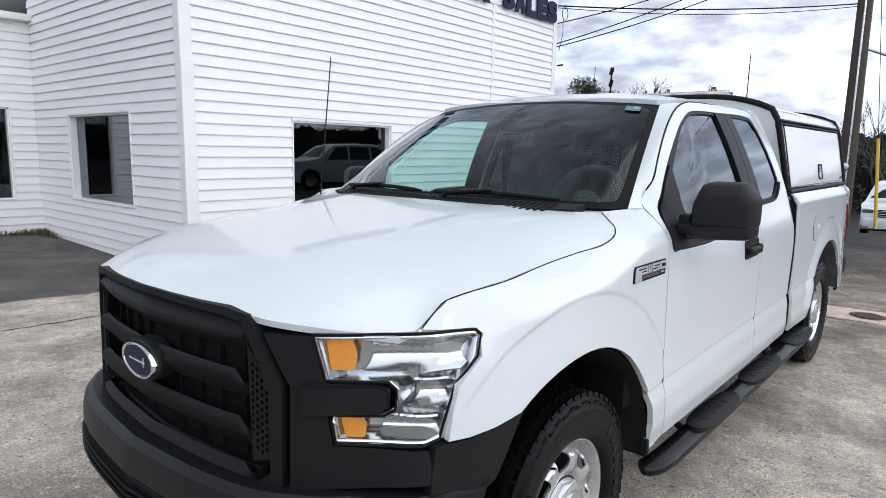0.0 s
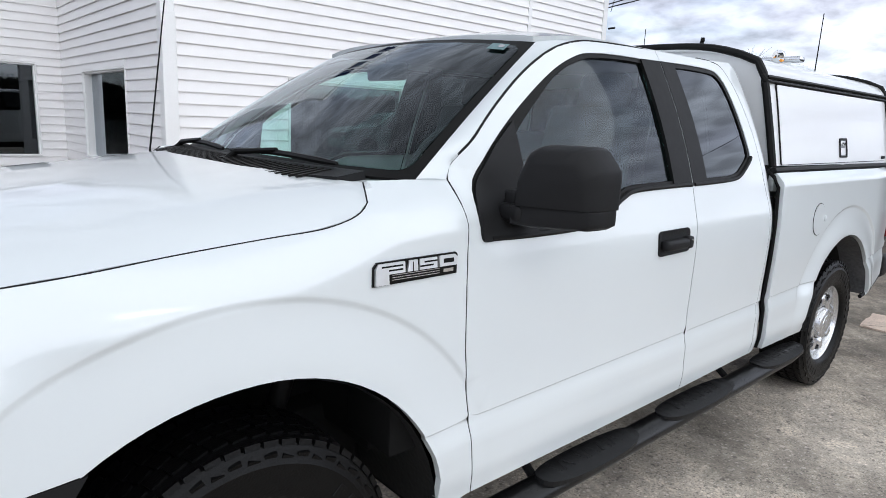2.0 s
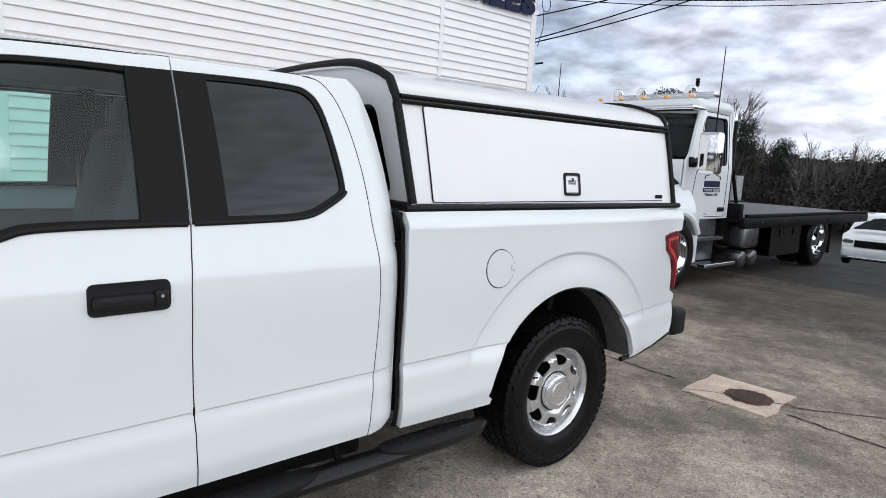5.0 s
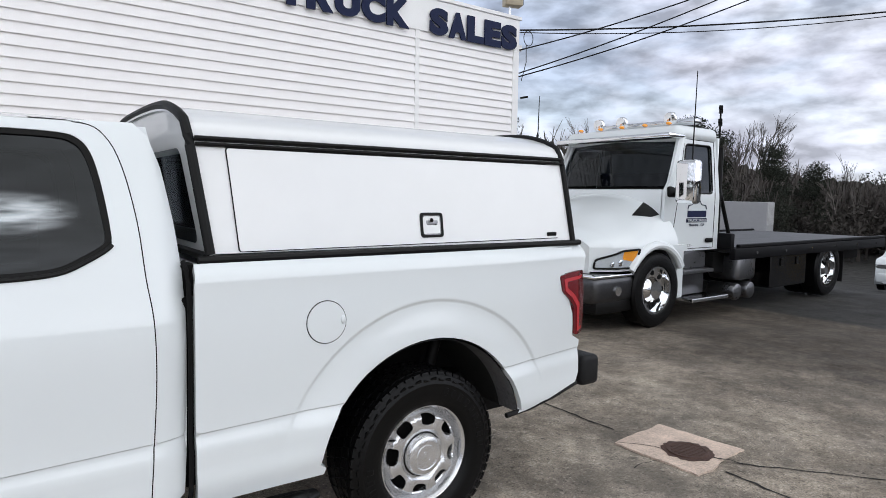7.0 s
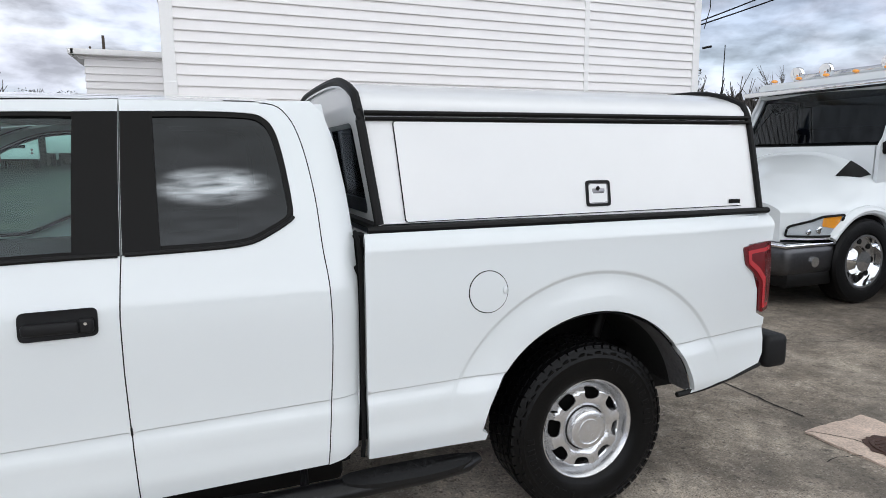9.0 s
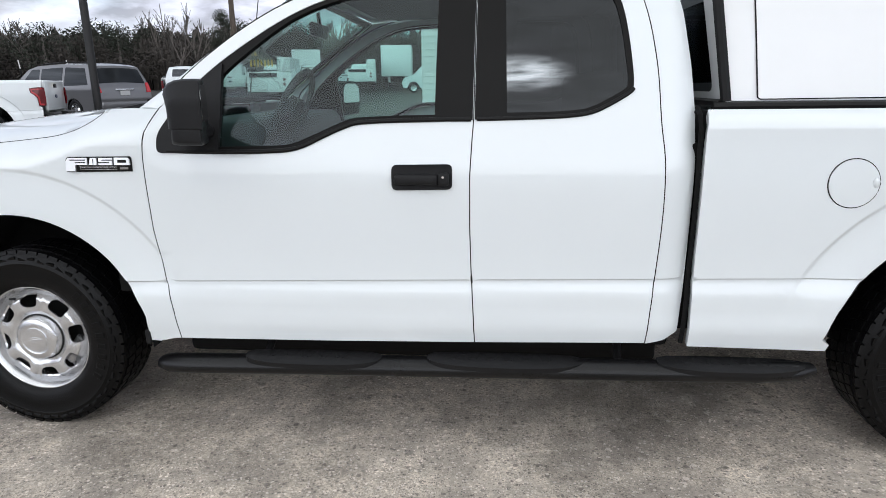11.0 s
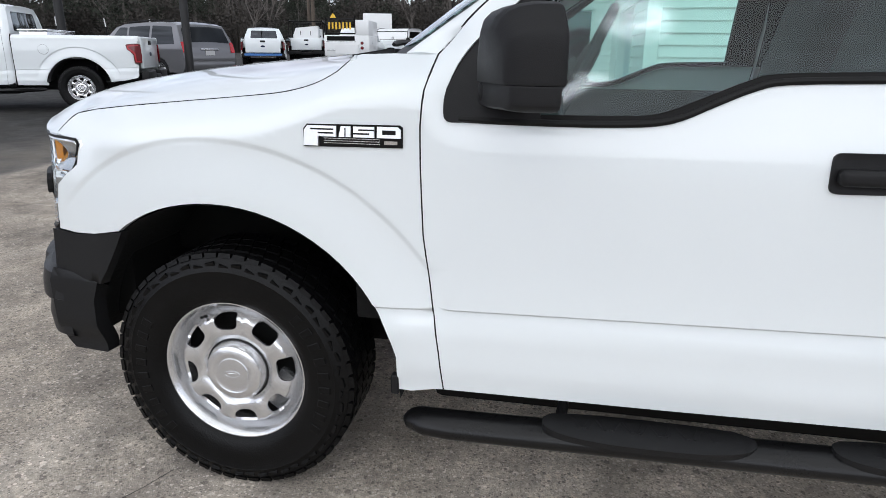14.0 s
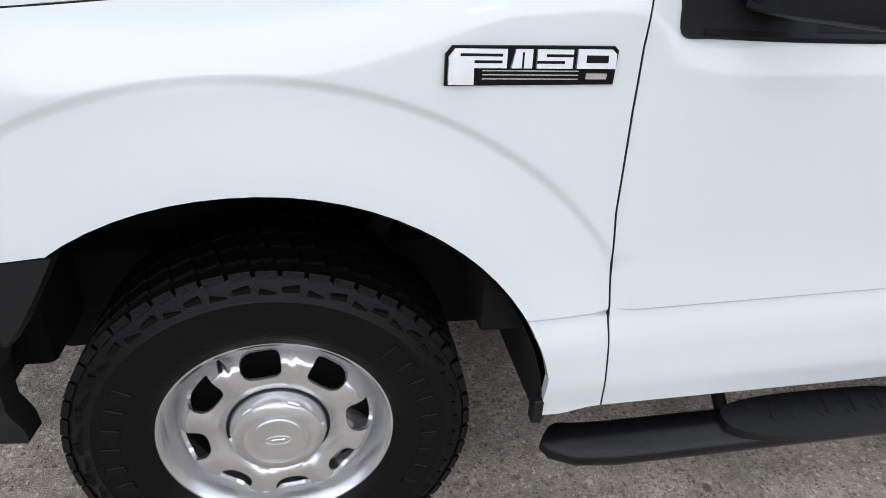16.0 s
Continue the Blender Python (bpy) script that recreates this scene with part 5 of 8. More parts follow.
    for a, b in zip(rows_, rows_[1:]):
        for i in range(len(bp) - 1):
            bb.faces.new((a[i], a[i + 1], b[i + 1], b[i]))
    bmesh.ops.recalc_face_normals(bb, faces=bb.faces)
    bumper = part("front_bumper", bb, BUMPER_GREY, truck, "dark grey and black front bumper", smooth=32)
    for z in (0.472, 0.498, 0.524):
        sl = tube_bm([bump(-0.62 + 1.24 * k / 20, (0.052, z)) for k in range(21)], 0.008, 6)
        part("intake_slat", sl, SATIN, bumper)
    # aerial on the passenger's fender
    part("aerial", tube_bm([(0.325, 0.765, 1.26), (0.330, 0.767, 1.32), (0.44, 0.81, 2.02)], [0.008, 0.004, 0.0028], 6), RUBBER, truck, "thin black aerial")

    # ---- cabin ----
    seat = bmesh.new()
    for y in (-0.40, 0.40):
        join(seat, box_bm(1.35, 1.86, y - 0.26, y + 0.26, 0.92, 1.06, 0.05, 3))
        b = box_bm(-0.07, 0.07, -0.26, 0.26, 0.0, 0.62, 0.05, 3)
        join(seat, b, Matrix.Translation((1.80, y, 0.98)) @ Matrix.Rotation(radians(14), 4, 'Y'))
        b = box_bm(-0.045, 0.045, -0.13, 0.13, 0.0, 0.17, 0.04, 3)
        join(seat, b, Matrix.Translation((1.955, y, 1.57)) @ Matrix.Rotation(radians(10), 4, 'Y'))
    join(seat, box_bm(2.3, 2.44, -0.65, 0.65, 0.95, 1.46, 0.05, 3))
    part("seats", seat, CLOTH, truck, "grey cloth seats")
    dash = box_bm(0.48, 0.95, -0.72, 0.72, 0.95, 1.27, 0.06, 3)
    part("dashboard", dash, GREY_TRIM, truck, "dark grey dashboard")
    part("cab_floor", box_bm(0.62, 2.5, -0.85, 0.85, 0.60, 0.64, 0.01), GREY_TRIM, truck)
    for s in (-1, 1):
        part("door_lining", box_bm(0.72, 2.45, s * 0.84, s * 0.885, 0.66, 1.17, 0.01), GREY_TRIM, truck)
    wheel_s = lathe_bm([(0.195 - 0.014 * math.cos(2 * math.pi * k / 10), 0.014 * math.sin(2 * math.pi * k / 10)) for k in range(11)], 40, "z")
    join(wheel_s, box_bm(-0.012, 0.012, -0.19, 0.19, -0.012, 0.008, 0.005, 1))
    join(wheel_s, cyl_bm(0.07, 0.05, 24))
    wheel_s.transform(Matrix.Translation((1.005, -0.40, 1.30)) @ Matrix.Rotation(radians(-65), 4, 'Y'))
    part("steering_wheel", wheel_s, GREY_TRIM, truck, "black steering wheel")
    part("column", tube_bm([(1.0, -0.40, 1.295), (0.85, -0.40, 1.20)], 0.045, 12), GREY_TRIM, truck)
    patch("inspection_sticker", [(-0.90, 0.885), (-0.80, 0.885), (-0.80, 0.94), (-0.90, 0.94)], lambda u, v: windscreen(u, v) + Vector((-0.004, 0, 0.006)), (-1, 0, 1), STICKER, truck, "small pale green windscreen sticker", step=0.05, thick=0.001)
    patch("sticker_bar", [(-0.888, 0.902), (-0.856, 0.902), (-0.856, 0.925), (-0.888, 0.925)], lambda u, v: windscreen(u, v) + Vector((-0.005, 0, 0.008)), (-1, 0, 1), STEEL, truck, "plain grey mark", step=0.05, thick=0.001)
    part("rear_view_mirror", box_bm(1.02, 1.05, -0.13, 0.13, 1.645, 1.715, 0.015, 2), SATIN, truck)
    part("mirror_stem", tube_bm([(1.04, 0, 1.70), (1.035, 0, 1.765)], 0.01, 8), SATIN, truck)
    return truck


hero = build_pickup("white extended-cab pickup truck with black trim, parked on concrete", "pickup truck")


# ---- topper on the bed ----
LATCH_STEEL = material("latch_steel", (0.33, 0.33, 0.34), 0.32, 0.9, vary=0.2, rough_vary=0.1)


top_half = curve_of((1.33, 0.870), (1.5, 0.842), (1.70, 0.806), (1.78, 0.787))


def build_topper():
    topper = thing("truck_topper", "white fibreglass truck topper with black trim on the bed", "truck topper")
    x0 = lambda z: 2.765 - 0.120 * (z - 1.335)
    x1 = lambda z: 4.708 - 0.06 * (z - 1.335)
    for s in (-1, 1):
        def sw(x, z, d=0.0, s=s):
            return (x, s * (top_half(z) - d), z)
        side = [(x0(1.345), 1.345), (x1(1.345), 1.345), (x1(1.78), 1.785), (x0(1.78), 1.785)]
        shell = patch("side_wall", side, sw, (0, s, 0.2), TOPPER_PAINT, topper, "white topper side wall", step=0.08, thick=0.02)
        hatch = fillet([(2.862, 1.352), (4.58, 1.362), (4.545, 1.748), (2.835, 1.742)], 0.012)
        door = patch("side_hatch", hatch, lambda x, z: sw(x, z, -0.010), (0, s, 0.2), TOPPER_PAINT, topper, "white hinged side hatch", step=0.1, thick=0.010)
        part("hatch_gap", tube_bm([sw(x, z, -0.003) for x, z in dense(hatch + hatch[:1], 0.1, False)], 0.004, 5, False), RUBBER, door)
        for dz, r in ((1.774, 0.013), (1.752, 0.010)):
            part("drip_rail", tube_bm([sw(x0(dz) + 0.01, dz, -0.008), sw(3.5, dz + 0.004, -0.008), sw(x1(dz) - 0.01, dz + 0.008, -0.008)], r, 8, True, 0.8), SATIN, topper, "black drip rail")
        latch_f = fillet([(3.690, 1.384), (3.815, 1.384), (3.815, 1.497), (3.690, 1.497)], 0.016)
        latch_h = fillet([(3.702, 1.396), (3.803, 1.396), (3.803, 1.485), (3.702, 1.485)], 0.012)
        latch = patch("hatch_latch", latch_f, lambda x, z: sw(x, z, -0.016), (0, s, 0.2), RUBBER, topper, "steel paddle latch in a black frame", step=0.03, thick=0.010, holes=[latch_h])
        tray = patch("latch_tray", latch_h, lambda x, z: sw(x, z, -0.013 + 0.022 * smooth_step(0, 0.02, min(x - 3.702, 3.803 - x, z - 1.396, 1.485 - z))), (0, s, 0.2), LATCH_STEEL, latch, "brushed steel tray", step=0.010, thick=0.004)
        pad = box_bm(3.722, 3.790, s * 0.848, s * 0.862, 1.425, 1.462, 0.006, 2)
        part("latch_paddle", pad, LATCH_STEEL, latch)
        part("latch_lock", cyl_bm(0.010, 0.022, 14, Matrix.Translation((3.745, s * 0.862, 1.462)) @ Matrix.Rotation(radians(90), 4, 'X')), CHROME, latch)
        mk = box_bm(4.49, 4.56, s * 0.873, s * 0.8775, 1.372, 1.392, 0.002, 1)
        part("maker_mark", mk, SATIN, topper, "small dark badge bar")
        gasket = tube_bm([(2.70, s * 0.900, 1.327), (3.6, s * 0.900, 1.330), (4.735, s * 0.880, 1.332)], 0.017, 8, True, 0.9)
        part("base_gasket", gasket, RUBBER, topper, "black rubber bed seal")
    # rounded roof
    def crown(x, v):
        a = abs(v)
        y = math.copysign(0.787 * (a if a < 0.8 else 0.8 + 0.2 * math.sin((a - 0.8) / 0.2 * math.pi / 2)) , v)
        z = 1.785 + 0.128 * (1 - a**6) + 0.02 * (1 - a * a)
        return (x, y, z)
    fx = lambda v: 2.705 - 0.03 * (1 - abs(v) ** 3)
    rx = lambda v: 4.69 + 0.05 * (1 - abs(v) ** 3)
    vs = [k / 12 for k in range(-12, 13)]
    patch("topper_roof", [(fx(v), v) for v in vs] + [(rx(v), v) for v in reversed(vs)], crown, (0, 0, 1), TOPPER_PAINT, topper, "white rounded topper roof", step=0.07, thick=0.02)
    # front and rear walls with black edge trim
    for end, xx, nx in (("front", lambda z: x0(min(z, 1.78)) - 0.012 - 0.08 * max(0, z - 1.78), -1), ("rear", lambda z: x1(min(z, 1.78)) - 0.02, 1)):
        prof = [(-top_half(1.34), 1.34)] + [(-top_half(z), z) for z in (1.5, 1.7, 1.78)] + [crown(0, v)[1:] for v in vs[1:-1]] + [(top_half(z), z) for z in (1.78, 1.7, 1.5)] + [(top_half(1.34), 1.34)]
        win = fillet([(-0.73, 1.375), (0.73, 1.375), (0.64, 1.745), (-0.64, 1.745)] if end == "front" else [(-0.66, 1.42), (0.66, 1.42), (0.58, 1.76), (-0.58, 1.76)], 0.05)
        w = patch(end + "_wall", prof, lambda y, z: (xx(z), y, z), (nx, 0, 0), TOPPER_PAINT, topper, "white topper " + end + " wall", step=0.09, thick=0.02, holes=[win])
        patch(end + "_window", win, lambda y, z: (xx(z), y, z), (nx, 0, 0), GLASS_DARK, w, "dark window", step=0.15, thick=0.004)
        part(end + "_trim", tube_bm([(xx(z), y * 1.006, z + 0.004) for y, z in dense(prof, 0.06, False)], 0.019 if end == "front" else 0.016, 8), RUBBER, topper, "black rubber edge trim")
        part(end + "_sill_trim", box_bm(xx(1.34) - 0.02, xx(1.34) + 0.02, -0.86, 0.86, 1.318, 1.35, 0.008, 1), RUBBER, topper)
    return topper


build_topper()


# ---- ground: one sheet that climbs gently towards the far lot ----
def ground_z(x, y):
    s = -0.6 * x + 0.8 * y - 2.4
    s = 0.5 * (s + math.sqrt(s * s + 1.0))
    fall = 0.5 * (x - 14.4 + math.sqrt((x - 14.4) ** 2 + 0.5))
    rise = 0.013 * min(s, 40.0) + 0.014 * (s - 0.5 * (s - 10.4 + math.sqrt((s - 10.4) ** 2 + 4.0)))
    rise += 0.030 * min(max(0.0, s - 30.0), 15.0)
    return rise - 0.12 * min(max(0.0, fall - 0.03), 22.0) - 0.006


def concrete_material():
    m = bpy.data.materials.new("concrete_and_asphalt")
    m.use_nodes = True
    n, l = m.node_tree.nodes, m.node_tree.links
    b = n["Principled BSDF"]
    co = n.new("ShaderNodeTexCoord")
    sep = n.new("ShaderNodeSeparateXYZ")
    l.new(co.outputs["Object"], sep.inputs[0])

    def noise_of(scale, detail=6, rough=0.6):
        t = n.new("ShaderNodeTexNoise")
        t.inputs["Scale"].default_value, t.inputs["Detail"].default_value, t.inputs["Roughness"].default_value = scale, detail, rough
        l.new(co.outputs["Object"], t.inputs["Vector"])
        return t.outputs["Fac"]

    def ramp(src, *stops):
        r = n.new("ShaderNodeValToRGB")
        els = r.color_ramp.elements
        while len(els) < len(stops):
            els.new(0.5)
        for e, (p, c) in zip(els, stops):
            e.position, e.color = p, (*c, 1)
        l.new(src, r.inputs["Fac"])
        return r.outputs["Color"]

    def math_of(op, a, bb):
        x = n.new("ShaderNodeMath")
        x.operation = op
        for i, v in enumerate((a, bb)):
            if isinstance(v, (int, float)):
                x.inputs[i].default_value = v
            else:
                l.new(v, x.inputs[i])
        return x.outputs[0]

    def mixc(fac, a, c, mode='MIX'):
        x = n.new("ShaderNodeMixRGB")
        x.blend_type = mode
        if isinstance(fac, (int, float)):
            x.inputs["Fac"].default_value = fac
        else:
            l.new(fac, x.inputs["Fac"])
        for k, v in (("Color1", a), ("Color2", c)):
            if isinstance(v, tuple):
                x.inputs[k].default_value = (*v, 1)
            else:
                l.new(v, x.inputs[k])
        return x.outputs[0]

    def rng(src, a, c, lo=0.0, hi=1.0):
        r = n.new("ShaderNodeMapRange")
        r.interpolation_type = 'SMOOTHSTEP'
        for k, v in zip(("From Min", "From Max", "To Min", "To Max"), (a, c, lo, hi)):
            r.inputs[k].default_value = v
        l.new(src, r.inputs["Value"])
        return r.outputs[0]

    base = ramp(noise_of(1.3, 9, 0.68), (0.36, (0.34, 0.305, 0.272)), (0.50, (0.585, 0.530, 0.468)), (0.64, (0.81, 0.742, 0.662)))
    # sand and pebbles of the worn face
    vor = n.new("ShaderNodeTexVoronoi")
    vor.inputs["Scale"].default_value = 150
    l.new(co.outputs["Object"], vor.inputs["Vector"])
    peb = rng(vor.outputs["Distance"], 0.05, 0.42)
    speck = mixc(rng(noise_of(48, 6, 0.8), 0.38, 0.64), (0.14, 0.125, 0.114), (0.60, 0.548, 0.50))
    conc = mixc(0.28, base, speck)
    conc = mixc(math_of('MULTIPLY', peb, 0.20), conc, (0.40, 0.375, 0.335))
    grain = n.new("ShaderNodeSeparateXYZ")
    l.new(vor.outputs["Color"], grain.inputs[0])
    stones = mixc(rng(grain.outputs["X"], 0.15, 0.9), (0.55, 0.53, 0.50), (1.42, 1.38, 1.30))
    conc = mixc(rng(noise_of(2.6, 5, 0.65), 0.34, 0.60, 0.15, 0.50), conc, stones, 'MULTIPLY')
    # single pale and dark pebbles laid bare by wear
    for size, lo_c, hi_c, share in ((34, (0.17, 0.150, 0.138), (0.74, 0.68, 0.625), 0.91), (62, (0.17, 0.152, 0.140), (0.84, 0.775, 0.715), 0.82), (115, (0.13, 0.117, 0.107), (0.80, 0.745, 0.69), 0.76)):
        pv_ = n.new("ShaderNodeTexVoronoi")
        pv_.inputs["Scale"].default_value = size
        l.new(co.outputs["Object"], pv_.inputs["Vector"])
        pick = n.new("ShaderNodeSeparateXYZ")
        l.new(pv_.outputs["Color"], pick.inputs[0])
        core_ = rng(pv_.outputs["Distance"], 0.46, 0.30)
        conc = mixc(math_of('MULTIPLY', core_, rng(pick.outputs["Y"], share, share + 0.06, 0.0, 0.8)), conc, hi_c)
        conc = mixc(math_of('MULTIPLY', core_, rng(pick.outputs["X"], share, share + 0.05, 0.0, 0.75)), conc, lo_c)
    far_slab = rng(math_of('ADD', sep.outputs["X"], math_of('MULTIPLY', math_of('SUBTRACT', noise_of(0.7, 5), 0.5), 3.0)), 2.9, 5.6)
    blotch = mixc(rng(noise_of(1.7, 10, 0.72), 0.36, 0.62), (0.54, 0.52, 0.495), (1.17, 1.15, 1.11))
    streak = mixc(rng(noise_of(9.0, 6, 0.7), 0.34, 0.66), (0.76, 0.75, 0.73), (1.16, 1.14, 1.11))
    conc = mixc(math_of('ADD', math_of('MULTIPLY', far_slab, 0.28), 0.60), conc, mixc(1.0, blotch, streak, 'MULTIPLY'), 'MULTIPLY')
    conc = mixc(far_slab, conc, mixc(1.0, conc, (0.66, 0.65, 0.635), 'MULTIPLY'))
    front_slab = rng(math_of('ADD', sep.outputs["X"], math_of('MULTIPLY', math_of('SUBTRACT', noise_of(0.8, 5), 0.5), 1.6)), -0.5, -1.7)
    conc = mixc(front_slab, conc, mixc(1.0, conc, (0.77, 0.76, 0.75), 'MULTIPLY'))
    # the concrete grows much darker from about x 6.3 to 9
    far_dark = rng(math_of('ADD', sep.outputs["X"], math_of('MULTIPLY', math_of('SUBTRACT', noise_of(0.9, 6), 0.5), 3.0)), 6.3, 9.0)
    conc = mixc(math_of('MULTIPLY', far_dark, 0.92), conc, mixc(1.0, conc, (0.23, 0.22, 0.215), 'MULTIPLY'))
    stain = math_of('MAXIMUM', rng(noise_of(0.55, 6, 0.72), 0.52, 0.66), rng(noise_of(2.4, 7, 0.75), 0.56, 0.68, 0.0, 0.7))
    conc = mixc(math_of('MULTIPLY', stain, 0.5), conc, (0.105, 0.096, 0.084))
    drips = rng(noise_of(7.0, 4, 0.6), 0.66, 0.72)
    conc = mixc(math_of('MULTIPLY', drips, 0.5), conc, (0.06, 0.057, 0.053))
    asph = mixc(rng(noise_of(160, 3), 0.4, 0.7), (0.048, 0.046, 0.044), (0.165, 0.156, 0.146))
    asph = mixc(rng(noise_of(0.8, 6, 0.7), 0.4, 0.65), asph, mixc(0.6, asph, (0.21, 0.185, 0.155)))
    # asphalt lies past the slab's edge, by the building and on the far lot
    wob = math_of('MULTIPLY', math_of('SUBTRACT', noise_of(1.1, 4), 0.5), 0.35)
    a1 = rng(math_of('ADD', sep.outputs["Y"], wob), 5.02, 5.12)
    a1 = math_of('MULTIPLY', a1, rng(math_of('MULTIPLY', sep.outputs["X"], -1.0), -2.6, -2.3))
    a2 = rng(math_of('ADD', math_of('MULTIPLY', sep.outputs["X"], -1.0), wob), 4.6, 4.9)
    a3 = rng(math_of('ADD', sep.outputs["X"], wob), 11.0, 11.3)
    asphalt = math_of('MAXIMUM', math_of('MAXIMUM', a1, a2), a3)
    asph = mixc(math_of('MAXIMUM', rng(sep.outputs["X"], 9.0, 11.0), rng(math_of('MULTIPLY', sep.outputs["X"], -1.0), 4.6, 7.5)), asph, mixc(0.85, asph, (0.022, 0.022, 0.022)))
    col = mixc(asphalt, conc, asph)
    l.new(col, b.inputs["Base Color"])
    rr = rng(noise_of(2.2, 6, 0.7), 0.35, 0.7, 0.68, 0.92)
    b.inputs["Specular IOR Level"].default_value = 0.25
    l.new(rr, b.inputs["Roughness"])
    h = math_of('ADD', math_of('MULTIPLY', noise_of(130, 4), 0.6), math_of('MULTIPLY', noise_of(14, 5), 0.9))
    h = math_of('ADD', h, math_of('MULTIPLY', peb, 0.25))
    bp = n.new("ShaderNodeBump")
    bp.inputs["Strength"].default_value, bp.inputs["Distance"].default_value = 0.55, 0.012
    l.new(h, bp.inputs["Height"])
    l.new(bp.outputs[0], b.inputs["Normal"])
    return m


CONCRETE = concrete_material()
xs = sorted({*np.round(np.arange(-12, 16.1, 0.5), 2).tolist(), *(-900, -500, -250, -120, -70, -45, -32, -24, -18, -15), *(18, 22, 28, 38, 55, 90, 160, 300, 600, 900)})
ys = sorted({*np.round(np.arange(-12, 16.1, 0.5), 2).tolist(), *(-900, -500, -250, -120, -70, -40, -25, -17), *(18, 22, 28, 36, 48, 65, 90, 140, 260, 500, 900)})
gv = [(x, y, ground_z(x, y)) for x in xs for y in ys]
gf = [(i * len(ys) + j, (i + 1) * len(ys) + j, (i + 1) * len(ys) + j + 1, i * len(ys) + j + 1) for i in range(len(xs) - 1) for j in range(len(ys) - 1)]
gm = bpy.data.meshes.new("ground")
gm.from_pydata(gv, [], gf)
gm.polygons.foreach_set("use_smooth", [True] * len(gf))
ground = link("ground", gm, CONCRETE)
tagged(ground, "worn grey concrete yard with dark asphalt beyond", "ground", kind="structure")

JOINT = material("joint_dirt", (0.018, 0.016, 0.014), 0.9, vary=0.4, vscale=20)
PATCH_C = material("pale_new_concrete", (0.72, 0.575, 0.475), 0.85, bump=0.5, scale=90, vary=0.55, vscale=5)
IRON = material("rusty_iron", (0.095, 0.054, 0.042), 0.7, 0.3, bump=0.5, scale=90, vary=0.45, vscale=14)


def crack(name, points, w, label):
    """A thin uneven crack or joint lying in the slab."""
    rnd = random.Random(len(name) + int(100 * points[0][0]) + int(10 * points[-1][1]))
    pts = dense([Vector((x, y)).to_3d() for x, y in points], 0.06, False)
    bm = bmesh.new()
    prev = None
    for i, p in enumerate(pts):
        d = (Vector(pts[min(i + 1, len(pts) - 1)]) - Vector(pts[max(0, i - 1)])).normalized()
        nrm = Vector((-d.y, d.x, 0))
        c = Vector(p) + nrm * rnd.uniform(-1, 1) * w * 0.9
        hw = w * rnd.uniform(0.35, 0.8)
        z = ground_z(c.x, c.y) + (0.017 if 5.28 < c.x < 5.94 and -1.32 < c.y < -0.66 else 0.004)
        row = [bm.verts.new((*(c + nrm * k * hw).to_2d(), z)) for k in (-1, 1)]
        if prev:
            bm.faces.new((prev[0], row[0], row[1], prev[1]))
        prev = row
    return tagged(part(name, bm, JOINT, None, smooth=0), label, "joint", kind="structure")


crack("slab_joint", [(5.50, 3.9), (5.53, 1.5), (5.51, -0.55)], 0.012, "dirty joint between concrete slabs")
crack("slab_joint", [(5.52, -1.35), (5.51, -3.0), (5.50, -9.0)], 0.014, "dirty joint between concrete slabs")
crack("slab_joint", [(-5.0, 4.09), (-1.0, 4.09), (5.2, 4.07)], 0.014, "dirty joint between concrete slabs")
crack("crack", [(-0.75, -1.75), (-0.49, -1.40), (-0.39, -1.20), (-0.315, -1.09), (-0.25, -0.95)], 0.003, "fine crack in the concrete")
crack("crack", [(4.46, -1.45), (4.48, -1.65), (4.40, -1.82), (4.0, -2.5)], 0.002, "fine crack in the concrete")
crack("crack", [(6.0, 0.9), (7.2, 0.5), (8.4, 0.75), (10.0, 0.2)], 0.003, "fine crack in the concrete")

# pale patch with the manhole
pv = [(x + 0.022, y) for x, y in ((5.834, -0.672), (5.87, -0.95), (5.906, -1.241), (5.66, -1.26), (5.45, -1.30), (5.323, -1.29), (5.31, -1.0), (5.294, -0.721), (5.55, -0.69))]
rag = random.Random(5)
pv = [(x + rag.uniform(-0.006, 0.006), y + rag.uniform(-0.006, 0.006)) for x, y in dense(pv, 0.05)]
slab = patch("concrete_patch", pv, lambda x, y: (x, y, 0.006 + 0.003 * math.sin(9 * x + 4 * y)), (0, 0, 1), PATCH_C, None, step=0.05, thick=0.012)
tagged(slab, "pale newer concrete patch set into the yard", "concrete patch", kind="structure")
grime = patch("patch_grime", [(5.587 + (0.148 + rag.uniform(-0.014, 0.018)) * math.cos(2 * math.pi * k / 40), -1.065 + (0.148 + rag.uniform(-0.014, 0.018)) * math.sin(2 * math.pi * k / 40)) for k in range(40)], lambda x, y: (x, y, 0.0125), (0, 0, 1), IRON, None, step=0.06, thick=0.002)
tagged(grime, "rust-brown grime round the manhole cover", "stain", kind="structure")
crack("slab_joint", [(5.62, -1.20), (5.78, -1.42), (5.95, -1.62), (6.5, -2.3)], 0.010, "dirty joint between concrete slabs")
crack("crack", [(5.33, -0.73), (5.45, -0.86), (5.49, -0.95)], 0.006, "fine crack in the concrete")
crack("crack", [(5.12, -1.02), (5.22, -1.0), (5.33, -1.06)], 0.005, "fine crack in the concrete")
cover_mh = thing("manhole_cover", "small round rusty iron manhole cover in a pale concrete patch", "manhole cover")
mh = lathe_bm([(0.0, 0.016), (0.104, 0.016), (0.108, 0.020), (0.123, 0.020), (0.129, 0.004)], 40, "z")
mh.transform(Matrix.Translation((5.587, -1.065, 0)))
part("lid", mh, IRON, cover_mh)
rb = bmesh.new()
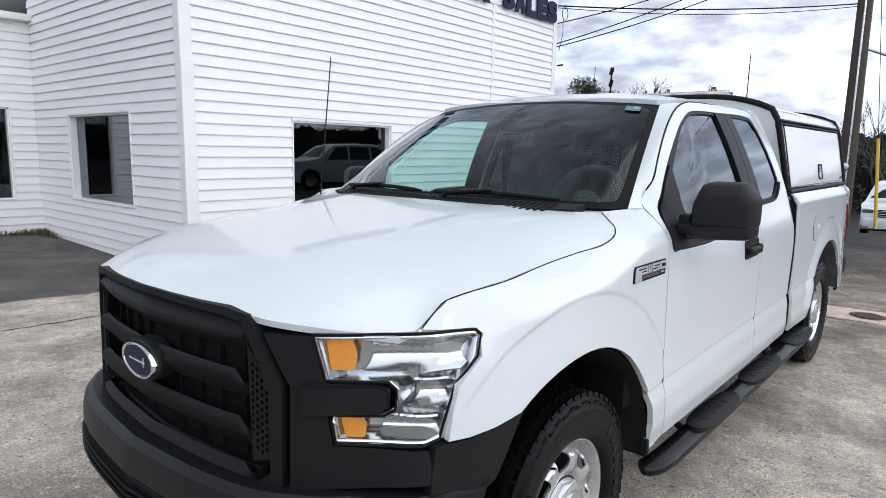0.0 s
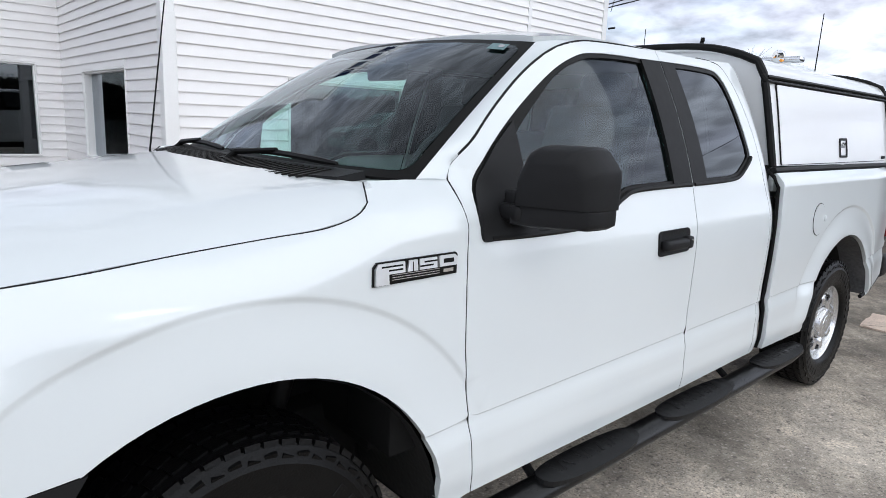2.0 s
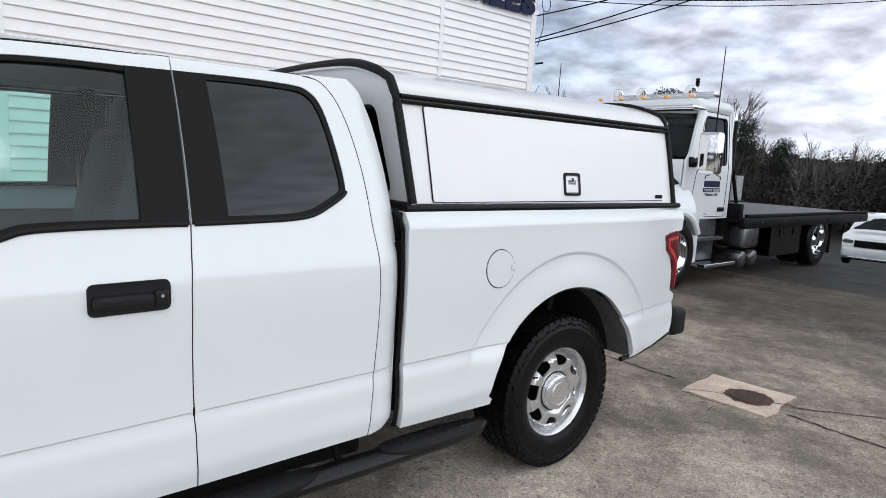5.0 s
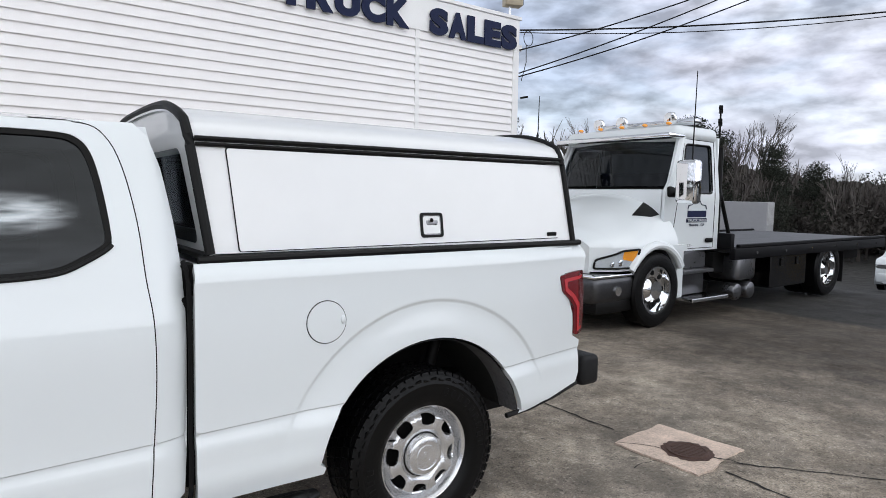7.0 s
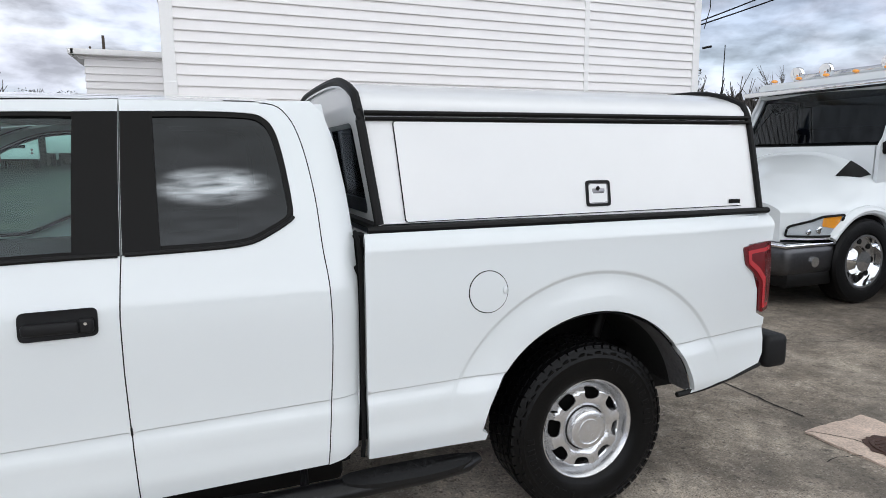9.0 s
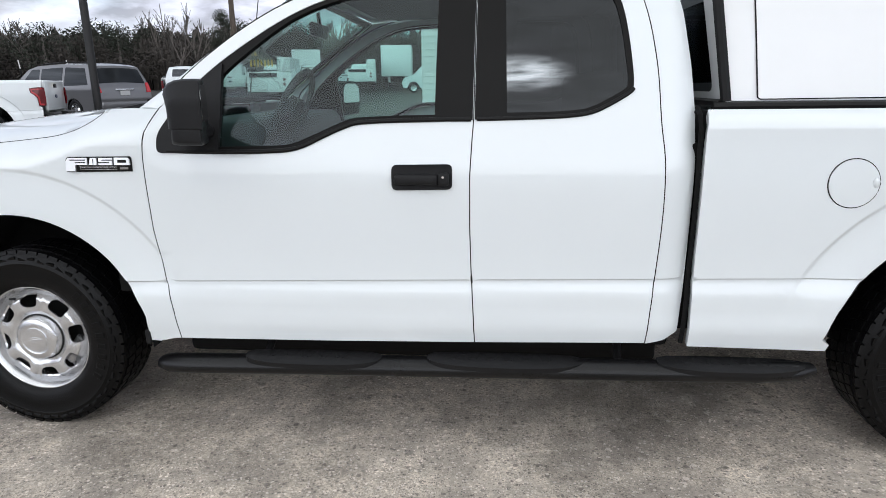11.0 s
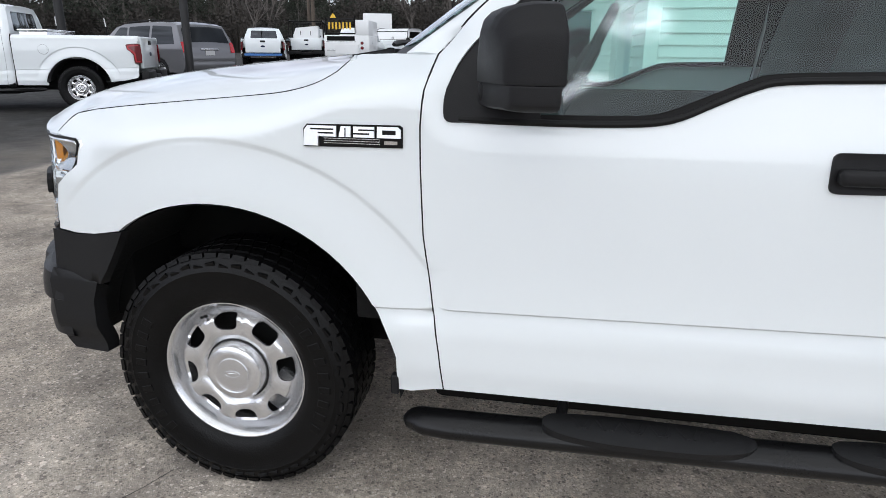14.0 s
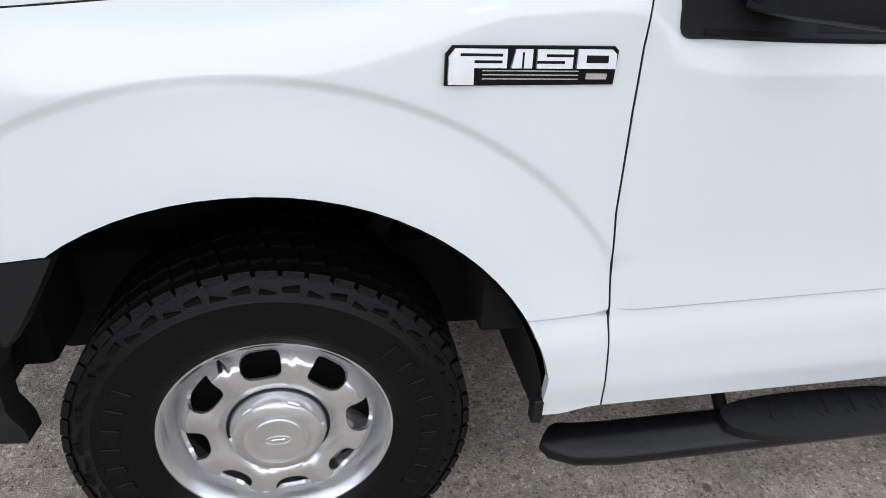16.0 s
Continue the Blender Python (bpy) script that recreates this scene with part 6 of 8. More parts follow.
for k in range(-3, 4):
    L = math.sqrt(max(0.0, 0.098**2 - (k * 0.03) ** 2))
    join(rb, box_bm(5.587 - L, 5.587 + L, -1.065 + k * 0.03 - 0.004, -1.065 + k * 0.03 + 0.004, 0.015, 0.020))
part("rib", rb, IRON, cover_mh)

# ---- the sales building ----
SIDING = material("white_vinyl_siding", (0.88, 0.86, 0.85), 0.42, bump=0.10, scale=90, vary=0.05, vscale=1.5, rough_vary=0.1)
TRIM = material("white_trim_paint", (0.86, 0.855, 0.845), 0.4, vary=0.04, vscale=3, bump=0.05, scale=50)
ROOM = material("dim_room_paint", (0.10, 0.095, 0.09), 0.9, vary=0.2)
BLIND = material("grey_blind", (0.33, 0.34, 0.33), 0.7, vary=0.1)
NAVY = material("navy_sign_letters", (0.012, 0.018, 0.055), 0.45, spec=0.12, vary=0.15, rough_vary=0.08)
WIN_GLASS = glass("window_glass", (0.30, 0.33, 0.33), 1.3)
COURSE = 0.129


def wall(name, label, a, b, z0, z1, openings=(), seams=(), boards=True, thick=0.16, z_off=0.0):
    """A clad wall from a to b in the plan, its outer face to the right of the way from a to b. openings: (along from, to, z from, to)."""
    a, b = Vector(a), Vector(b)
    L = (b - a).length
    m = Matrix.Translation((a.x, a.y, 0)) @ Matrix.Rotation(math.atan2(b.y - a.y, b.x - a.x), 4, 'Z')
    bm = bmesh.new()
    cuts = sorted({0.0, L, *(o[0] for o in openings), *(o[1] for o in openings)})
    for u0, u1 in zip(cuts, cuts[1:]):
        holes = sorted((o[2], o[3]) for o in openings if o[0] <= u0 + 1e-6 and o[1] >= u1 - 1e-6)
        z = z0
        for h0, h1 in holes + [(z1, z1)]:
            if h0 - z > 1e-4:
                join(bm, box_bm(u0, u1, 0.0, thick, z, h0))
            z = h1
    w = part(name, bm, TRIM, None, smooth=0)
    w.matrix_basis = m
    tagged(w, label, "wall", kind="structure")
    if boards:
        cache = {}
        k = 0
        z = z0 + 0.0138
        while z < z1 - 0.02:
            zt = min(z + COURSE, z1)
            spans = [(0.0, L)]
            for c in [(s - 0.04, s + 0.04) for s in seams] + [(o[0] - 0.02, o[1] + 0.02) for o in openings if o[2] - 0.028 < zt - 0.02 and o[3] + 0.022 > z + 0.02]:
                spans = [q for p in spans for q in ((p[0], min(p[1], c[0])), (max(p[0], c[1]), p[1])) if q[1] - q[0] > 0.03]
            for u0, u1 in spans:
                key = (round(u1 - u0, 3), round(zt - z, 3))
                if key not in cache:
                    W, H = key
                    prof = [(0.0, 0.008), (-0.012, 0.005), (-0.0225, 0.0), (-0.0250, 0.003), (-0.0245, 0.012), (-0.003, H), (0.0, H)]
                    bb = bmesh.new()
                    ends = [[bb.verts.new((x, p[0], p[1])) for p in prof] for x in (0.0, W)]
                    for i in range(len(prof) - 1):
                        bb.faces.new((ends[0][i], ends[1][i], ends[1][i + 1], ends[0][i + 1]))
                    for e in ends:
                        bb.faces.new(e)
                    bmesh.ops.recalc_face_normals(bb, faces=bb.faces)
                    me = bpy.data.meshes.new("siding_board")
                    bb.to_mesh(me)
                    bb.free()
                    me.materials.append(SIDING)
                    cache[key] = me
                o = new("siding_board", cache[key])
                o.parent = w
                o.location = (u0, 0, z)
            for o in openings:
                for za, zb in ((z, o[2] - 0.030), (o[3] + 0.024, zt)):
                    if za >= z - 1e-6 and zb <= zt + 1e-6 and 0.012 < zb - za < zt - z - 1e-3:
                        W, H = o[1] - o[0] + 0.04, zb - za
                        bb = bmesh.new()
                        prof = [(0.0, 0.0), (-0.0225, 0.0), (-0.0235, 0.004), (-0.012, H), (0.0, H)]
                        ends = [[bb.verts.new((x, q[0], q[1])) for q in prof] for x in (0.0, W)]
                        for i in range(len(prof) - 1):
                            bb.faces.new((ends[0][i], ends[1][i], ends[1][i + 1], ends[0][i + 1]))
                        for e in ends:
                            bb.faces.new(e)
                        bmesh.ops.recalc_face_normals(bb, faces=bb.faces)
                        cut = part("siding_board", bb, SIDING, w, smooth=0)
                        cut.location = (o[0] - 0.02, 0, za)
            z = zt
        for s in seams:
            part("seam_trim", box_bm(s - 0.042, s + 0.042, -0.024, 0.002, z0, z1, 0.004, 1), TRIM, w)
    return w, m


def window(name, label, m, u0, u1, z0, z1, blind=False):
    win = thing(name, label, "window")
    win["kind"] = "structure"
    win.matrix_basis = m
    fr = bmesh.new()
    t = 0.022
    join(fr, box_bm(u0 - t, u1 + t, -0.030, 0.004, z1, z1 + t, 0.005, 1))
    join(fr, box_bm(u0 - t, u0, -0.030, 0.004, z0, z1, 0.005, 1))
    join(fr, box_bm(u1, u1 + t, -0.030, 0.004, z0, z1, 0.005, 1))
    part("window_frame", fr, TRIM, win)
    part("window_sill", box_bm(u0 - t, u1 + t, -0.040, 0.01, z0 - 0.028, z0, 0.008, 1), TRIM, win)
    jam = bmesh.new()
    join(jam, box_bm(u0, u0 + 0.02, 0.0, 0.15, z0, z1))
    join(jam, box_bm(u1 - 0.02, u1, 0.0, 0.15, z0, z1))
    join(jam, box_bm(u0, u1, 0.0, 0.15, z1 - 0.02, z1))
    part("window_jamb", jam, TRIM, win)
    part("pane", box_bm(u0 + 0.02, u1 - 0.02, 0.088, 0.094, z0, z1 - 0.02), WIN_GLASS, win, "dark reflecting glass", smooth=0)
    if blind:
        bl = bmesh.new()
        for k in range(int((z1 - z0) / 0.05)):
            join(bl, box_bm(u0 + 0.03, u0 + (u1 - u0) * 0.3, 0.12, 0.126, z0 + k * 0.05, z0 + k * 0.05 + 0.042))
        part("blind", bl, BLIND, win)
    return win


BA, BB = (1.79, 5.106), (9.80, 5.25)
front_len = math.dist(BA, BB)
w_front, m_front = wall("wall_front", "white clapboard front wall of the sales building", BA, BB, 0.0, 4.15, [(1.48, 3.28, 0.60, 1.905)], [7.65 - 1.79])
window("window_1", "wide dark window in white clapboard", m_front, 1.48, 3.28, 0.60, 1.905)
# the recessed side wall is walked from the back to the corner
SB = (1.70, 9.80)
side_len = math.dist(SB, BA)
w_side, m_side = wall("wall_side", "white clapboard side wall of the sales building", SB, BA, 0.0, 4.15, [(9.80 - 8.44, 9.80 - 6.44, 0.775, 1.965)])
window("window_2", "dark side window with a blind", m_side, 9.80 - 8.44, 9.80 - 6.44, 0.775, 1.965, blind=False)
w_back, m_back = wall("wall_wing", "white clapboard wall of the low wing", (0.30, 9.80), SB, 0.0, 3.42, [(0.42, 1.02, 0.70, 2.10)])
window("window_3", "narrow dark window of the low wing", m_back, 0.42, 1.02, 0.70, 2.10)
wall("wall_wing_end", "white clapboard end of the low wing", (0.30, 16.0), (0.30, 9.80), 0.0, 3.42)
wall("wall_far_end", "white clapboard far end of the building", BB, (9.80, 16.0), 0.0, 4.15)
wall("wall_rear", "plain rear wall of the building", (9.80, 16.0), (0.30, 16.0), 0.0, 4.15, boards=False)

# partitions added behind the panes, the rooms' dimness put into their dark paint
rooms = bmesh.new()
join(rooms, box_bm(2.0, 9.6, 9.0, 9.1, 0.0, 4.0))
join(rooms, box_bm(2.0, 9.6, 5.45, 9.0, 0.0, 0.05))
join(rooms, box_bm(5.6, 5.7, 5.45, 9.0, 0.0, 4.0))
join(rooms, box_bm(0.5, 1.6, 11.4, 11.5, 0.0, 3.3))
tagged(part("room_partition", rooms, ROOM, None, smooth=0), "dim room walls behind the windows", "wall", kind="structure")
roofm = bmesh.new()
join(roofm, box_bm(1.60, 9.9, 5.24, 16.2, 4.15, 4.25))
join(roofm, box_bm(0.2, 1.72, 9.82, 16.2, 3.36, 3.44))
tagged(part("roof", roofm, TRIM, None, smooth=0), "flat roof of the sales building", "roof", kind="structure")
# corner boards and fascia
tr = bmesh.new()
ang = math.atan2(BB[1] - BA[1], BB[0] - BA[0])
join(tr, box_bm(-0.02, 0.115, -0.032, 0.0, 0.0, 4.15, 0.004, 1), m_front)
join(tr, box_bm(front_len - 0.115, front_len + 0.02, -0.032, 0.0, 0.0, 4.15, 0.004, 1), m_front)
join(tr, box_bm(side_len - 0.10, side_len + 0.03, -0.030, 0.0, 0.0, 4.15, 0.004, 1), m_side)
tagged(part("corner_trim", tr, TRIM, None), "white corner boards", "trim", kind="structure")
part("corner_joint", box_bm(-0.030, 0.122, -0.042, 0.0, 0.0, 2.512, 0.004, 1), TRIM, None)
tagged(bpy.data.objects["corner_joint"], "lapped joint of the corner board", "trim", kind="structure")
bpy.data.objects["corner_joint"].matrix_basis = m_front
fas = bmesh.new()
join(fas, box_bm(-0.03, front_len + 0.02, -0.03, 0.12, 4.15, 4.66, 0.006, 1), m_front)
join(fas, box_bm(-0.05, front_len + 0.05, -0.055, 0.14, 4.66, 4.72, 0.006, 1), m_front)
join(fas, box_bm(0.0, side_len, -0.03, 0.10, 4.15, 4.66, 0.006, 1), m_side)
tagged(part("fascia", fas, TRIM, None), "white fascia band round the roof", "trim", kind="structure")
eave = bmesh.new()
join(eave, box_bm(0.10, 1.72, 9.62, 9.84, 3.42, 3.52, 0.01, 2))
join(eave, box_bm(0.06, 0.16, 9.62, 16.2, 3.42, 3.52, 0.01, 2))
tagged(part("gutter", eave, TRIM, None), "white gutter along the low wing", "gutter", kind="structure")


def text_mesh(name, s, height, depth, mat, parent, m, bold=0.012):
    cu = bpy.data.curves.new(name, 'FONT')
    cu.body, cu.size, cu.extrude, cu.offset = s, 1.0, depth, bold
    cu.resolution_u = 4
    tmp = bpy.data.objects.new(name, cu)
    scene.collection.objects.link(tmp)
    bpy.context.view_layer.update()
    me = bpy.data.meshes.new_from_object(tmp.evaluated_get(bpy.context.evaluated_depsgraph_get()))
    bpy.data.objects.remove(tmp)
    bpy.data.curves.remove(cu)
    me.transform(m)
    me.name = name
    return link(name, me, mat, parent)


sign = thing("building_sign", "navy block letters TRUCK SALES on the white fascia", "sign")
sign.matrix_basis = m_front
stand = Matrix.Rotation(radians(90), 4, 'X')


def letters(word, u0, u1, z0, h, y, mat, parent, depth=0.03, bold=0.065):
    """Block letters spread evenly between u0 and u1."""
    step = (u1 - u0) / len(word)
    for i, ch in enumerate(word):
        o = text_mesh("letter", ch, 1, 1.0, mat, parent, Matrix.Identity(4), bold)
        o.data.transform(Matrix.Identity(4))
        co = np.array([v.co for v in o.data.vertices])
        lo, hi = co.min(0), co.max(0)
        sx, sy = step * 0.95 / (hi[0] - lo[0]), h / (hi[1] - lo[1])
        o.data.transform(Matrix.Translation((u0 + step * (i + 0.025), y, z0)) @ stand @ Matrix.Diagonal((sx, sy, depth / 2, 1)) @ Matrix.Translation((-lo[0], -lo[1], 0)))


letters("TRUCK", 5.32 - 1.79, 7.47 - 1.79, 4.115, 0.415, -0.065, NAVY, sign)
letters("SALES", 7.84 - 1.79, 9.73 - 1.79, 4.115, 0.415, -0.065, NAVY, sign)
for k in range(7):
    part("sign_bar", box_bm(0.75 + k * 0.36, 1.02 + k * 0.36, -0.08, -0.05, 4.115, 4.53, 0.01, 1), NAVY, sign, "plain navy bar")


# dry weeds and litter in the corner of the two walls
WEED = material("dry_weeds", (0.13, 0.105, 0.06), 0.9, vary=0.5, vscale=8)
wr = random.Random(21)
weed_v, weed_f = [], []
for k in range(420):
    u = abs(wr.gauss(0, 0.45))
    x, y = (1.66 - u - 0.03, 9.74 - abs(wr.gauss(0, 0.07))) if k % 2 else (1.66 - abs(wr.gauss(0, 0.06)), 9.74 - u * 0.7)
    z, hgt, a = ground_z(x, y), wr.uniform(0.03, 0.12), wr.uniform(0, 6.28)
    dx, dy = 0.012 * math.cos(a), 0.012 * math.sin(a)
    b0 = len(weed_v)
    weed_v += [(x - dx, y - dy, z), (x + dx, y + dy, z), (x + wr.uniform(-0.08, 0.08), y + wr.uniform(-0.08, 0.08), z + hgt)]
    weed_f.append((b0, b0 + 1, b0 + 2))
weed_m = bpy.data.meshes.new("weeds")
weed_m.from_pydata(weed_v, [], weed_f)
tagged(link("weeds", weed_m, WEED), "dry brown weeds and leaves along the wall foot", "weeds", kind="stuff")

# ---- other vehicles ----
VAN_GREY = material("grey_van_paint", (0.15, 0.15, 0.155), 0.3, 0.6, coat=0.8, vary=0.03)
STEP_DARK = material("dark_polished_step", (0.10, 0.10, 0.105), 0.3, 0.9, vary=0.2)
LAMP_PALE = material("pale_lamp_bowl", (0.62, 0.64, 0.66), 0.25, 0.35, bump=0.3, scale=40)
DECK_BLACK = material("black_truck_frame", (0.006, 0.006, 0.007), 0.5, spec=0.1, vary=0.2)
NUMBER = material("grey_plate", (0.5, 0.5, 0.5), 0.5)
CAR_GLASS = glass("car_glass", (0.10, 0.11, 0.11), 0.7)
DULL_ALUM = material("dull_aluminium", (0.24, 0.24, 0.25), 0.32, 1.0, vary=0.15, rough_vary=0.1)
YELLOW = material("yellow_plastic", (0.75, 0.47, 0.03), 0.45, vary=0.1)
WOODPOLE = material("weathered_pole", (0.085, 0.067, 0.052), 0.9, bump=0.6, scale=30, vary=0.4, vscale=5)
BOX_WHITE = material("white_box_paint", (0.74, 0.75, 0.75), 0.4, coat=0.3, vary=0.04)


def on_ground(x, y, turn=0.0):
    return pose(x, y, ground_z(x, y), 0, 0, turn)


def road_wheel(parent, x, y, r, w, rim_r, mat, s, dual=False):
    """A plain wheel of a vehicle farther off: tyre, dished rim and hub."""
    m = Matrix.Translation((x, y, r)) @ (Matrix.Rotation(math.pi, 4, 'Z') if s > 0 else Matrix.Identity(4))
    tyre = lathe_bm([(rim_r, -w * 0.40), (rim_r * 1.06, -w * 0.47), ((r + rim_r) / 2, -w * 0.5), (r * 0.95, -w * 0.46), (r, -w * 0.36), (r, w * 0.36), (r * 0.95, w * 0.46), (rim_r, w * 0.45)], 40)
    wheel = part("wheel", tyre, TYRE, parent)
    wheel.matrix_local = m
    rim = lathe_bm([(rim_r * 1.01, -w * 0.44), (rim_r * 0.93, -w * 0.43), (rim_r * 0.88, -w * 0.2), (rim_r * 0.55, -w * 0.16), (rim_r * 0.42, -w * 0.30), (rim_r * 0.38, -w * 0.42), (0.0, -w * 0.44)], 32)
    rim_o = part("rim", rim, mat, wheel)
    # black discs on the closed rim draw the shade of its hand holes
    hb = bmesh.new()
    for k in range(8):
        a = 2 * math.pi * k / 8
        join(hb, cyl_bm(rim_r * 0.11, 0.006, 10, Matrix.Translation((rim_r * 0.72 * math.cos(a), -w * 0.19, rim_r * 0.72 * math.sin(a))) @ Matrix.Rotation(radians(90), 4, 'X')))
    part("hole_shade", hb, DARK, rim_o)
    return wheel


def shell(name, line, wfun, mat, parent, label="", step=0.12, arches=(), crown=0.04, windows=(), glass_mat=None):
    """A body from its side line (x, z), given round from the front sill over the roof to the rear sill: two sides and a skin over the top."""
    low = []
    zb = line[0][1]
    x_r, x_f = line[-1][0], line[0][0]
    for cx, cz, r in sorted(arches, reverse=True):
        h = math.degrees(math.asin(max(-1, min(1, (zb - cz) / r))))
        low += arc(cx, cz, r, h, 180 - h, 12)
    outline = list(line) + low
    first = None
    for s in (-1, 1):
        o = patch("body_side", outline, lambda x, z: (x, s * wfun(x, z), z), (0, s, 0), mat, parent, label, step=step, thick=0.02)
        for wn_, poly in windows:
            patch("side_window", fillet(poly, 0.04), lambda x, z: (x, s * (wfun(x, z) + 0.004), z), (0, s, 0), glass_mat or CAR_GLASS, o, "dark side window", step=step, thick=0.006)
    bm = bmesh.new()
    pts = dense(line, 0.15, False)
    prev = None
    n = 8
    for x, z in pts:
        w = wfun(x, z)
        row = [bm.verts.new((x, w * (2 * k / n - 1), z + crown * (1 - (2 * k / n - 1) ** 2) * smooth_step(zb + 0.5, zb + 0.9, z))) for k in range(n + 1)]
        if prev:
            for k in range(n):
                bm.faces.new((prev[k], prev[k + 1], row[k + 1], row[k]))
        prev = row
    bmesh.ops.recalc_face_normals(bm, faces=bm.faces)
    part("body_skin", bm, mat, parent, label, smooth=40)


def across(name, a, b, wa, wb, mat, parent, label="", out=0.012, inset=0.06, crown=0.04):
    """A pane or panel laid on the skin between two points of the side line."""
    a, b = Vector(a), Vector(b)
    n = Vector((-(b - a).y, (b - a).x)).normalized()

    def at(u, v):
        p = a.lerp(b, v) + n * out
        w = wa + (wb - wa) * v
        return (p.x, u * (w - inset), p.y + crown * (1 - u * u))

    return patch(name, fillet([(-1, 0.06), (1, 0.06), (1, 0.94), (-1, 0.94)], 0.1), at, (n.x, 0, n.y), mat, parent, label, step=0.12, thick=0.01)


def build_minivan():
    v = thing("minivan", "grey minivan with dark rear windows parked in the lot", "minivan")
    line = [(0.12, 0.28), (0.0, 0.42), (0.02, 0.70), (0.25, 0.86), (0.95, 1.04), (1.75, 1.60), (2.2, 1.70), (3.4, 1.74), (4.5, 1.71), (4.78, 1.64), (4.98, 1.25), (5.10, 0.92), (5.13, 0.62), (5.10, 0.42), (5.0, 0.28)]
    w = lambda x, z: 0.985 - 0.02 * (z < 0.5) - 0.26 * max(0.0, z - 0.95) ** 1.3 - 0.30 * max(0.0, 0.55 - x) ** 2 - 0.20 * max(0.0, x - 4.75) ** 2
    shell("minivan", line, w, VAN_GREY, v, "grey metallic body", 0.1, ((0.95, 0.33, 0.38), (4.0, 0.33, 0.38)),
          windows=(("a", [(1.35, 1.06), (2.35, 1.07), (2.35, 1.60), (1.95, 1.60)]), ("b", [(2.45, 1.07), (3.5, 1.08), (3.5, 1.64), (2.45, 1.61)]), ("c", [(3.62, 1.08), (4.75, 1.10), (4.55, 1.60), (3.62, 1.64)])))
    across("rear_window", (4.83, 1.60), (5.03, 1.10), 0.84, 0.94, CAR_GLASS, v, "dark rear window", 0.015, 0.10)
    across("windshield", (0.98, 1.05), (1.72, 1.57), 0.95, 0.85, CAR_GLASS, v, "dark windshield", 0.012, 0.08)
    for s in (-1, 1):
        lamp = patch("tail_lamp", fillet([(s * 0.80, 0.86), (s * 0.955, 0.86), (s * 0.945, 1.17), (s * 0.84, 1.17)], 0.03), lambda y, z: (5.172 - 0.05 * abs(y) - 0.36 * max(0, z - 0.92), y, z), (1, 0, 0), RED_LIT, v, "red tail lamp", step=0.05, thick=0.05)
        for x in (0.95, 4.0):
            road_wheel(v, x, s * 0.86, 0.335, 0.225, 0.22, ALUM, s)
    part("rear_bumper", box_bm(5.02, 5.20, -0.88, 0.88, 0.33, 0.60, 0.05, 3), VAN_GREY, v)
    part("plate", box_bm(5.11, 5.135, -0.17, 0.17, 0.78, 0.92, 0.004, 1), NUMBER, v, "plain grey plate")
    part("gate_trim", box_bm(5.10, 5.13, -0.33, 0.33, 0.93, 0.98, 0.01, 2), CHROME, v)
    part("underbody", box_bm(0.2, 5.0, -0.80, 0.80, 0.22, 0.45, 0.03), DARK, v)
    for s in (-1, 1):
        part("roof_rail", tube_bm([(2.2, s * 0.66, 1.755), (3.4, s * 0.66, 1.80), (4.5, s * 0.66, 1.765)], 0.018, 8), SATIN, v)
    return v


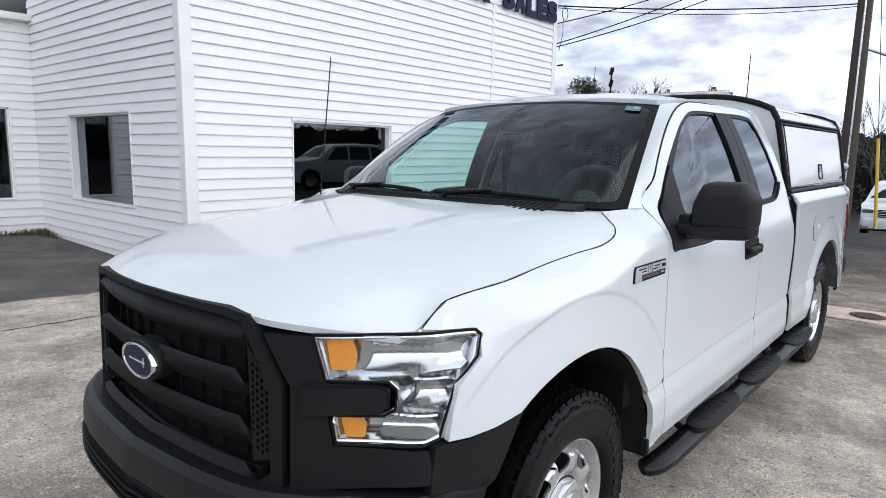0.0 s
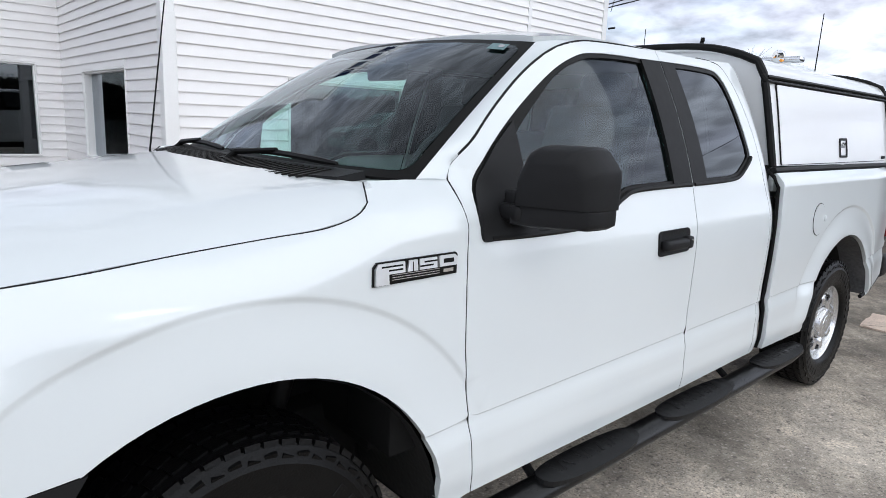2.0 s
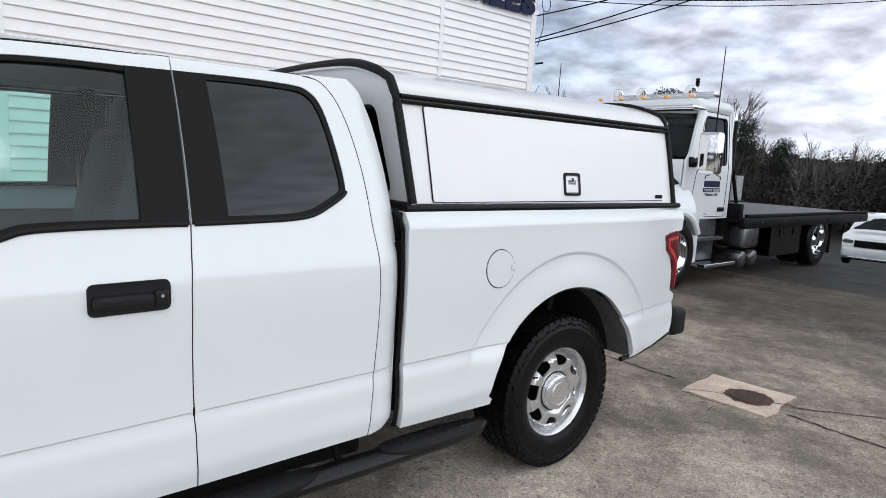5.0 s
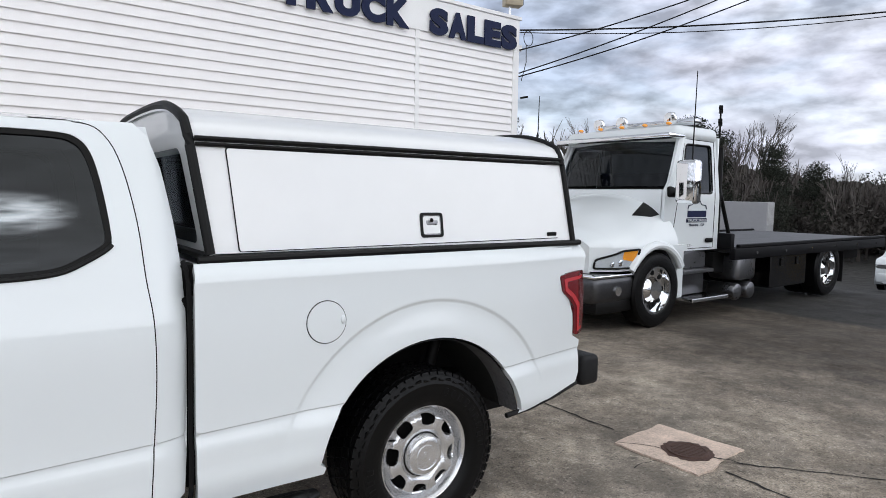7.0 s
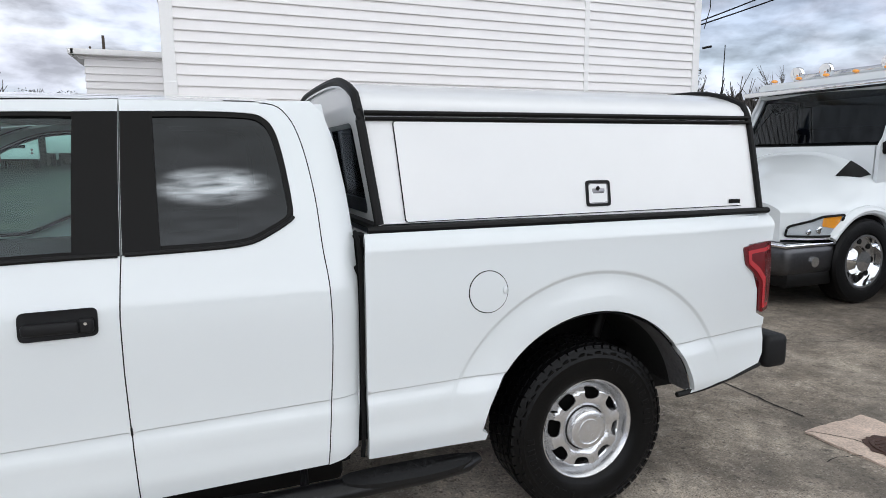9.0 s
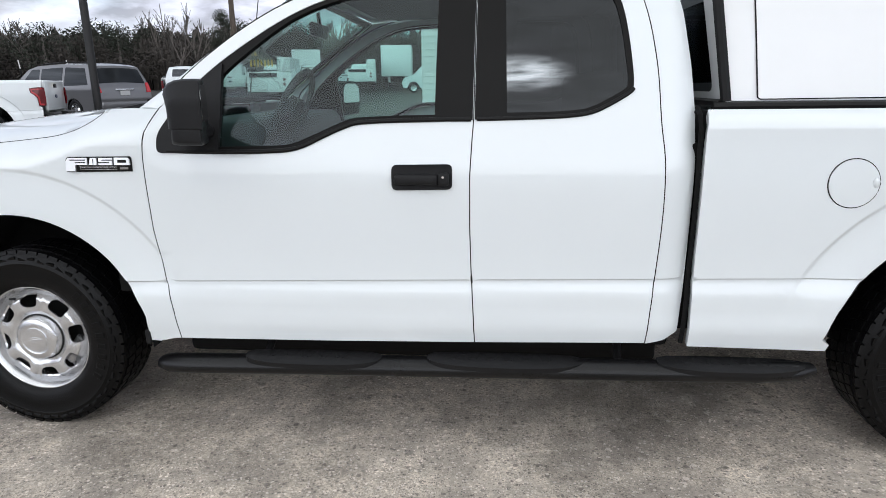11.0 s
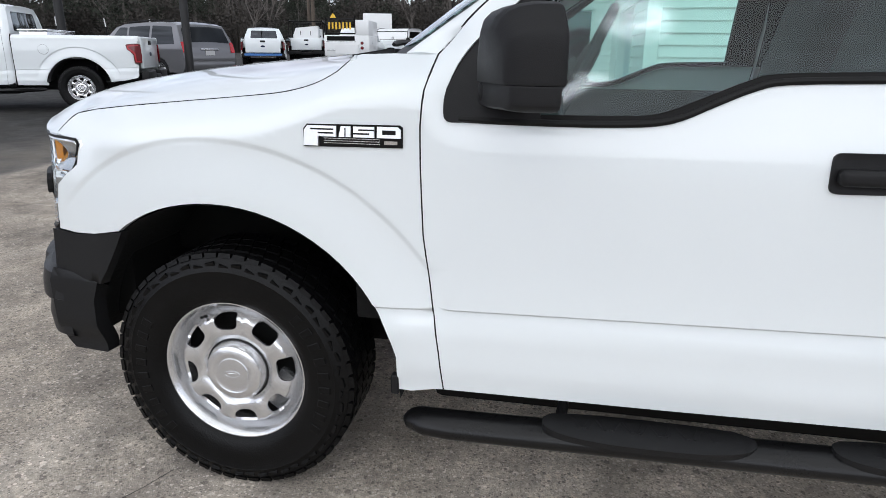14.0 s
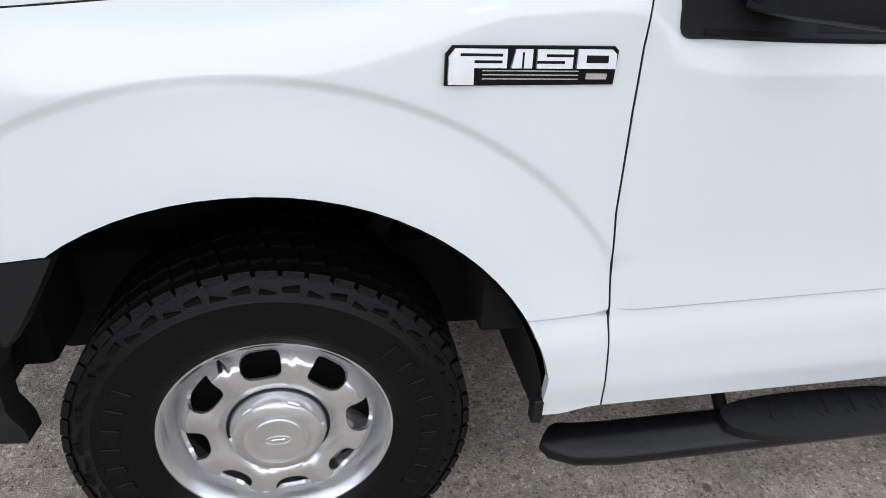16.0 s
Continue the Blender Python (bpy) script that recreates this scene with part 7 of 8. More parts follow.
def build_suv(label, grille_mat):
    v = thing("suv", label, "suv")
    line = [(0.15, 0.28), (0.0, 0.45), (0.0, 0.80), (0.12, 1.00), (0.4, 1.10), (1.25, 1.17), (1.95, 1.68), (2.3, 1.75), (3.4, 1.79), (4.4, 1.74), (4.85, 1.2), (4.98, 0.8), (4.95, 0.45), (4.85, 0.28)]
    w = lambda x, z: 0.99 - 0.30 * max(0.0, z - 1.05) ** 1.2 - 0.35 * max(0.0, 0.45 - x) ** 2
    shell("suv", line, w, PAINT, v, "white painted body", 0.1, ((0.95, 0.38, 0.43), (3.85, 0.38, 0.43)),
          windows=(("a", [(1.65, 1.17), (2.6, 1.17), (2.6, 1.66), (2.1, 1.65)]), ("b", [(2.7, 1.17), (3.6, 1.18), (3.6, 1.68), (2.7, 1.67)]), ("c", [(3.7, 1.18), (4.65, 1.22), (4.35, 1.62), (3.7, 1.68)])))
    across("windshield", (1.30, 1.20), (1.93, 1.65), 0.94, 0.84, CAR_GLASS, v, "dark windshield", 0.012, 0.08)
    gr = part("grille", box_bm(-0.035, 0.06, -0.56, 0.56, 0.70, 0.94, 0.03, 3), SATIN, v, "dark grille")
    for z in (0.745, 0.80, 0.855, 0.905):
        part("grille_bar", box_bm(-0.05, -0.03, -0.55, 0.55, z - 0.010, z + 0.010, 0.004, 1), grille_mat, gr)
    part("lower_intake", box_bm(-0.03, 0.05, -0.65, 0.65, 0.46, 0.58, 0.03, 2), SATIN, v)
    part("front_bumper", box_bm(-0.06, 0.25, -0.90, 0.90, 0.34, 0.68, 0.08, 3), PAINT, v)
    part("skid_plate", box_bm(-0.075, 0.1, -0.7, 0.7, 0.30, 0.37, 0.02, 2), ALUM, v)
    for s in (-1, 1):
        lamp = part("headlamp", box_bm(0.02, 0.26, s * 0.60, s * 0.935, 0.80, 0.965, 0.04, 3), ALUM, v, "clear headlamp")
        part("lamp_lens", box_bm(0.005, 0.03, s * 0.62, s * 0.88, 0.81, 0.95, 0.008, 1), CHROME, lamp)
        for x in (0.95, 3.85):
            road_wheel(v, x, s * 0.87, 0.385, 0.24, 0.25, ALUM, s)
        part("mirror", box_bm(1.72, 1.86, s * 1.0, s * 1.17, 1.16, 1.30, 0.04, 3), SATIN, v)
    part("underbody", box_bm(0.2, 4.8, -0.82, 0.82, 0.24, 0.45, 0.03), DARK, v)
    return v


def build_tow_truck():
    """A rollback truck: nose at minus x; y 0 on its middle."""
    t = thing("flatbed_tow_truck", "white cab flatbed tow truck with long black deck", "tow truck")
    HW = 1.02

    def nose_w(x):
        return 1.155 - 0.10 * smooth_step(-0.35, -0.95, x) - 0.55 * max(0.0, -0.75 - x)

    def cw(x, z):
        return HW - 0.10 * max(0.0, z - 1.6) ** 1.1 - 0.05 * smooth_step(0.9, 0.5, z)

    # cab box with door window openings
    line = [(0.35, 0.90), (0.30, 1.30), (0.32, 1.68), (0.42, 1.80), (0.68, 2.38), (0.80, 2.46), (1.1, 2.52), (1.50, 2.50), (1.56, 2.40), (1.58, 1.6), (1.58, 0.90)]
    for s in (-1, 1):
        win = fillet([(0.66, 1.66), (1.40, 1.66), (1.40, 2.30), (0.82, 2.30)], 0.06)
        sdw = patch("cab_side", line, lambda x, z: (x, s * cw(x, z), z), (0, s, 0), PAINT, t, "white cab side", step=0.12, thick=0.04, holes=[win])
        patch("door_window", win, lambda x, z: (x, s * (cw(x, z) - 0.015), z), (0, s, 0), CAR_GLASS, sdw, "dark door window", step=0.2, thick=0.006)
        part("window_seal", tube_bm([(x, s * (cw(x, z) + 0.002), z) for x, z in win + win[:1]], 0.012, 6, False), RUBBER, sdw)
        dl = [(0.60, 1.62), (0.52, 1.20), (0.56, 0.93), (1.46, 0.93), (1.48, 2.36), (0.80, 2.37), (0.60, 1.62)]
        part("door_seam", tube_bm([(x, s * (cw(x, z) + 0.001), z) for x, z in dense(dl, 0.2, False)], 0.005, 5, False), RUBBER, sdw)
        part("door_handle", box_bm(1.26, 1.44, s * 1.02, s * 1.045, 1.0, 1.06, 0.015, 2), SATIN, sdw)
        # door emblem: a small truck outline, a navy bar, words
        logo = part("door_logo", box_bm(0.82, 1.26, s * 1.022, s * 1.027, 1.345, 1.43, 0.002, 1), NAVY, sdw, "plain navy bar in place of a name")
        part("logo_outline", tube_bm([(x, s * 1.026, z) for x, z in ((0.82, 1.45), (0.84, 1.50), (0.93, 1.51), (0.97, 1.56), (1.10, 1.56), (1.14, 1.51), (1.24, 1.50), (1.26, 1.45))], 0.006, 5), NAVY, logo)
        part("logo_band", box_bm(0.80, 1.28, s * 1.023, s * 1.0265, 1.275, 1.330, 0.002, 1), NAVY, logo)
        for word, x0, x1, z0, h, mt in (("TRUCK SALES", 0.82, 1.26, 1.284, 0.036, PAINT), ("Marietta - GA", 0.86, 1.22, 1.225, 0.036, NAVY)):
            tm = text_mesh("lettering", word, 1, 0.002, mt, logo, Matrix.Identity(4), 0.0)
            tm["kind"] = "stuff"
            co = np.array([v.co for v in tm.data.vertices])
            lo, hi = co.min(0), co.max(0)
            fit_m = Matrix.Diagonal(((x1 - x0) / (hi[0] - lo[0]), h / (hi[1] - lo[1]), 1, 1)) @ Matrix.Translation((-lo[0], -lo[1], 0))
            tm.data.transform((Matrix.Translation((x0, -1.0295, z0)) @ stand if s < 0 else Matrix.Translation((x1, 1.0295, z0)) @ Matrix.Rotation(math.pi, 4, 'Z') @ stand) @ fit_m)
        part("number_bar", box_bm(0.62, 0.98, s * 1.012, s * 1.02, 0.955, 0.985, 0.001, 1), SATIN, sdw, "plain dark bar in place of a number")
        # mirror on its arm with the aerial
        mir = part("door_mirror", box_bm(0.28, 0.42, s * 1.16, s * 1.46, 1.52, 2.06, 0.05, 3), CHROME, t, "chrome west coast mirror")
        part("mirror_arm", tube_bm([(0.5, s * 1.0, 1.66), (0.40, s * 1.2, 1.62), (0.40, s * 1.28, 1.60)], 0.018, 8), SATIN, mir)
        part("mirror_bracket", box_bm(0.36, 0.56, s * 0.99, s * 1.05, 1.60, 1.74, 0.03, 2), SATIN, mir)
        part("mirror_aerial", tube_bm([(0.38, s * 1.33, 2.02), (0.40, s * 1.33, 3.13)], [0.010, 0.006], 6), RUBBER, mir)
        # fender with headlamp
        def fy(x, z, s=s):
            return s * nose_w(x)
        fo = [(-0.98, 0.72), (-0.985, 0.90), (-0.985, 1.002), (-0.6, 1.002), (-0.1, 1.002), (0.36, 1.002), (0.62, 1.002), (0.66, 0.93)] + arc(0.0, 0.44, 0.585, 54, 151, 14)
        fen = patch("fender", fo, lambda x, z: (x, fy(x, z), z), (0, s, 0.1), PAINT, t, "white front fender", step=0.05, thick=0.04)
        part("fender_skirt", box_bm(0.52, 0.68, s * 0.90, s * 1.10, 0.30, 1.0, 0.03, 2), PAINT, fen)
        hl = fillet([(-0.95, 0.76), (-0.46, 0.76), (-0.36, 0.98), (-0.62, 0.965), (-0.93, 0.86)], 0.03)
        lamp = patch("headlamp", hl, lambda x, z: (x, fy(x, z) + s * 0.012, z), (0, s, 0), LAMP_PALE, t, "clear headlamp with amber corner", step=0.05, thick=0.03)
        patch("amber_corner", fillet([(-0.62, 0.862), (-0.46, 0.835), (-0.385, 0.968), (-0.61, 0.952)], 0.02), lambda x, z: (x, fy(x, z) + s * 0.016, z), (0, s, 0), AMBER, lamp, "amber lens", step=0.05, thick=0.005)
        patch("lamp_lens", hl, lambda x, z: (x, fy(x, z) + s * 0.022, z), (0, s, 0), GLASS_CLEAR, lamp, "clear lens", step=0.08, thick=0.003)
        rim_l = tube_bm([Vector((x, fy(x, z) + s * 0.022, z)) for x, z in dense(hl + hl[:1], 0.05, False)], 0.013, 6, False)
        part("lamp_rim", rim_l, SATIN, lamp, "black lamp border")
        for cx, cz, r in ((-0.76, 0.808, 0.030), (-0.65, 0.825, 0.040)):
            part("projector", cyl_bm(r, 0.03, 20, Matrix.Translation((cx, fy(cx, cz) + s * 0.012, cz)) @ Matrix.Rotation(radians(90), 4, 'X'), bevel=0.008), CHROME, lamp, "round projector")
        lip_a = [(0.575 * math.cos(radians(q)), 0.44 + 0.575 * math.sin(radians(q))) for q in range(30, 152, 8)]
        arch_l = tube_bm([Vector((x, s * max(1.06, nose_w(x) + 0.01), z)) for x, z in lip_a], 0.052, 10)
        part("arch_lip", arch_l, PAINT, fen, "rounded white wheel arch lip")
        part("arch_liner", tube_bm([Vector((x * 0.93, s * 0.98, 0.44 + (z - 0.44) * 0.93)) for x, z in lip_a], 0.085, 8), DARK, fen)
        # steps and tanks
        step_o = part("cab_step", box_bm(0.70, 1.40, s * 0.80, s * 1.10, 0.60, 0.65, 0.01, 1), DULL_ALUM, t, "bright tread step")
        part("lower_step", box_bm(0.72, 1.60, s * 0.90, s * 1.22, 0.24, 0.29, 0.01, 1), ALUM, step_o)
        part("step_box", box_bm(0.72, 1.36, s * 0.70, s * 0.98, 0.30, 0.90, 0.02, 2), STEP_DARK, step_o)
        part("step_rung", box_bm(0.74, 1.34, s * 0.96, s * 1.0, 0.66, 0.86, 0.01, 1), DULL_ALUM, step_o)
        tank = part("tank", box_bm(1.90, 2.40, s * 0.70, s * 1.18, 0.44, 0.82, 0.07, 3), DULL_ALUM, t, "silver side tank")
        for k in (0, 1):
            part("air_tank", cyl_bm(0.12, 0.42, 20, Matrix.Translation((1.85 + 0.36 * k, s * 1.0, 0.30)) @ Matrix.Rotation(radians(90), 4, 'X'), bevel=0.03), DULL_ALUM, tank)
        tb = part("tool_box", box_bm(2.78, 3.92, s * 0.75, s * 1.20, 0.28, 0.79, 0.015, 1), material("dark_polished_box", (0.06, 0.06, 0.064), 0.22, 1.0, vary=0.1), t, "dark polished tool box")
        for x in (3.1, 3.6):
            part("box_latch", box_bm(x - 0.05, x + 0.05, s * 1.20, s * 1.215, 0.60, 0.72, 0.01, 1), SATIN, tb)
        road_wheel(t, 0.0, s * 1.05, 0.46, 0.28, 0.29, CHROME, s)
        road_wheel(t, 4.82, s * 1.03, 0.46, 0.30, 0.29, CHROME, s)
        road_wheel(t, 4.82, s * 0.70, 0.46, 0.28, 0.29, STEEL, s)
        part("mud_flap", box_bm(5.36, 5.38, s * 0.70, s * 1.18, 0.2, 0.72, 0.004, 1), RUBBER, t)
        # exhaust hoop / headboard struts
        part("head_strut", tube_bm([(1.66, s * 0.95, 0.95), (1.66, s * 0.95, 2.30)], 0.045, 10), SATIN, t)
        part("head_brace", tube_bm([(1.68, s * 0.95, 1.75), (2.05, s * 0.95, 0.98)], 0.028, 8), SATIN, t)
    # bonnet and fender tops in one moulding
    def hood(x, v):
        w, zc = nose_w(x), 1.17 + 0.53 * smooth_step(-1.25, 0.75, x) - 0.05 * smooth_step(-0.8, -1.0, x)
        u = math.sin(v * math.pi / 2)
        return (x, w * u, 1.0 + (zc - 1.0) * max(0.0, 1 - abs(u) ** 2.6) ** 0.62)
    patch("bonnet", [(-0.985, -1), (0.44, -1), (0.44, 1), (-0.985, 1)], hood, (0, 0, 1), PAINT, t, "white moulded bonnet", step=0.05, thick=0.03)
    cap = [(hood(-0.985, v / 10)[1], hood(-0.985, v / 10)[2]) for v in range(-10, 11)] + [(nose_w(-0.985), 0.66), (-nose_w(-0.985), 0.66)]
    patch("nose_panel", cap, lambda y, z: (-0.983, y, z), (-1, 0, 0), PAINT, t, "white nose panel", step=0.1, thick=0.02)
    for s in (-1, 1):
        patch("side_vent", fillet([(-0.08, 0.50), (0.36, 0.40), (0.34, 0.60), (0.16, 0.60)], 0.015), lambda x, v, s=s: tuple(Vector(hood(x, s * v)) + Vector((0, s * 0.006, 0.006))), (0, s, 0.5), SATIN, t, "black side vent", step=0.04, thick=0.004)
    part("grille", box_bm(-1.03, -0.96, -0.55, 0.55, 0.72, 1.24, 0.05, 3), CHROME, t, "chrome grille")
    for k in range(5):
        part("grille_slot", box_bm(-1.04, -1.02, -0.48, 0.48, 0.78 + 0.08 * k, 0.825 + 0.08 * k, 0.006, 1), DARK, bpy.data.objects["flatbed_tow_truck"])
    bump_o = part("front_bumper", box_bm(-1.12, -0.35, -1.14, 1.14, 0.34, 0.70, 0.10, 4), STEP_DARK, t, "dark polished bumper")
    part("bumper_strip", box_bm(-1.125, -0.36, -1.145, 1.145, 0.66, 0.695, 0.012, 2), CHROME, bump_o, "chrome strip")
    part("bumper_skirt", box_bm(-1.06, -0.40, -1.12, 1.12, 0.24, 0.40, 0.03, 2), SATIN, bump_o, "black bumper skirt")
    for s in (-1, 1):
        part("fog_lamp", cyl_bm(0.055, 0.04, 20, Matrix.Translation((-0.72, s * 1.14, 0.50)) @ Matrix.Rotation(radians(90), 4, 'X')), CHROME, bump_o)
    # windscreen, visor, roof, beacons
    ws = patch("windshield", fillet([(-0.96, 0.03), (0.96, 0.03), (0.92, 0.97), (-0.92, 0.97)], 0.06), lambda u, v: (0.36 + 0.30 * v + 0.10 * u * u * (1), 0.98 * u * (1 - 0.06 * v), 1.72 + 0.66 * v), (-1, 0, 0.4), CAR_GLASS, t, "dark windshield", step=0.15, thick=0.01)
    part("cab_pillar", tube_bm([(0.46, -1.0, 1.70), (0.76, -0.93, 2.40)], 0.05, 8), PAINT, t)
    part("cab_pillar", tube_bm([(0.46, 1.0, 1.70), (0.76, 0.93, 2.40)], 0.05, 8), PAINT, t)
    part("visor", box_bm(0.42, 0.78, -0.98, 0.98, 2.36, 2.43, 0.03, 3), CHROME, t, "chrome sun visor")
    part("cab_roof", box_bm(0.62, 1.58, -0.97, 0.97, 2.33, 2.545, 0.10, 5), PAINT, t)
    part("cab_back", box_bm(1.54, 1.58, -0.98, 0.98, 0.9, 2.42, 0.01), PAINT, t)
    part("cab_front", box_bm(0.32, 0.42, -0.96, 0.96, 0.9, 1.70, 0.02), PAINT, t)
    part("dash", box_bm(0.46, 0.8, -0.9, 0.9, 1.4, 1.72, 0.04), GREY_TRIM, t)
    part("cab_seat", box_bm(1.2, 1.5, -0.85, 0.85, 1.2, 1.95, 0.08, 2), CLOTH, t)
    for y in (-0.75, -0.38, 0.0, 0.38, 0.75):
        lt = bmesh.new()
        bmesh.ops.create_uvsphere(lt, u_segments=12, v_segments=8, radius=0.032)
        lt.transform(Matrix.Translation((0.72, y, 2.575)) @ Matrix.Diagonal((1.6, 1, 0.7, 1)))
        part("roof_light", lt, AMBER, t, "amber roof marker")
    bar = part("light_bar", box_bm(1.15, 1.35, -0.85, 0.85, 2.60, 2.68, 0.03, 2), ALUM, t, "low light bar on the roof")
    for y in (-0.6, 0.2, 0.62):
        part("work_lamp", cyl_bm(0.09, 0.07, 18, Matrix.Translation((0.98, y, 2.67)) @ Matrix.Rotation(radians(80), 4, 'Y'), bevel=0.01), CHROME, bar)
    # chassis and deck
    part("chassis", box_bm(-0.8, 6.4, -0.48, 0.48, 0.48, 0.78, 0.03), DARK, t)
    deck = part("deck", box_bm(1.75, 6.95, -1.25, 1.25, 0.84, 0.93, 0.01, 1), material("worn_deck_steel", (0.085, 0.085, 0.09), 0.5, 0.5, vary=0.4, vscale=3, rough_vary=0.1), t, "flat steel deck")
    for s in (-1, 1):
        part("deck_rail", box_bm(1.62, 6.95, s * 1.18, s * 1.27, 0.76, 0.92, 0.015, 2), DECK_BLACK, deck, "black side rail")
        part("deck_lip", box_bm(1.75, 6.95, s * 1.20, s * 1.26, 0.92, 0.97, 0.01, 1), DECK_BLACK, deck)
        for k in range(6):
            part("marker_lamp", cyl_bm(0.022, 0.012, 14, Matrix.Translation((2.2 + 0.86 * k, s * 1.275, 0.845)) @ Matrix.Rotation(radians(90), 4, 'X')), CHROME, deck)
    part("headboard", box_bm(1.62, 1.72, -1.2, 1.2, 0.9, 1.12, 0.02), DECK_BLACK, deck)
    # black box made wide to stand in for the dark shade below the deck
    part("underside_block", box_bm(1.62, 6.6, -0.95, 0.95, 0.55, 0.84, 0.02), DARK, t)
    return t


tow = build_tow_truck()
tow.matrix_basis = pose(8.70, 2.585, 0.0, 0, 0, 0.8)

van = build_minivan()
van.matrix_basis = on_ground(-14.7, 17.9, -21)
suv = build_suv("white mid-size suv with a dark barred grille, parked", SATIN)
suv.matrix_basis = on_ground(26.2, 4.3, 9)
suv2 = build_suv("white full-size suv with a bright barred grille, parked", CHROME)
suv2.matrix_basis = on_ground(22.8, 0.45, 2)

suv3 = copy_thing(suv, on_ground(13.2, -8.6, 14))
suv3["label"] = "white suv with a dark grille parked across the yard"


def another_pickup(label, m):
    o = copy_thing(hero, m)
    o["label"] = label
    return o


lot_truck = another_pickup("white pickup truck without topper, parked on the far lot", on_ground(-11.62, 7.35, 24.2))
blue_strip = another_pickup("white pickup truck with blue bumper strip in the back row", on_ground(-14.39, 29.16, -66))
another_pickup("white pickup truck under a black ladder rack in the back row", on_ground(-13.8, 34.0, -72))


part("bumper_strip", box_bm(4.902, 4.912, -0.80, 0.80, 0.60, 0.695, 0.004, 1), material("blue_strip", (0.05, 0.16, 0.42), 0.5, vary=0.1), blue_strip, "blue bumper strip")
part("chrome_bumper", box_bm(4.895, 4.905, -0.55, 0.55, 0.50, 0.59, 0.004, 1), CHROME, blue_strip, "bright bumper centre")


def build_ladder_rack(label):
    r = thing("ladder_rack", label, "ladder rack")
    for x in (1.2, 2.75, 4.6):
        part("hoop", tube_bm([(x, -0.88, 1.2), (x, -0.84, 2.12), (x, 0.84, 2.12), (x, 0.88, 1.2)], 0.042, 8), SATIN, r)
    for y in (-0.84, 0.84):
        part("rail", tube_bm([(-0.5, y, 2.16), (4.8, y, 2.16)], 0.04, 8), SATIN, r)
    for y in (-0.56, -0.28, 0.0, 0.28, 0.56):
        part("cab_guard_bar", tube_bm([(2.75, y, 1.3), (2.75, y, 2.12)], 0.03, 6), SATIN, r)
    part("hook", tube_bm([(4.6, 0.7 + 0.09 * math.sin(a), 2.02 + 0.09 * math.cos(a)) for a in np.linspace(0, 5.0, 12)], 0.016, 6), SATIN, r)
    return r


def build_bed_box(label):
    b = thing("bed_cargo_box", label, "cargo box")
    body = bmesh.new()
    y0, y1, z1 = -0.72, 0.60, 1.93
    low = [body.verts.new(p) for p in ((3.0, y0, 1.0), (4.45, y0, 1.0), (4.45, y1, 1.0), (3.0, y1, 1.0))]
    top = [body.verts.new(p) for p in ((3.1, y0 + 0.16, z1 - 0.12), (4.35, y0 + 0.16, z1 - 0.12), (4.35, y1, z1), (3.1, y1, z1))]
    body.faces.new(low[::-1])
    body.faces.new(top)
    for k in range(4):
        body.faces.new((low[k], low[(k + 1) % 4], top[(k + 1) % 4], top[k]))
    bmesh.ops.recalc_face_normals(body, faces=body.faces)
    bmesh.ops.bevel(body, geom=body.edges[:], offset=0.03, segments=2, affect='EDGES')
    box = part("box_body", body, BOX_WHITE, b)
    for y in (-0.3, 0.2):
        part("strap", box_bm(4.42, 4.445, y, y + 0.03, 1.45, 1.66, 0.005, 1), SATIN, box)
    return b


build_bed_box("white moulded cargo box standing in a pickup bed").matrix_basis = on_ground(-13.8, 34.0, -72)
build_ladder_rack("black steel ladder rack over a pickup bed").matrix_basis = on_ground(-13.8, 34.0, -72)

cap_truck = another_pickup("white pickup truck with a white cap far back", on_ground(-12.01, 34.6, -16))
cap_top = copy_thing(bpy.data.objects["truck_topper"], on_ground(-12.01, 34.6, -16))
cap_top["label"] = "white topper with black trim on a back row pickup"
chest = thing("bed_tool_box", "aluminium tool box across a pickup bed", "tool box")
part("chest", box_bm(2.76, 3.22, -0.80, 0.80, 1.05, 1.38, 0.02, 2), ALUM, chest)
part("lid", box_bm(2.74, 3.24, -0.82, 0.82, 1.38, 1.42, 0.015, 2), ALUM, chest)
chest.matrix_basis = on_ground(-11.62, 7.35, 24.2)


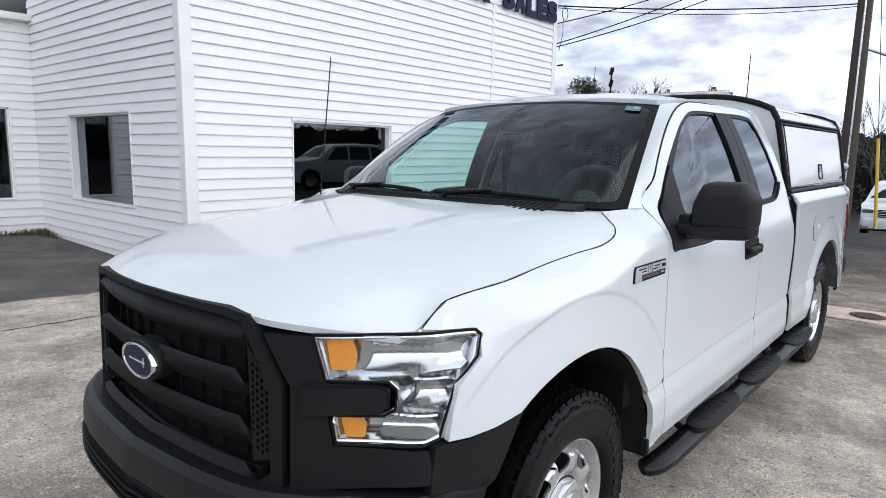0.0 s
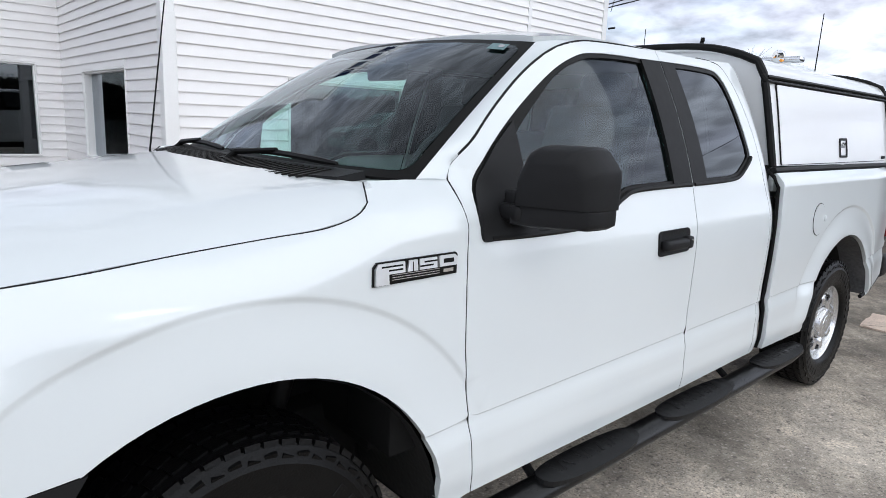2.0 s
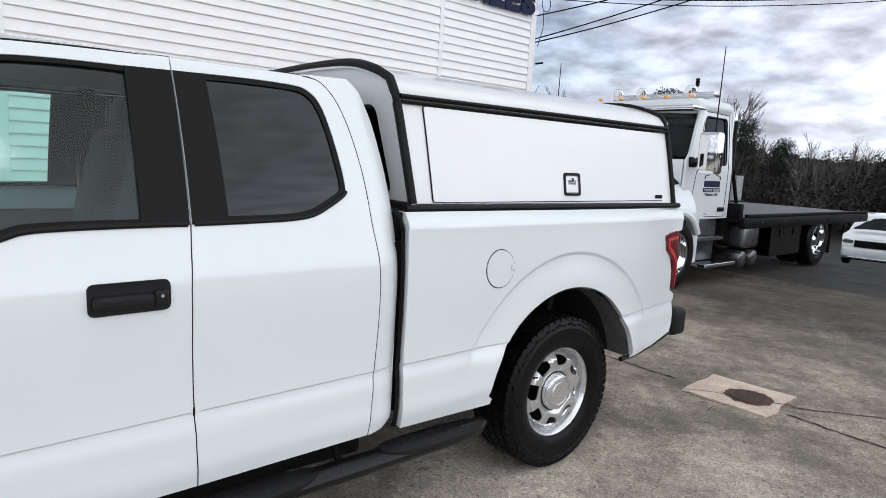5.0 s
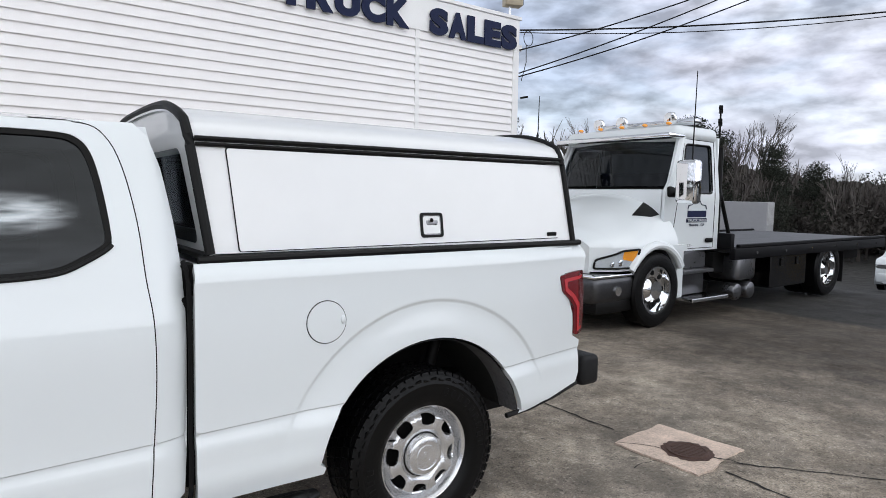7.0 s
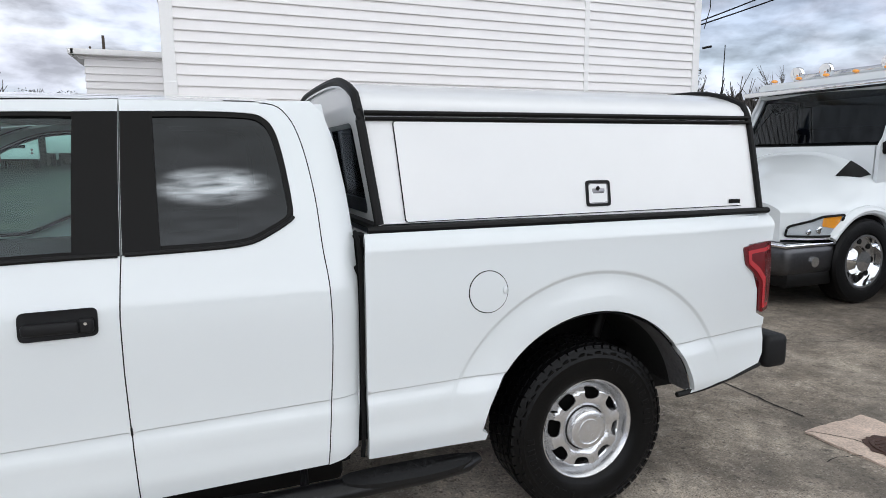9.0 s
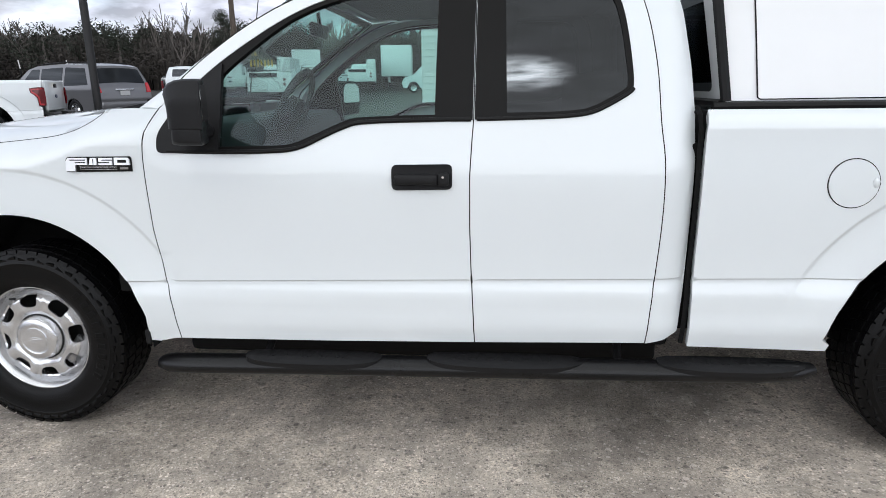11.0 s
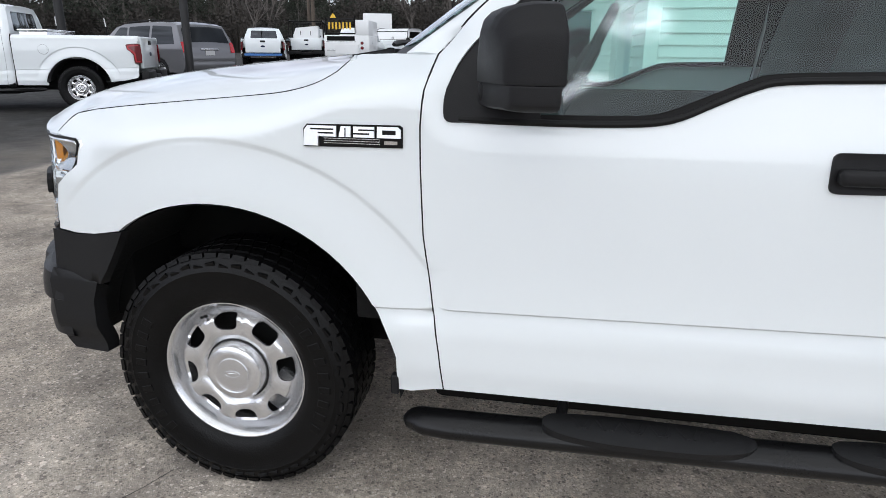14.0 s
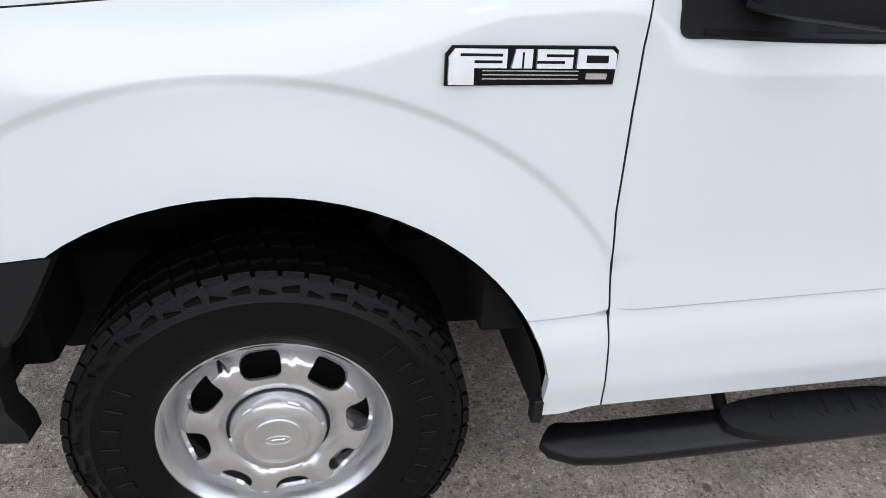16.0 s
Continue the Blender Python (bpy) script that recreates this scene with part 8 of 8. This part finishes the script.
def build_utility_truck(label, racked=True):
    u = thing("utility_truck", label, "utility truck")
    body = part("service_body", box_bm(2.3, 4.9, -1.05, 1.05, 0.60, 1.55, 0.03, 2), BOX_WHITE, u, "white service body")
    for s in (-1, 1):
        for x0, x1, z0, z1 in ((2.36, 2.95, 0.66, 1.50), (3.0, 4.2, 1.08, 1.50), (4.25, 4.85, 0.66, 1.50)):
            d = part("locker_door", box_bm(x0, x1, s * 1.05, s * 1.066, z0, z1, 0.006, 1), BOX_WHITE, body)
            part("locker_latch", box_bm(x1 - 0.12, x1 - 0.05, s * 1.066, s * 1.075, z0 + 0.1, z0 + 0.2, 0.004, 1), ALUM, d)
        for x in (0.0, 3.6):
            road_wheel(u, x, s * 0.88, 0.40, 0.25, 0.23, STEEL, s)
    line = [(-0.85, 0.5), (-0.9, 0.8), (-0.8, 1.12), (0.45, 1.32), (1.0, 1.85), (1.3, 1.93), (2.1, 1.93), (2.22, 1.8), (2.25, 0.5)]
    shell("cab", line, lambda x, z: 0.99 - 0.28 * max(0, z - 1.2), PAINT, u, "white cab", 0.15, ((0.0, 0.40, 0.47),), windows=(("a", [(0.8, 1.3), (1.9, 1.3), (1.9, 1.80), (1.15, 1.80)]),))
    part("rear_bumper", box_bm(4.9, 5.1, -1.0, 1.0, 0.48, 0.62, 0.02, 2), SATIN, u)
    part("tailboard", box_bm(4.9, 4.93, -0.55, 0.55, 0.70, 1.15, 0.01, 1), BOX_WHITE, u)
    tower = part("side_tower", box_bm(2.35, 4.9, 0.42, 1.05, 1.55, 2.22, 0.03, 2), BOX_WHITE, u, "tall white side compartment")
    part("tower_edge", box_bm(4.9, 4.915, 0.44, 0.465, 1.58, 2.18, 0.004, 1), STEEL, tower)
    # flat black plate that paints the shaded bed opening on the closed body
    part("bed_shade_plate", box_bm(4.9, 4.912, -0.93, 0.38, 1.30, 1.50, 0.004, 1), DARK, body, "dark plate for the shade of the open bed")
    for z in (0.86, 1.24):
        part("panel_joint", box_bm(4.9, 4.91, -0.98, 0.42, z, z + 0.025, 0.002, 1), STEEL, body)
    for z in (0.98, 1.20):
        part("round_lamp", cyl_bm(0.075, 0.03, 18, Matrix.Translation((4.91, 0.72, z)) @ Matrix.Rotation(radians(90), 4, 'Y'), bevel=0.01), RED, body, "dark red round lamp")
    if racked:
        rack = part("rear_rack", tube_bm([(4.75, -0.98, 0.75), (4.75, -0.98, 2.32), (4.75, -0.98, 1.62), (4.75, 0.38, 1.62), (4.75, 0.38, 2.40)], 0.04, 8), SATIN, u, "black steel rear rack")
        part("top_rail", tube_bm([(4.75, -0.98, 2.26), (4.75, 0.38, 2.26)], 0.03, 8), SATIN, rack)
        for k in range(7):
            part("sign_bar", box_bm(4.70, 4.72, -0.88 + 0.165 * k, -0.80 + 0.165 * k, 1.80 + 0.03 * (k % 2), 2.12, 0.004, 1), YELLOW, rack, "yellow sign bar")
        tri = bmesh.new()
        tri.faces.new([tri.verts.new(p) for p in ((4.74, -0.78, 2.31), (4.74, -0.48, 2.31), (4.74, -0.63, 2.53))])
        ext = bmesh.ops.extrude_face_region(tri, geom=tri.faces[:])
        bmesh.ops.translate(tri, vec=(0.02, 0, 0), verts=[e for e in ext["geom"] if isinstance(e, bmesh.types.BMVert)])
        bmesh.ops.recalc_face_normals(tri, faces=tri.faces)
        part("warning_triangle", tri, YELLOW, rack, "yellow triangle")
    return u


ut = build_utility_truck("white service body truck with side lockers in the back row")
ut.matrix_basis = on_ground(-10.0, 31.9, -82)
ut2 = build_utility_truck("white service body truck standing far back in the row", False)
ut2.matrix_basis = on_ground(-9.6, 49.3, -80)


def build_box_truck(label):
    u = thing("box_truck", label, "box truck")
    bx = part("cargo_box", box_bm(1.9, 7.0, -1.2, 1.2, 0.95, 3.3, 0.04, 2), BOX_WHITE, u, "white cargo box")
    for k in range(5):
        part("panel_seam", box_bm(2.6 + k * 0.95, 2.615 + k * 0.95, -1.206, -1.2, 1.0, 3.2), STEEL, bx)
    line = [(-0.85, 0.5), (-0.9, 0.9), (-0.7, 1.2), (0.35, 1.45), (0.9, 2.1), (1.2, 2.2), (1.8, 2.2), (1.85, 0.5)]
    shell("cab", line, lambda x, z: 1.0 - 0.2 * max(0, z - 1.3), PAINT, u, "white cab", 0.2, ((0.0, 0.42, 0.5),), windows=(("a", [(0.65, 1.4), (1.6, 1.4), (1.6, 2.0), (1.0, 2.0)]),))
    for s in (-1, 1):
        for x in (0.0, 5.2):
            road_wheel(u, x, s * 0.92, 0.42, 0.28, 0.24, STEEL, s)
    part("frame", box_bm(0.0, 7.0, -0.5, 0.5, 0.5, 0.95, 0.02), DARK, u)
    return u


bt = build_box_truck("white box truck far back in the lot")
bt.matrix_basis = on_ground(-7.5, 54.8, -83)
bt2 = copy_thing(bt, on_ground(-17.3, 58.5, -72))


def build_cargo_van(label):
    v = thing("cargo_van", label, "van")
    line = [(-0.75, 0.35), (-0.85, 0.75), (-0.70, 1.05), (0.05, 1.30), (0.75, 2.05), (1.05, 2.25), (2.0, 2.35), (4.6, 2.35), (4.75, 2.2), (4.85, 0.35)]
    shell("van_body", line, lambda x, z: 1.0 - 0.12 * max(0.0, z - 1.2), PAINT, v, "white van body", 0.15, ((0.0, 0.37, 0.44), (3.4, 0.37, 0.44)), windows=(("a", [(0.55, 1.30), (1.45, 1.30), (1.45, 1.90), (1.0, 1.90)]),))
    across("windshield", (0.10, 1.35), (0.74, 2.02), 0.96, 0.86, CAR_GLASS, v, "dark windshield", 0.012, 0.08)
    for s in (-1, 1):
        for x in (0.0, 3.4):
            road_wheel(v, x, s * 0.86, 0.37, 0.24, 0.22, STEEL, s)
    part("underbody", box_bm(-0.6, 4.7, -0.8, 0.8, 0.28, 0.5, 0.03), DARK, v)
    part("front_bumper", box_bm(-0.93, -0.70, -0.92, 0.92, 0.36, 0.66, 0.06, 3), SATIN, v)
    return v


build_cargo_van("white cargo van parked beside the sales building far back").matrix_basis = on_ground(-4.9, 45.0, 8)
trailer = thing("cargo_trailer", "grey cargo trailer with striped end by the woods", "trailer")
tbx = part("trailer_box", box_bm(0, 5.5, -1.2, 1.2, -0.4, 1.95, 0.03, 1), material("grey_trailer", (0.34, 0.34, 0.35), 0.6, vary=0.1), trailer)
for k in range(6):
    part("end_stripe", box_bm(-0.02, 0.0, -1.1 + k * 0.38, -0.95 + k * 0.38, 0.6, 1.9), NUMBER, tbx)
trailer.matrix_basis = pose(39.6, 15.6, -0.45, 0, 0, 108)

# ---- poles, wires, masts ----
pole = thing("utility_pole", "weathered brown wooden utility pole with conduit", "utility pole")
part("shaft", tube_bm([(0, 0, 0), (0.0, 0.0, 4.5), (0.0, 0.0, 9.5)], [0.19, 0.16, 0.12], 14), WOODPOLE, pole)
part("conduit", tube_bm([(-0.185, -0.03, 0.2), (-0.16, -0.03, 4.5), (-0.13, -0.03, 8.0)], 0.022, 8), STEEL, pole)
part("meter", cyl_bm(0.10, 0.10, 18, Matrix.Translation((-0.24, 0.02, 1.35)) @ Matrix.Rotation(radians(90), 4, 'Y'), bevel=0.015), STEEL, pole)
part("bracket", tube_bm([(0.0, -0.1, 4.05), (0.0, -0.55, 3.85), (0.0, -0.62, 3.9)], 0.03, 8), STEEL, pole)
pole.matrix_basis = pose(15.9, 0.86, 0)
guy = thing("guy_wire_guard", "yellow plastic guy wire guard by the pole", "guy wire")
part("guard", tube_bm([(15.4, 0.10, 0.0), (15.55, 0.26, 2.0)], 0.035, 8), YELLOW, guy)
part("wire", tube_bm([(15.55, 0.26, 2.0), (15.85, 0.72, 7.2)], 0.008, 5), RUBBER, guy)


def wire(a, b, sag, r=0.012, label="black overhead cable between building and pole"):
    a, b = Vector(a), Vector(b)
    pts = [a.lerp(b, k / 16) - Vector((0, 0, sag * 4 * (k / 16) * (1 - k / 16))) for k in range(17)]
    return tagged(part("overhead_cable", tube_bm(pts, r, 6), RUBBER, None), label, "cable", "overhead cables")


wire((9.82, 5.22, 4.50), (15.9, 0.86, 5.05), 0.10, 0.014)
wire((9.82, 5.22, 4.46), (15.9, 0.86, 5.0), 0.16, 0.008)
wire((9.84, 5.24, 4.16), (15.9, 0.86, 7.0), 0.22)
wire((9.84, 5.24, 3.76), (15.9, 0.86, 7.05), 0.20)
wire((9.84, 5.24, 3.70), (15.9, 0.86, 6.7), 0.22)
wire((15.9, 0.86, 7.0), (30, -34, 7.6), 0.8)
coil = tube_bm([(9.95 + 0.11 * math.cos(a), 5.13, 4.36 + 0.13 * math.sin(a)) for a in np.linspace(0, 4 * math.pi, 40)], 0.007, 5)
tagged(part("cable_coil", coil, RUBBER, None), "coil of black cable at the building corner", "cable")
tagged(part("drop_cable", tube_bm([(9.92, 5.15, 4.24), (9.93, 5.15, 3.95), (9.85, 5.18, 3.62)], 0.007, 5), RUBBER, None), "black cable drooping down the corner", "cable")
horn = thing("floodlight", "beige box floodlight on the roof corner", "floodlight")
part("housing", box_bm(-0.16, 0.16, -0.10, 0.10, 0.0, 0.17, 0.02, 2), material("beige_metal", (0.42, 0.36, 0.26), 0.5, vary=0.1), horn)
part("glass", box_bm(0.16, 0.17, -0.08, 0.08, 0.02, 0.15), GLASS_DARK, horn)
part("stem", cyl_bm(0.02, 0.16, 10, Matrix.Translation((-0.05, 0, -0.06))), STEEL, horn)
horn.matrix_basis = pose(9.62, 5.2, 4.86, 0, 0, -20)
knob = thing("wall_bracket", "small dark bracket on the building corner", "bracket")
part("arm", tube_bm([(9.88, 5.22, 3.33), (10.02, 5.18, 3.36)], 0.018, 8), SATIN, knob)

mast = thing("light_mast", "tall steel mast with four floodlights", "light mast")
part("shaft", tube_bm([(0, 0, 0), (0, 0, 8.2)], [0.09, 0.05], 10), SATIN, mast)
for dx, dz in ((-0.45, 8.1), (0.45, 8.0), (-0.40, 7.3), (0.5, 7.2)):
    part("floodlight_head", box_bm(dx - 0.2, dx + 0.2, -0.12, 0.12, dz, dz + 0.26, 0.03, 1), SATIN, mast)
part("cross_arm", tube_bm([(-0.6, 0, 7.75), (0.6, 0, 7.7)], 0.05, 6), SATIN, mast)
mast.matrix_basis = pose(39.3, 18.9, -1.0, 0, 0, 30)

POST_PAINT = material("dark_steel_post", (0.012, 0.012, 0.012), 0.6, vary=0.2)
for x, y, r, h in ((-7.15, 10.45, 0.085, 7.5), (-11.35, 11.8, 0.10, 8.0)):
    tagged(part("steel_post", tube_bm([(x, y, ground_z(x, y)), (x, y, h)], r, 16), POST_PAINT, None), "tall dark painted steel post on the lot", "post", "lot posts")
for x, y, h in ((-12.5, 31.0, 9.0), (-15.6, 38.0, 8.0), (-3.0, 41.0, 9.0), (-5.2, 52.0, 10.0), (14.4, 12.5, 4.8)):
    tagged(part("thin_pole", tube_bm([(x, y, ground_z(x, y)), (x, y, h)], [0.12, 0.08] if h > 5 else [0.03, 0.02], 8), WOODPOLE if h > 5 else SATIN, None), "slender pole standing beyond the lot", "pole", "far poles")

fence = thing("lot_fence", "dark chain fence with angled white arms behind the lot", "fence")
for k in range(10):
    x, y = -28.0 + 1.25 * k, 12.0 + 1.25 * k
    z = ground_z(x, y)
    post = part("fence_post", tube_bm([(x, y, z), (x, y, z + 1.75)], 0.025, 6), SATIN, fence)
    part("fence_arm", tube_bm([(x, y, z + 1.75), (x - 0.28, y + 0.3, z + 2.10)], 0.022, 6), NUMBER, post)
for dz, off in ((1.72, 0.0), (1.05, 0.0), (1.92, -0.14), (2.08, -0.27)):
    part("fence_wire", tube_bm([(-28 + off + 1.25 * k, 12.0 - off + 1.25 * k, ground_z(-28 + 1.25 * k, 12.0 + 1.25 * k) + dz) for k in range(10)], 0.006, 4), SATIN, fence)

# ---- woods all round ----
BARK = material("grey_bark", (0.115, 0.102, 0.092), 0.95, vary=0.35, vscale=2)
PINE = material("pine_foliage", (0.024, 0.030, 0.019), 0.9, vary=0.5, vscale=0.6, scale=3)
THICKET = material("winter_thicket", (0.052, 0.045, 0.039), 0.95, vary=0.45, vscale=0.4, scale=2)
rnd = random.Random(7)


def tri_prism(verts, faces, a, b, ra, rb):
    d = (b - a).normalized()
    u = d.cross(Vector((0.3, 0.2, 1.0))).normalized()
    v = d.cross(u)
    s = len(verts)
    for p, r in ((a, ra), (b, rb)):
        for k in range(3):
            t = 2.0944 * k
            verts.append(tuple(p + r * (math.cos(t) * u + math.sin(t) * v)))
    faces += [(s + k, s + (k + 1) % 3, s + 3 + (k + 1) % 3, s + 3 + k) for k in range(3)]


def limb(verts, faces, a, d, length, r, depth, spread=0.55):
    b = a + d * length
    tri_prism(verts, faces, a, b, r, r * 0.62)
    if depth:
        for _ in range(3 if depth > 1 else 4):
            n = (d + Vector((rnd.uniform(-1, 1), rnd.uniform(-1, 1), rnd.uniform(-0.25, 0.8))) * spread).normalized()
            limb(verts, faces, a.lerp(b, rnd.uniform(0.55, 1.0)), n, length * rnd.uniform(0.55, 0.8), r * 0.62, depth - 1, spread)


def clump(verts, faces, c, r, n, size):
    """Small leaves or twig tufts scattered through a loose ball."""
    for _ in range(n):
        while True:
            q = Vector((rnd.uniform(-1, 1), rnd.uniform(-1, 1), rnd.uniform(-1, 1)))
            if q.length < 1:
                break
        p = c + Vector((q.x * r, q.y * r, q.z * r * 0.7))
        u = Vector((rnd.uniform(-1, 1), rnd.uniform(-1, 1), rnd.uniform(-1, 1))).normalized() * size * rnd.uniform(0.5, 1.3)
        v = Vector((rnd.uniform(-1, 1), rnd.uniform(-1, 1), rnd.uniform(-1, 1))).normalized() * size * rnd.uniform(0.5, 1.3)
        s = len(verts)
        verts += [tuple(p), tuple(p + u), tuple(p + v)]
        faces.append((s, s + 1, s + 2))


def finish(name, verts, faces, mat, parent=None):
    me = bpy.data.meshes.new(name)
    me.from_pydata(verts, [], faces)
    return link(name, me, mat, parent)


def height_at(az):
    """How high the wood stands over the eye, in degrees, by bearing."""
    return curve_of((-180, 3.0), (-60, 2.6), (2, 2.4), (10, 2.2), (17.5, 1.9), (19, 2.0), (21.5, 2.5), (24, 3.2), (27, 4.0), (31, 5.0), (40, 5.6), (50, 5.6), (90, 5.4), (113, 5.5), (125, 5.1), (136, 4.1), (150, 3.4), (180, 3.0))(az)


pine_v, pine_f, thick_v, thick_f, bark_v, bark_f = [], [], [], [], [], []
for k in range(420):
    az = -180 + 360 * k / 420 + rnd.uniform(-0.4, 0.4)
    seen = 8 < az < 48 or 95 < az < 150
    d = rnd.uniform(52, 66) if -5 < az < 60 else rnd.uniform(58, 80)
    x, y = d * math.cos(radians(az)), d * math.sin(radians(az))
    g = ground_z(x, y)
    top = 1.5 + d * math.tan(radians(height_at(az))) * rnd.uniform(0.82, 1.06)
    h = top - g
    n = 1.0 if seen else 0.35
    # undergrowth
    for j in range(7 if seen else 3):
        c = Vector((x + rnd.uniform(-2, 2), y + rnd.uniform(-2, 2), g + h * rnd.uniform(0.0, 0.72)))
        clump(thick_v, thick_f, c, rnd.uniform(1.3, 2.2), int(240 * n), 0.24)
    if rnd.random() < 0.55:
        tri_prism(bark_v, bark_f, Vector((x, y, g)), Vector((x, y, g + h * 0.9)), 0.2, 0.06)
        for j in range(6):
            c = Vector((x + rnd.uniform(-1.3, 1.3), y + rnd.uniform(-1.3, 1.3), g + h * rnd.uniform(0.5, 0.95)))
            clump(pine_v, pine_f, c, rnd.uniform(0.8, 1.5), int(170 * n), 0.2)
    else:
        limb(bark_v, bark_f, Vector((x, y, g)), Vector((rnd.uniform(-0.1, 0.1), rnd.uniform(-0.1, 0.1), 1)).normalized(), h * 0.48, 0.16, 3 if seen else 2, 0.5)
# the close-grown mass of the wood behind them, with a ragged top
mass_v, mass_f = [], []
SEGS = 4200
for dist, low in ((61, 0.62), (70, 0.80)):
    waves = [(n_, rnd.uniform(0, 6.28), a_) for n_, a_ in ((61, 0.05), (97, 0.05), (173, 0.04), (311, 0.035), (523, 0.025), (887, 0.018))]
    first = len(mass_v)
    for k in range(SEGS + 1):
        az = -180 + 360 * k / SEGS
        d = dist + 3.0 * math.sin(az * 0.9) + rnd.uniform(-0.3, 0.3) + (0 if -5 < az < 60 else 10)
        f_ = low + sum(a_ * math.sin(n_ * radians(az) + ph) for n_, ph, a_ in waves) + rnd.uniform(-0.02, 0.02)
        x, y = d * math.cos(radians(az)), d * math.sin(radians(az))
        mass_v += [(x, y, ground_z(x, y) - 0.3), (x, y, 1.5 + d * math.tan(radians(height_at(az))) * f_)]
    mass_f += [(first + 2 * k, first + 2 * k + 2, first + 2 * k + 3, first + 2 * k + 1) for k in range(SEGS)]
thick_f += [tuple(i + len(thick_v) for i in f_) for f_ in mass_f]
thick_v += mass_v
for nm, vv, ff, mt, lb in (("far_pines", pine_v, pine_f, PINE, "dark pine crowns of the far wood"), ("far_thicket", thick_v, thick_f, THICKET, "brown winter undergrowth of the far wood"), ("far_bare_trees", bark_v, bark_f, BARK, "grey bare trunks and limbs of the far wood")):
    tagged(finish(nm, vv, ff, mt), lb, "woods", kind="stuff")


def build_tree(kind, x, y, h, label):
    t = thing("tree", label, "tree", "trees beyond the yard")
    vv, ff = [], []
    limb(vv, ff, Vector((0, 0, 0)), Vector((0.03, 0.02, 1)).normalized(), h * 0.42, h * 0.014, 5 if kind == "bare" else 2, 0.5)
    finish("trunk", vv, ff, BARK, t)
    if kind == "pine":
        vv, ff = [], []
        for j in range(34):
            a, q = rnd.uniform(0, 6.28), rnd.uniform(0.3, 1.0)
            rr = h * 0.22 * (1.15 - q) * rnd.uniform(0.4, 1.1)
            clump(vv, ff, Vector((rr * math.cos(a), rr * math.sin(a), h * q)), h * 0.10, 260, h * 0.014)
        finish("crown", vv, ff, PINE, t)
    t.matrix_basis = on_ground(x, y)
    return t


for kind, az, d, el in (("bare", 29.3, 46, 5.9), ("bare", 27.9, 48, 5.7), ("bare", 40.3, 50, 5.6), ("bare", 37.6, 50, 5.6), ("bare", 42.5, 50, 5.4), ("pine", 33.0, 46, 6.6), ("pine", 30.6, 47, 5.2), ("pine", 26.6, 46, 4.0), ("pine", 31.8, 50, 6.0), ("pine", 23.6, 52, 2.9), ("bare", 20.0, 56, 2.5), ("bare", 18.6, 54, 2.5), ("bare", 22.2, 55, 2.4), ("bare", 8.4, 46, 3.4), ("bare", 6.0, 46, 3.3), ("pine", 48.5, 52, 6.8), ("bare", 117.5, 60, 5.4), ("pine", 114.0, 55, 5.6)):
    hh = d * math.tan(radians(el)) + 1.6
    tx, ty = 2.1 + d * math.cos(radians(az)), -3.2 + d * math.sin(radians(az))
    build_tree(kind, tx, ty, hh - ground_z(tx, ty), "bare winter tree with fine grey limbs" if kind == "bare" else "dark green pine tree beyond the yard")
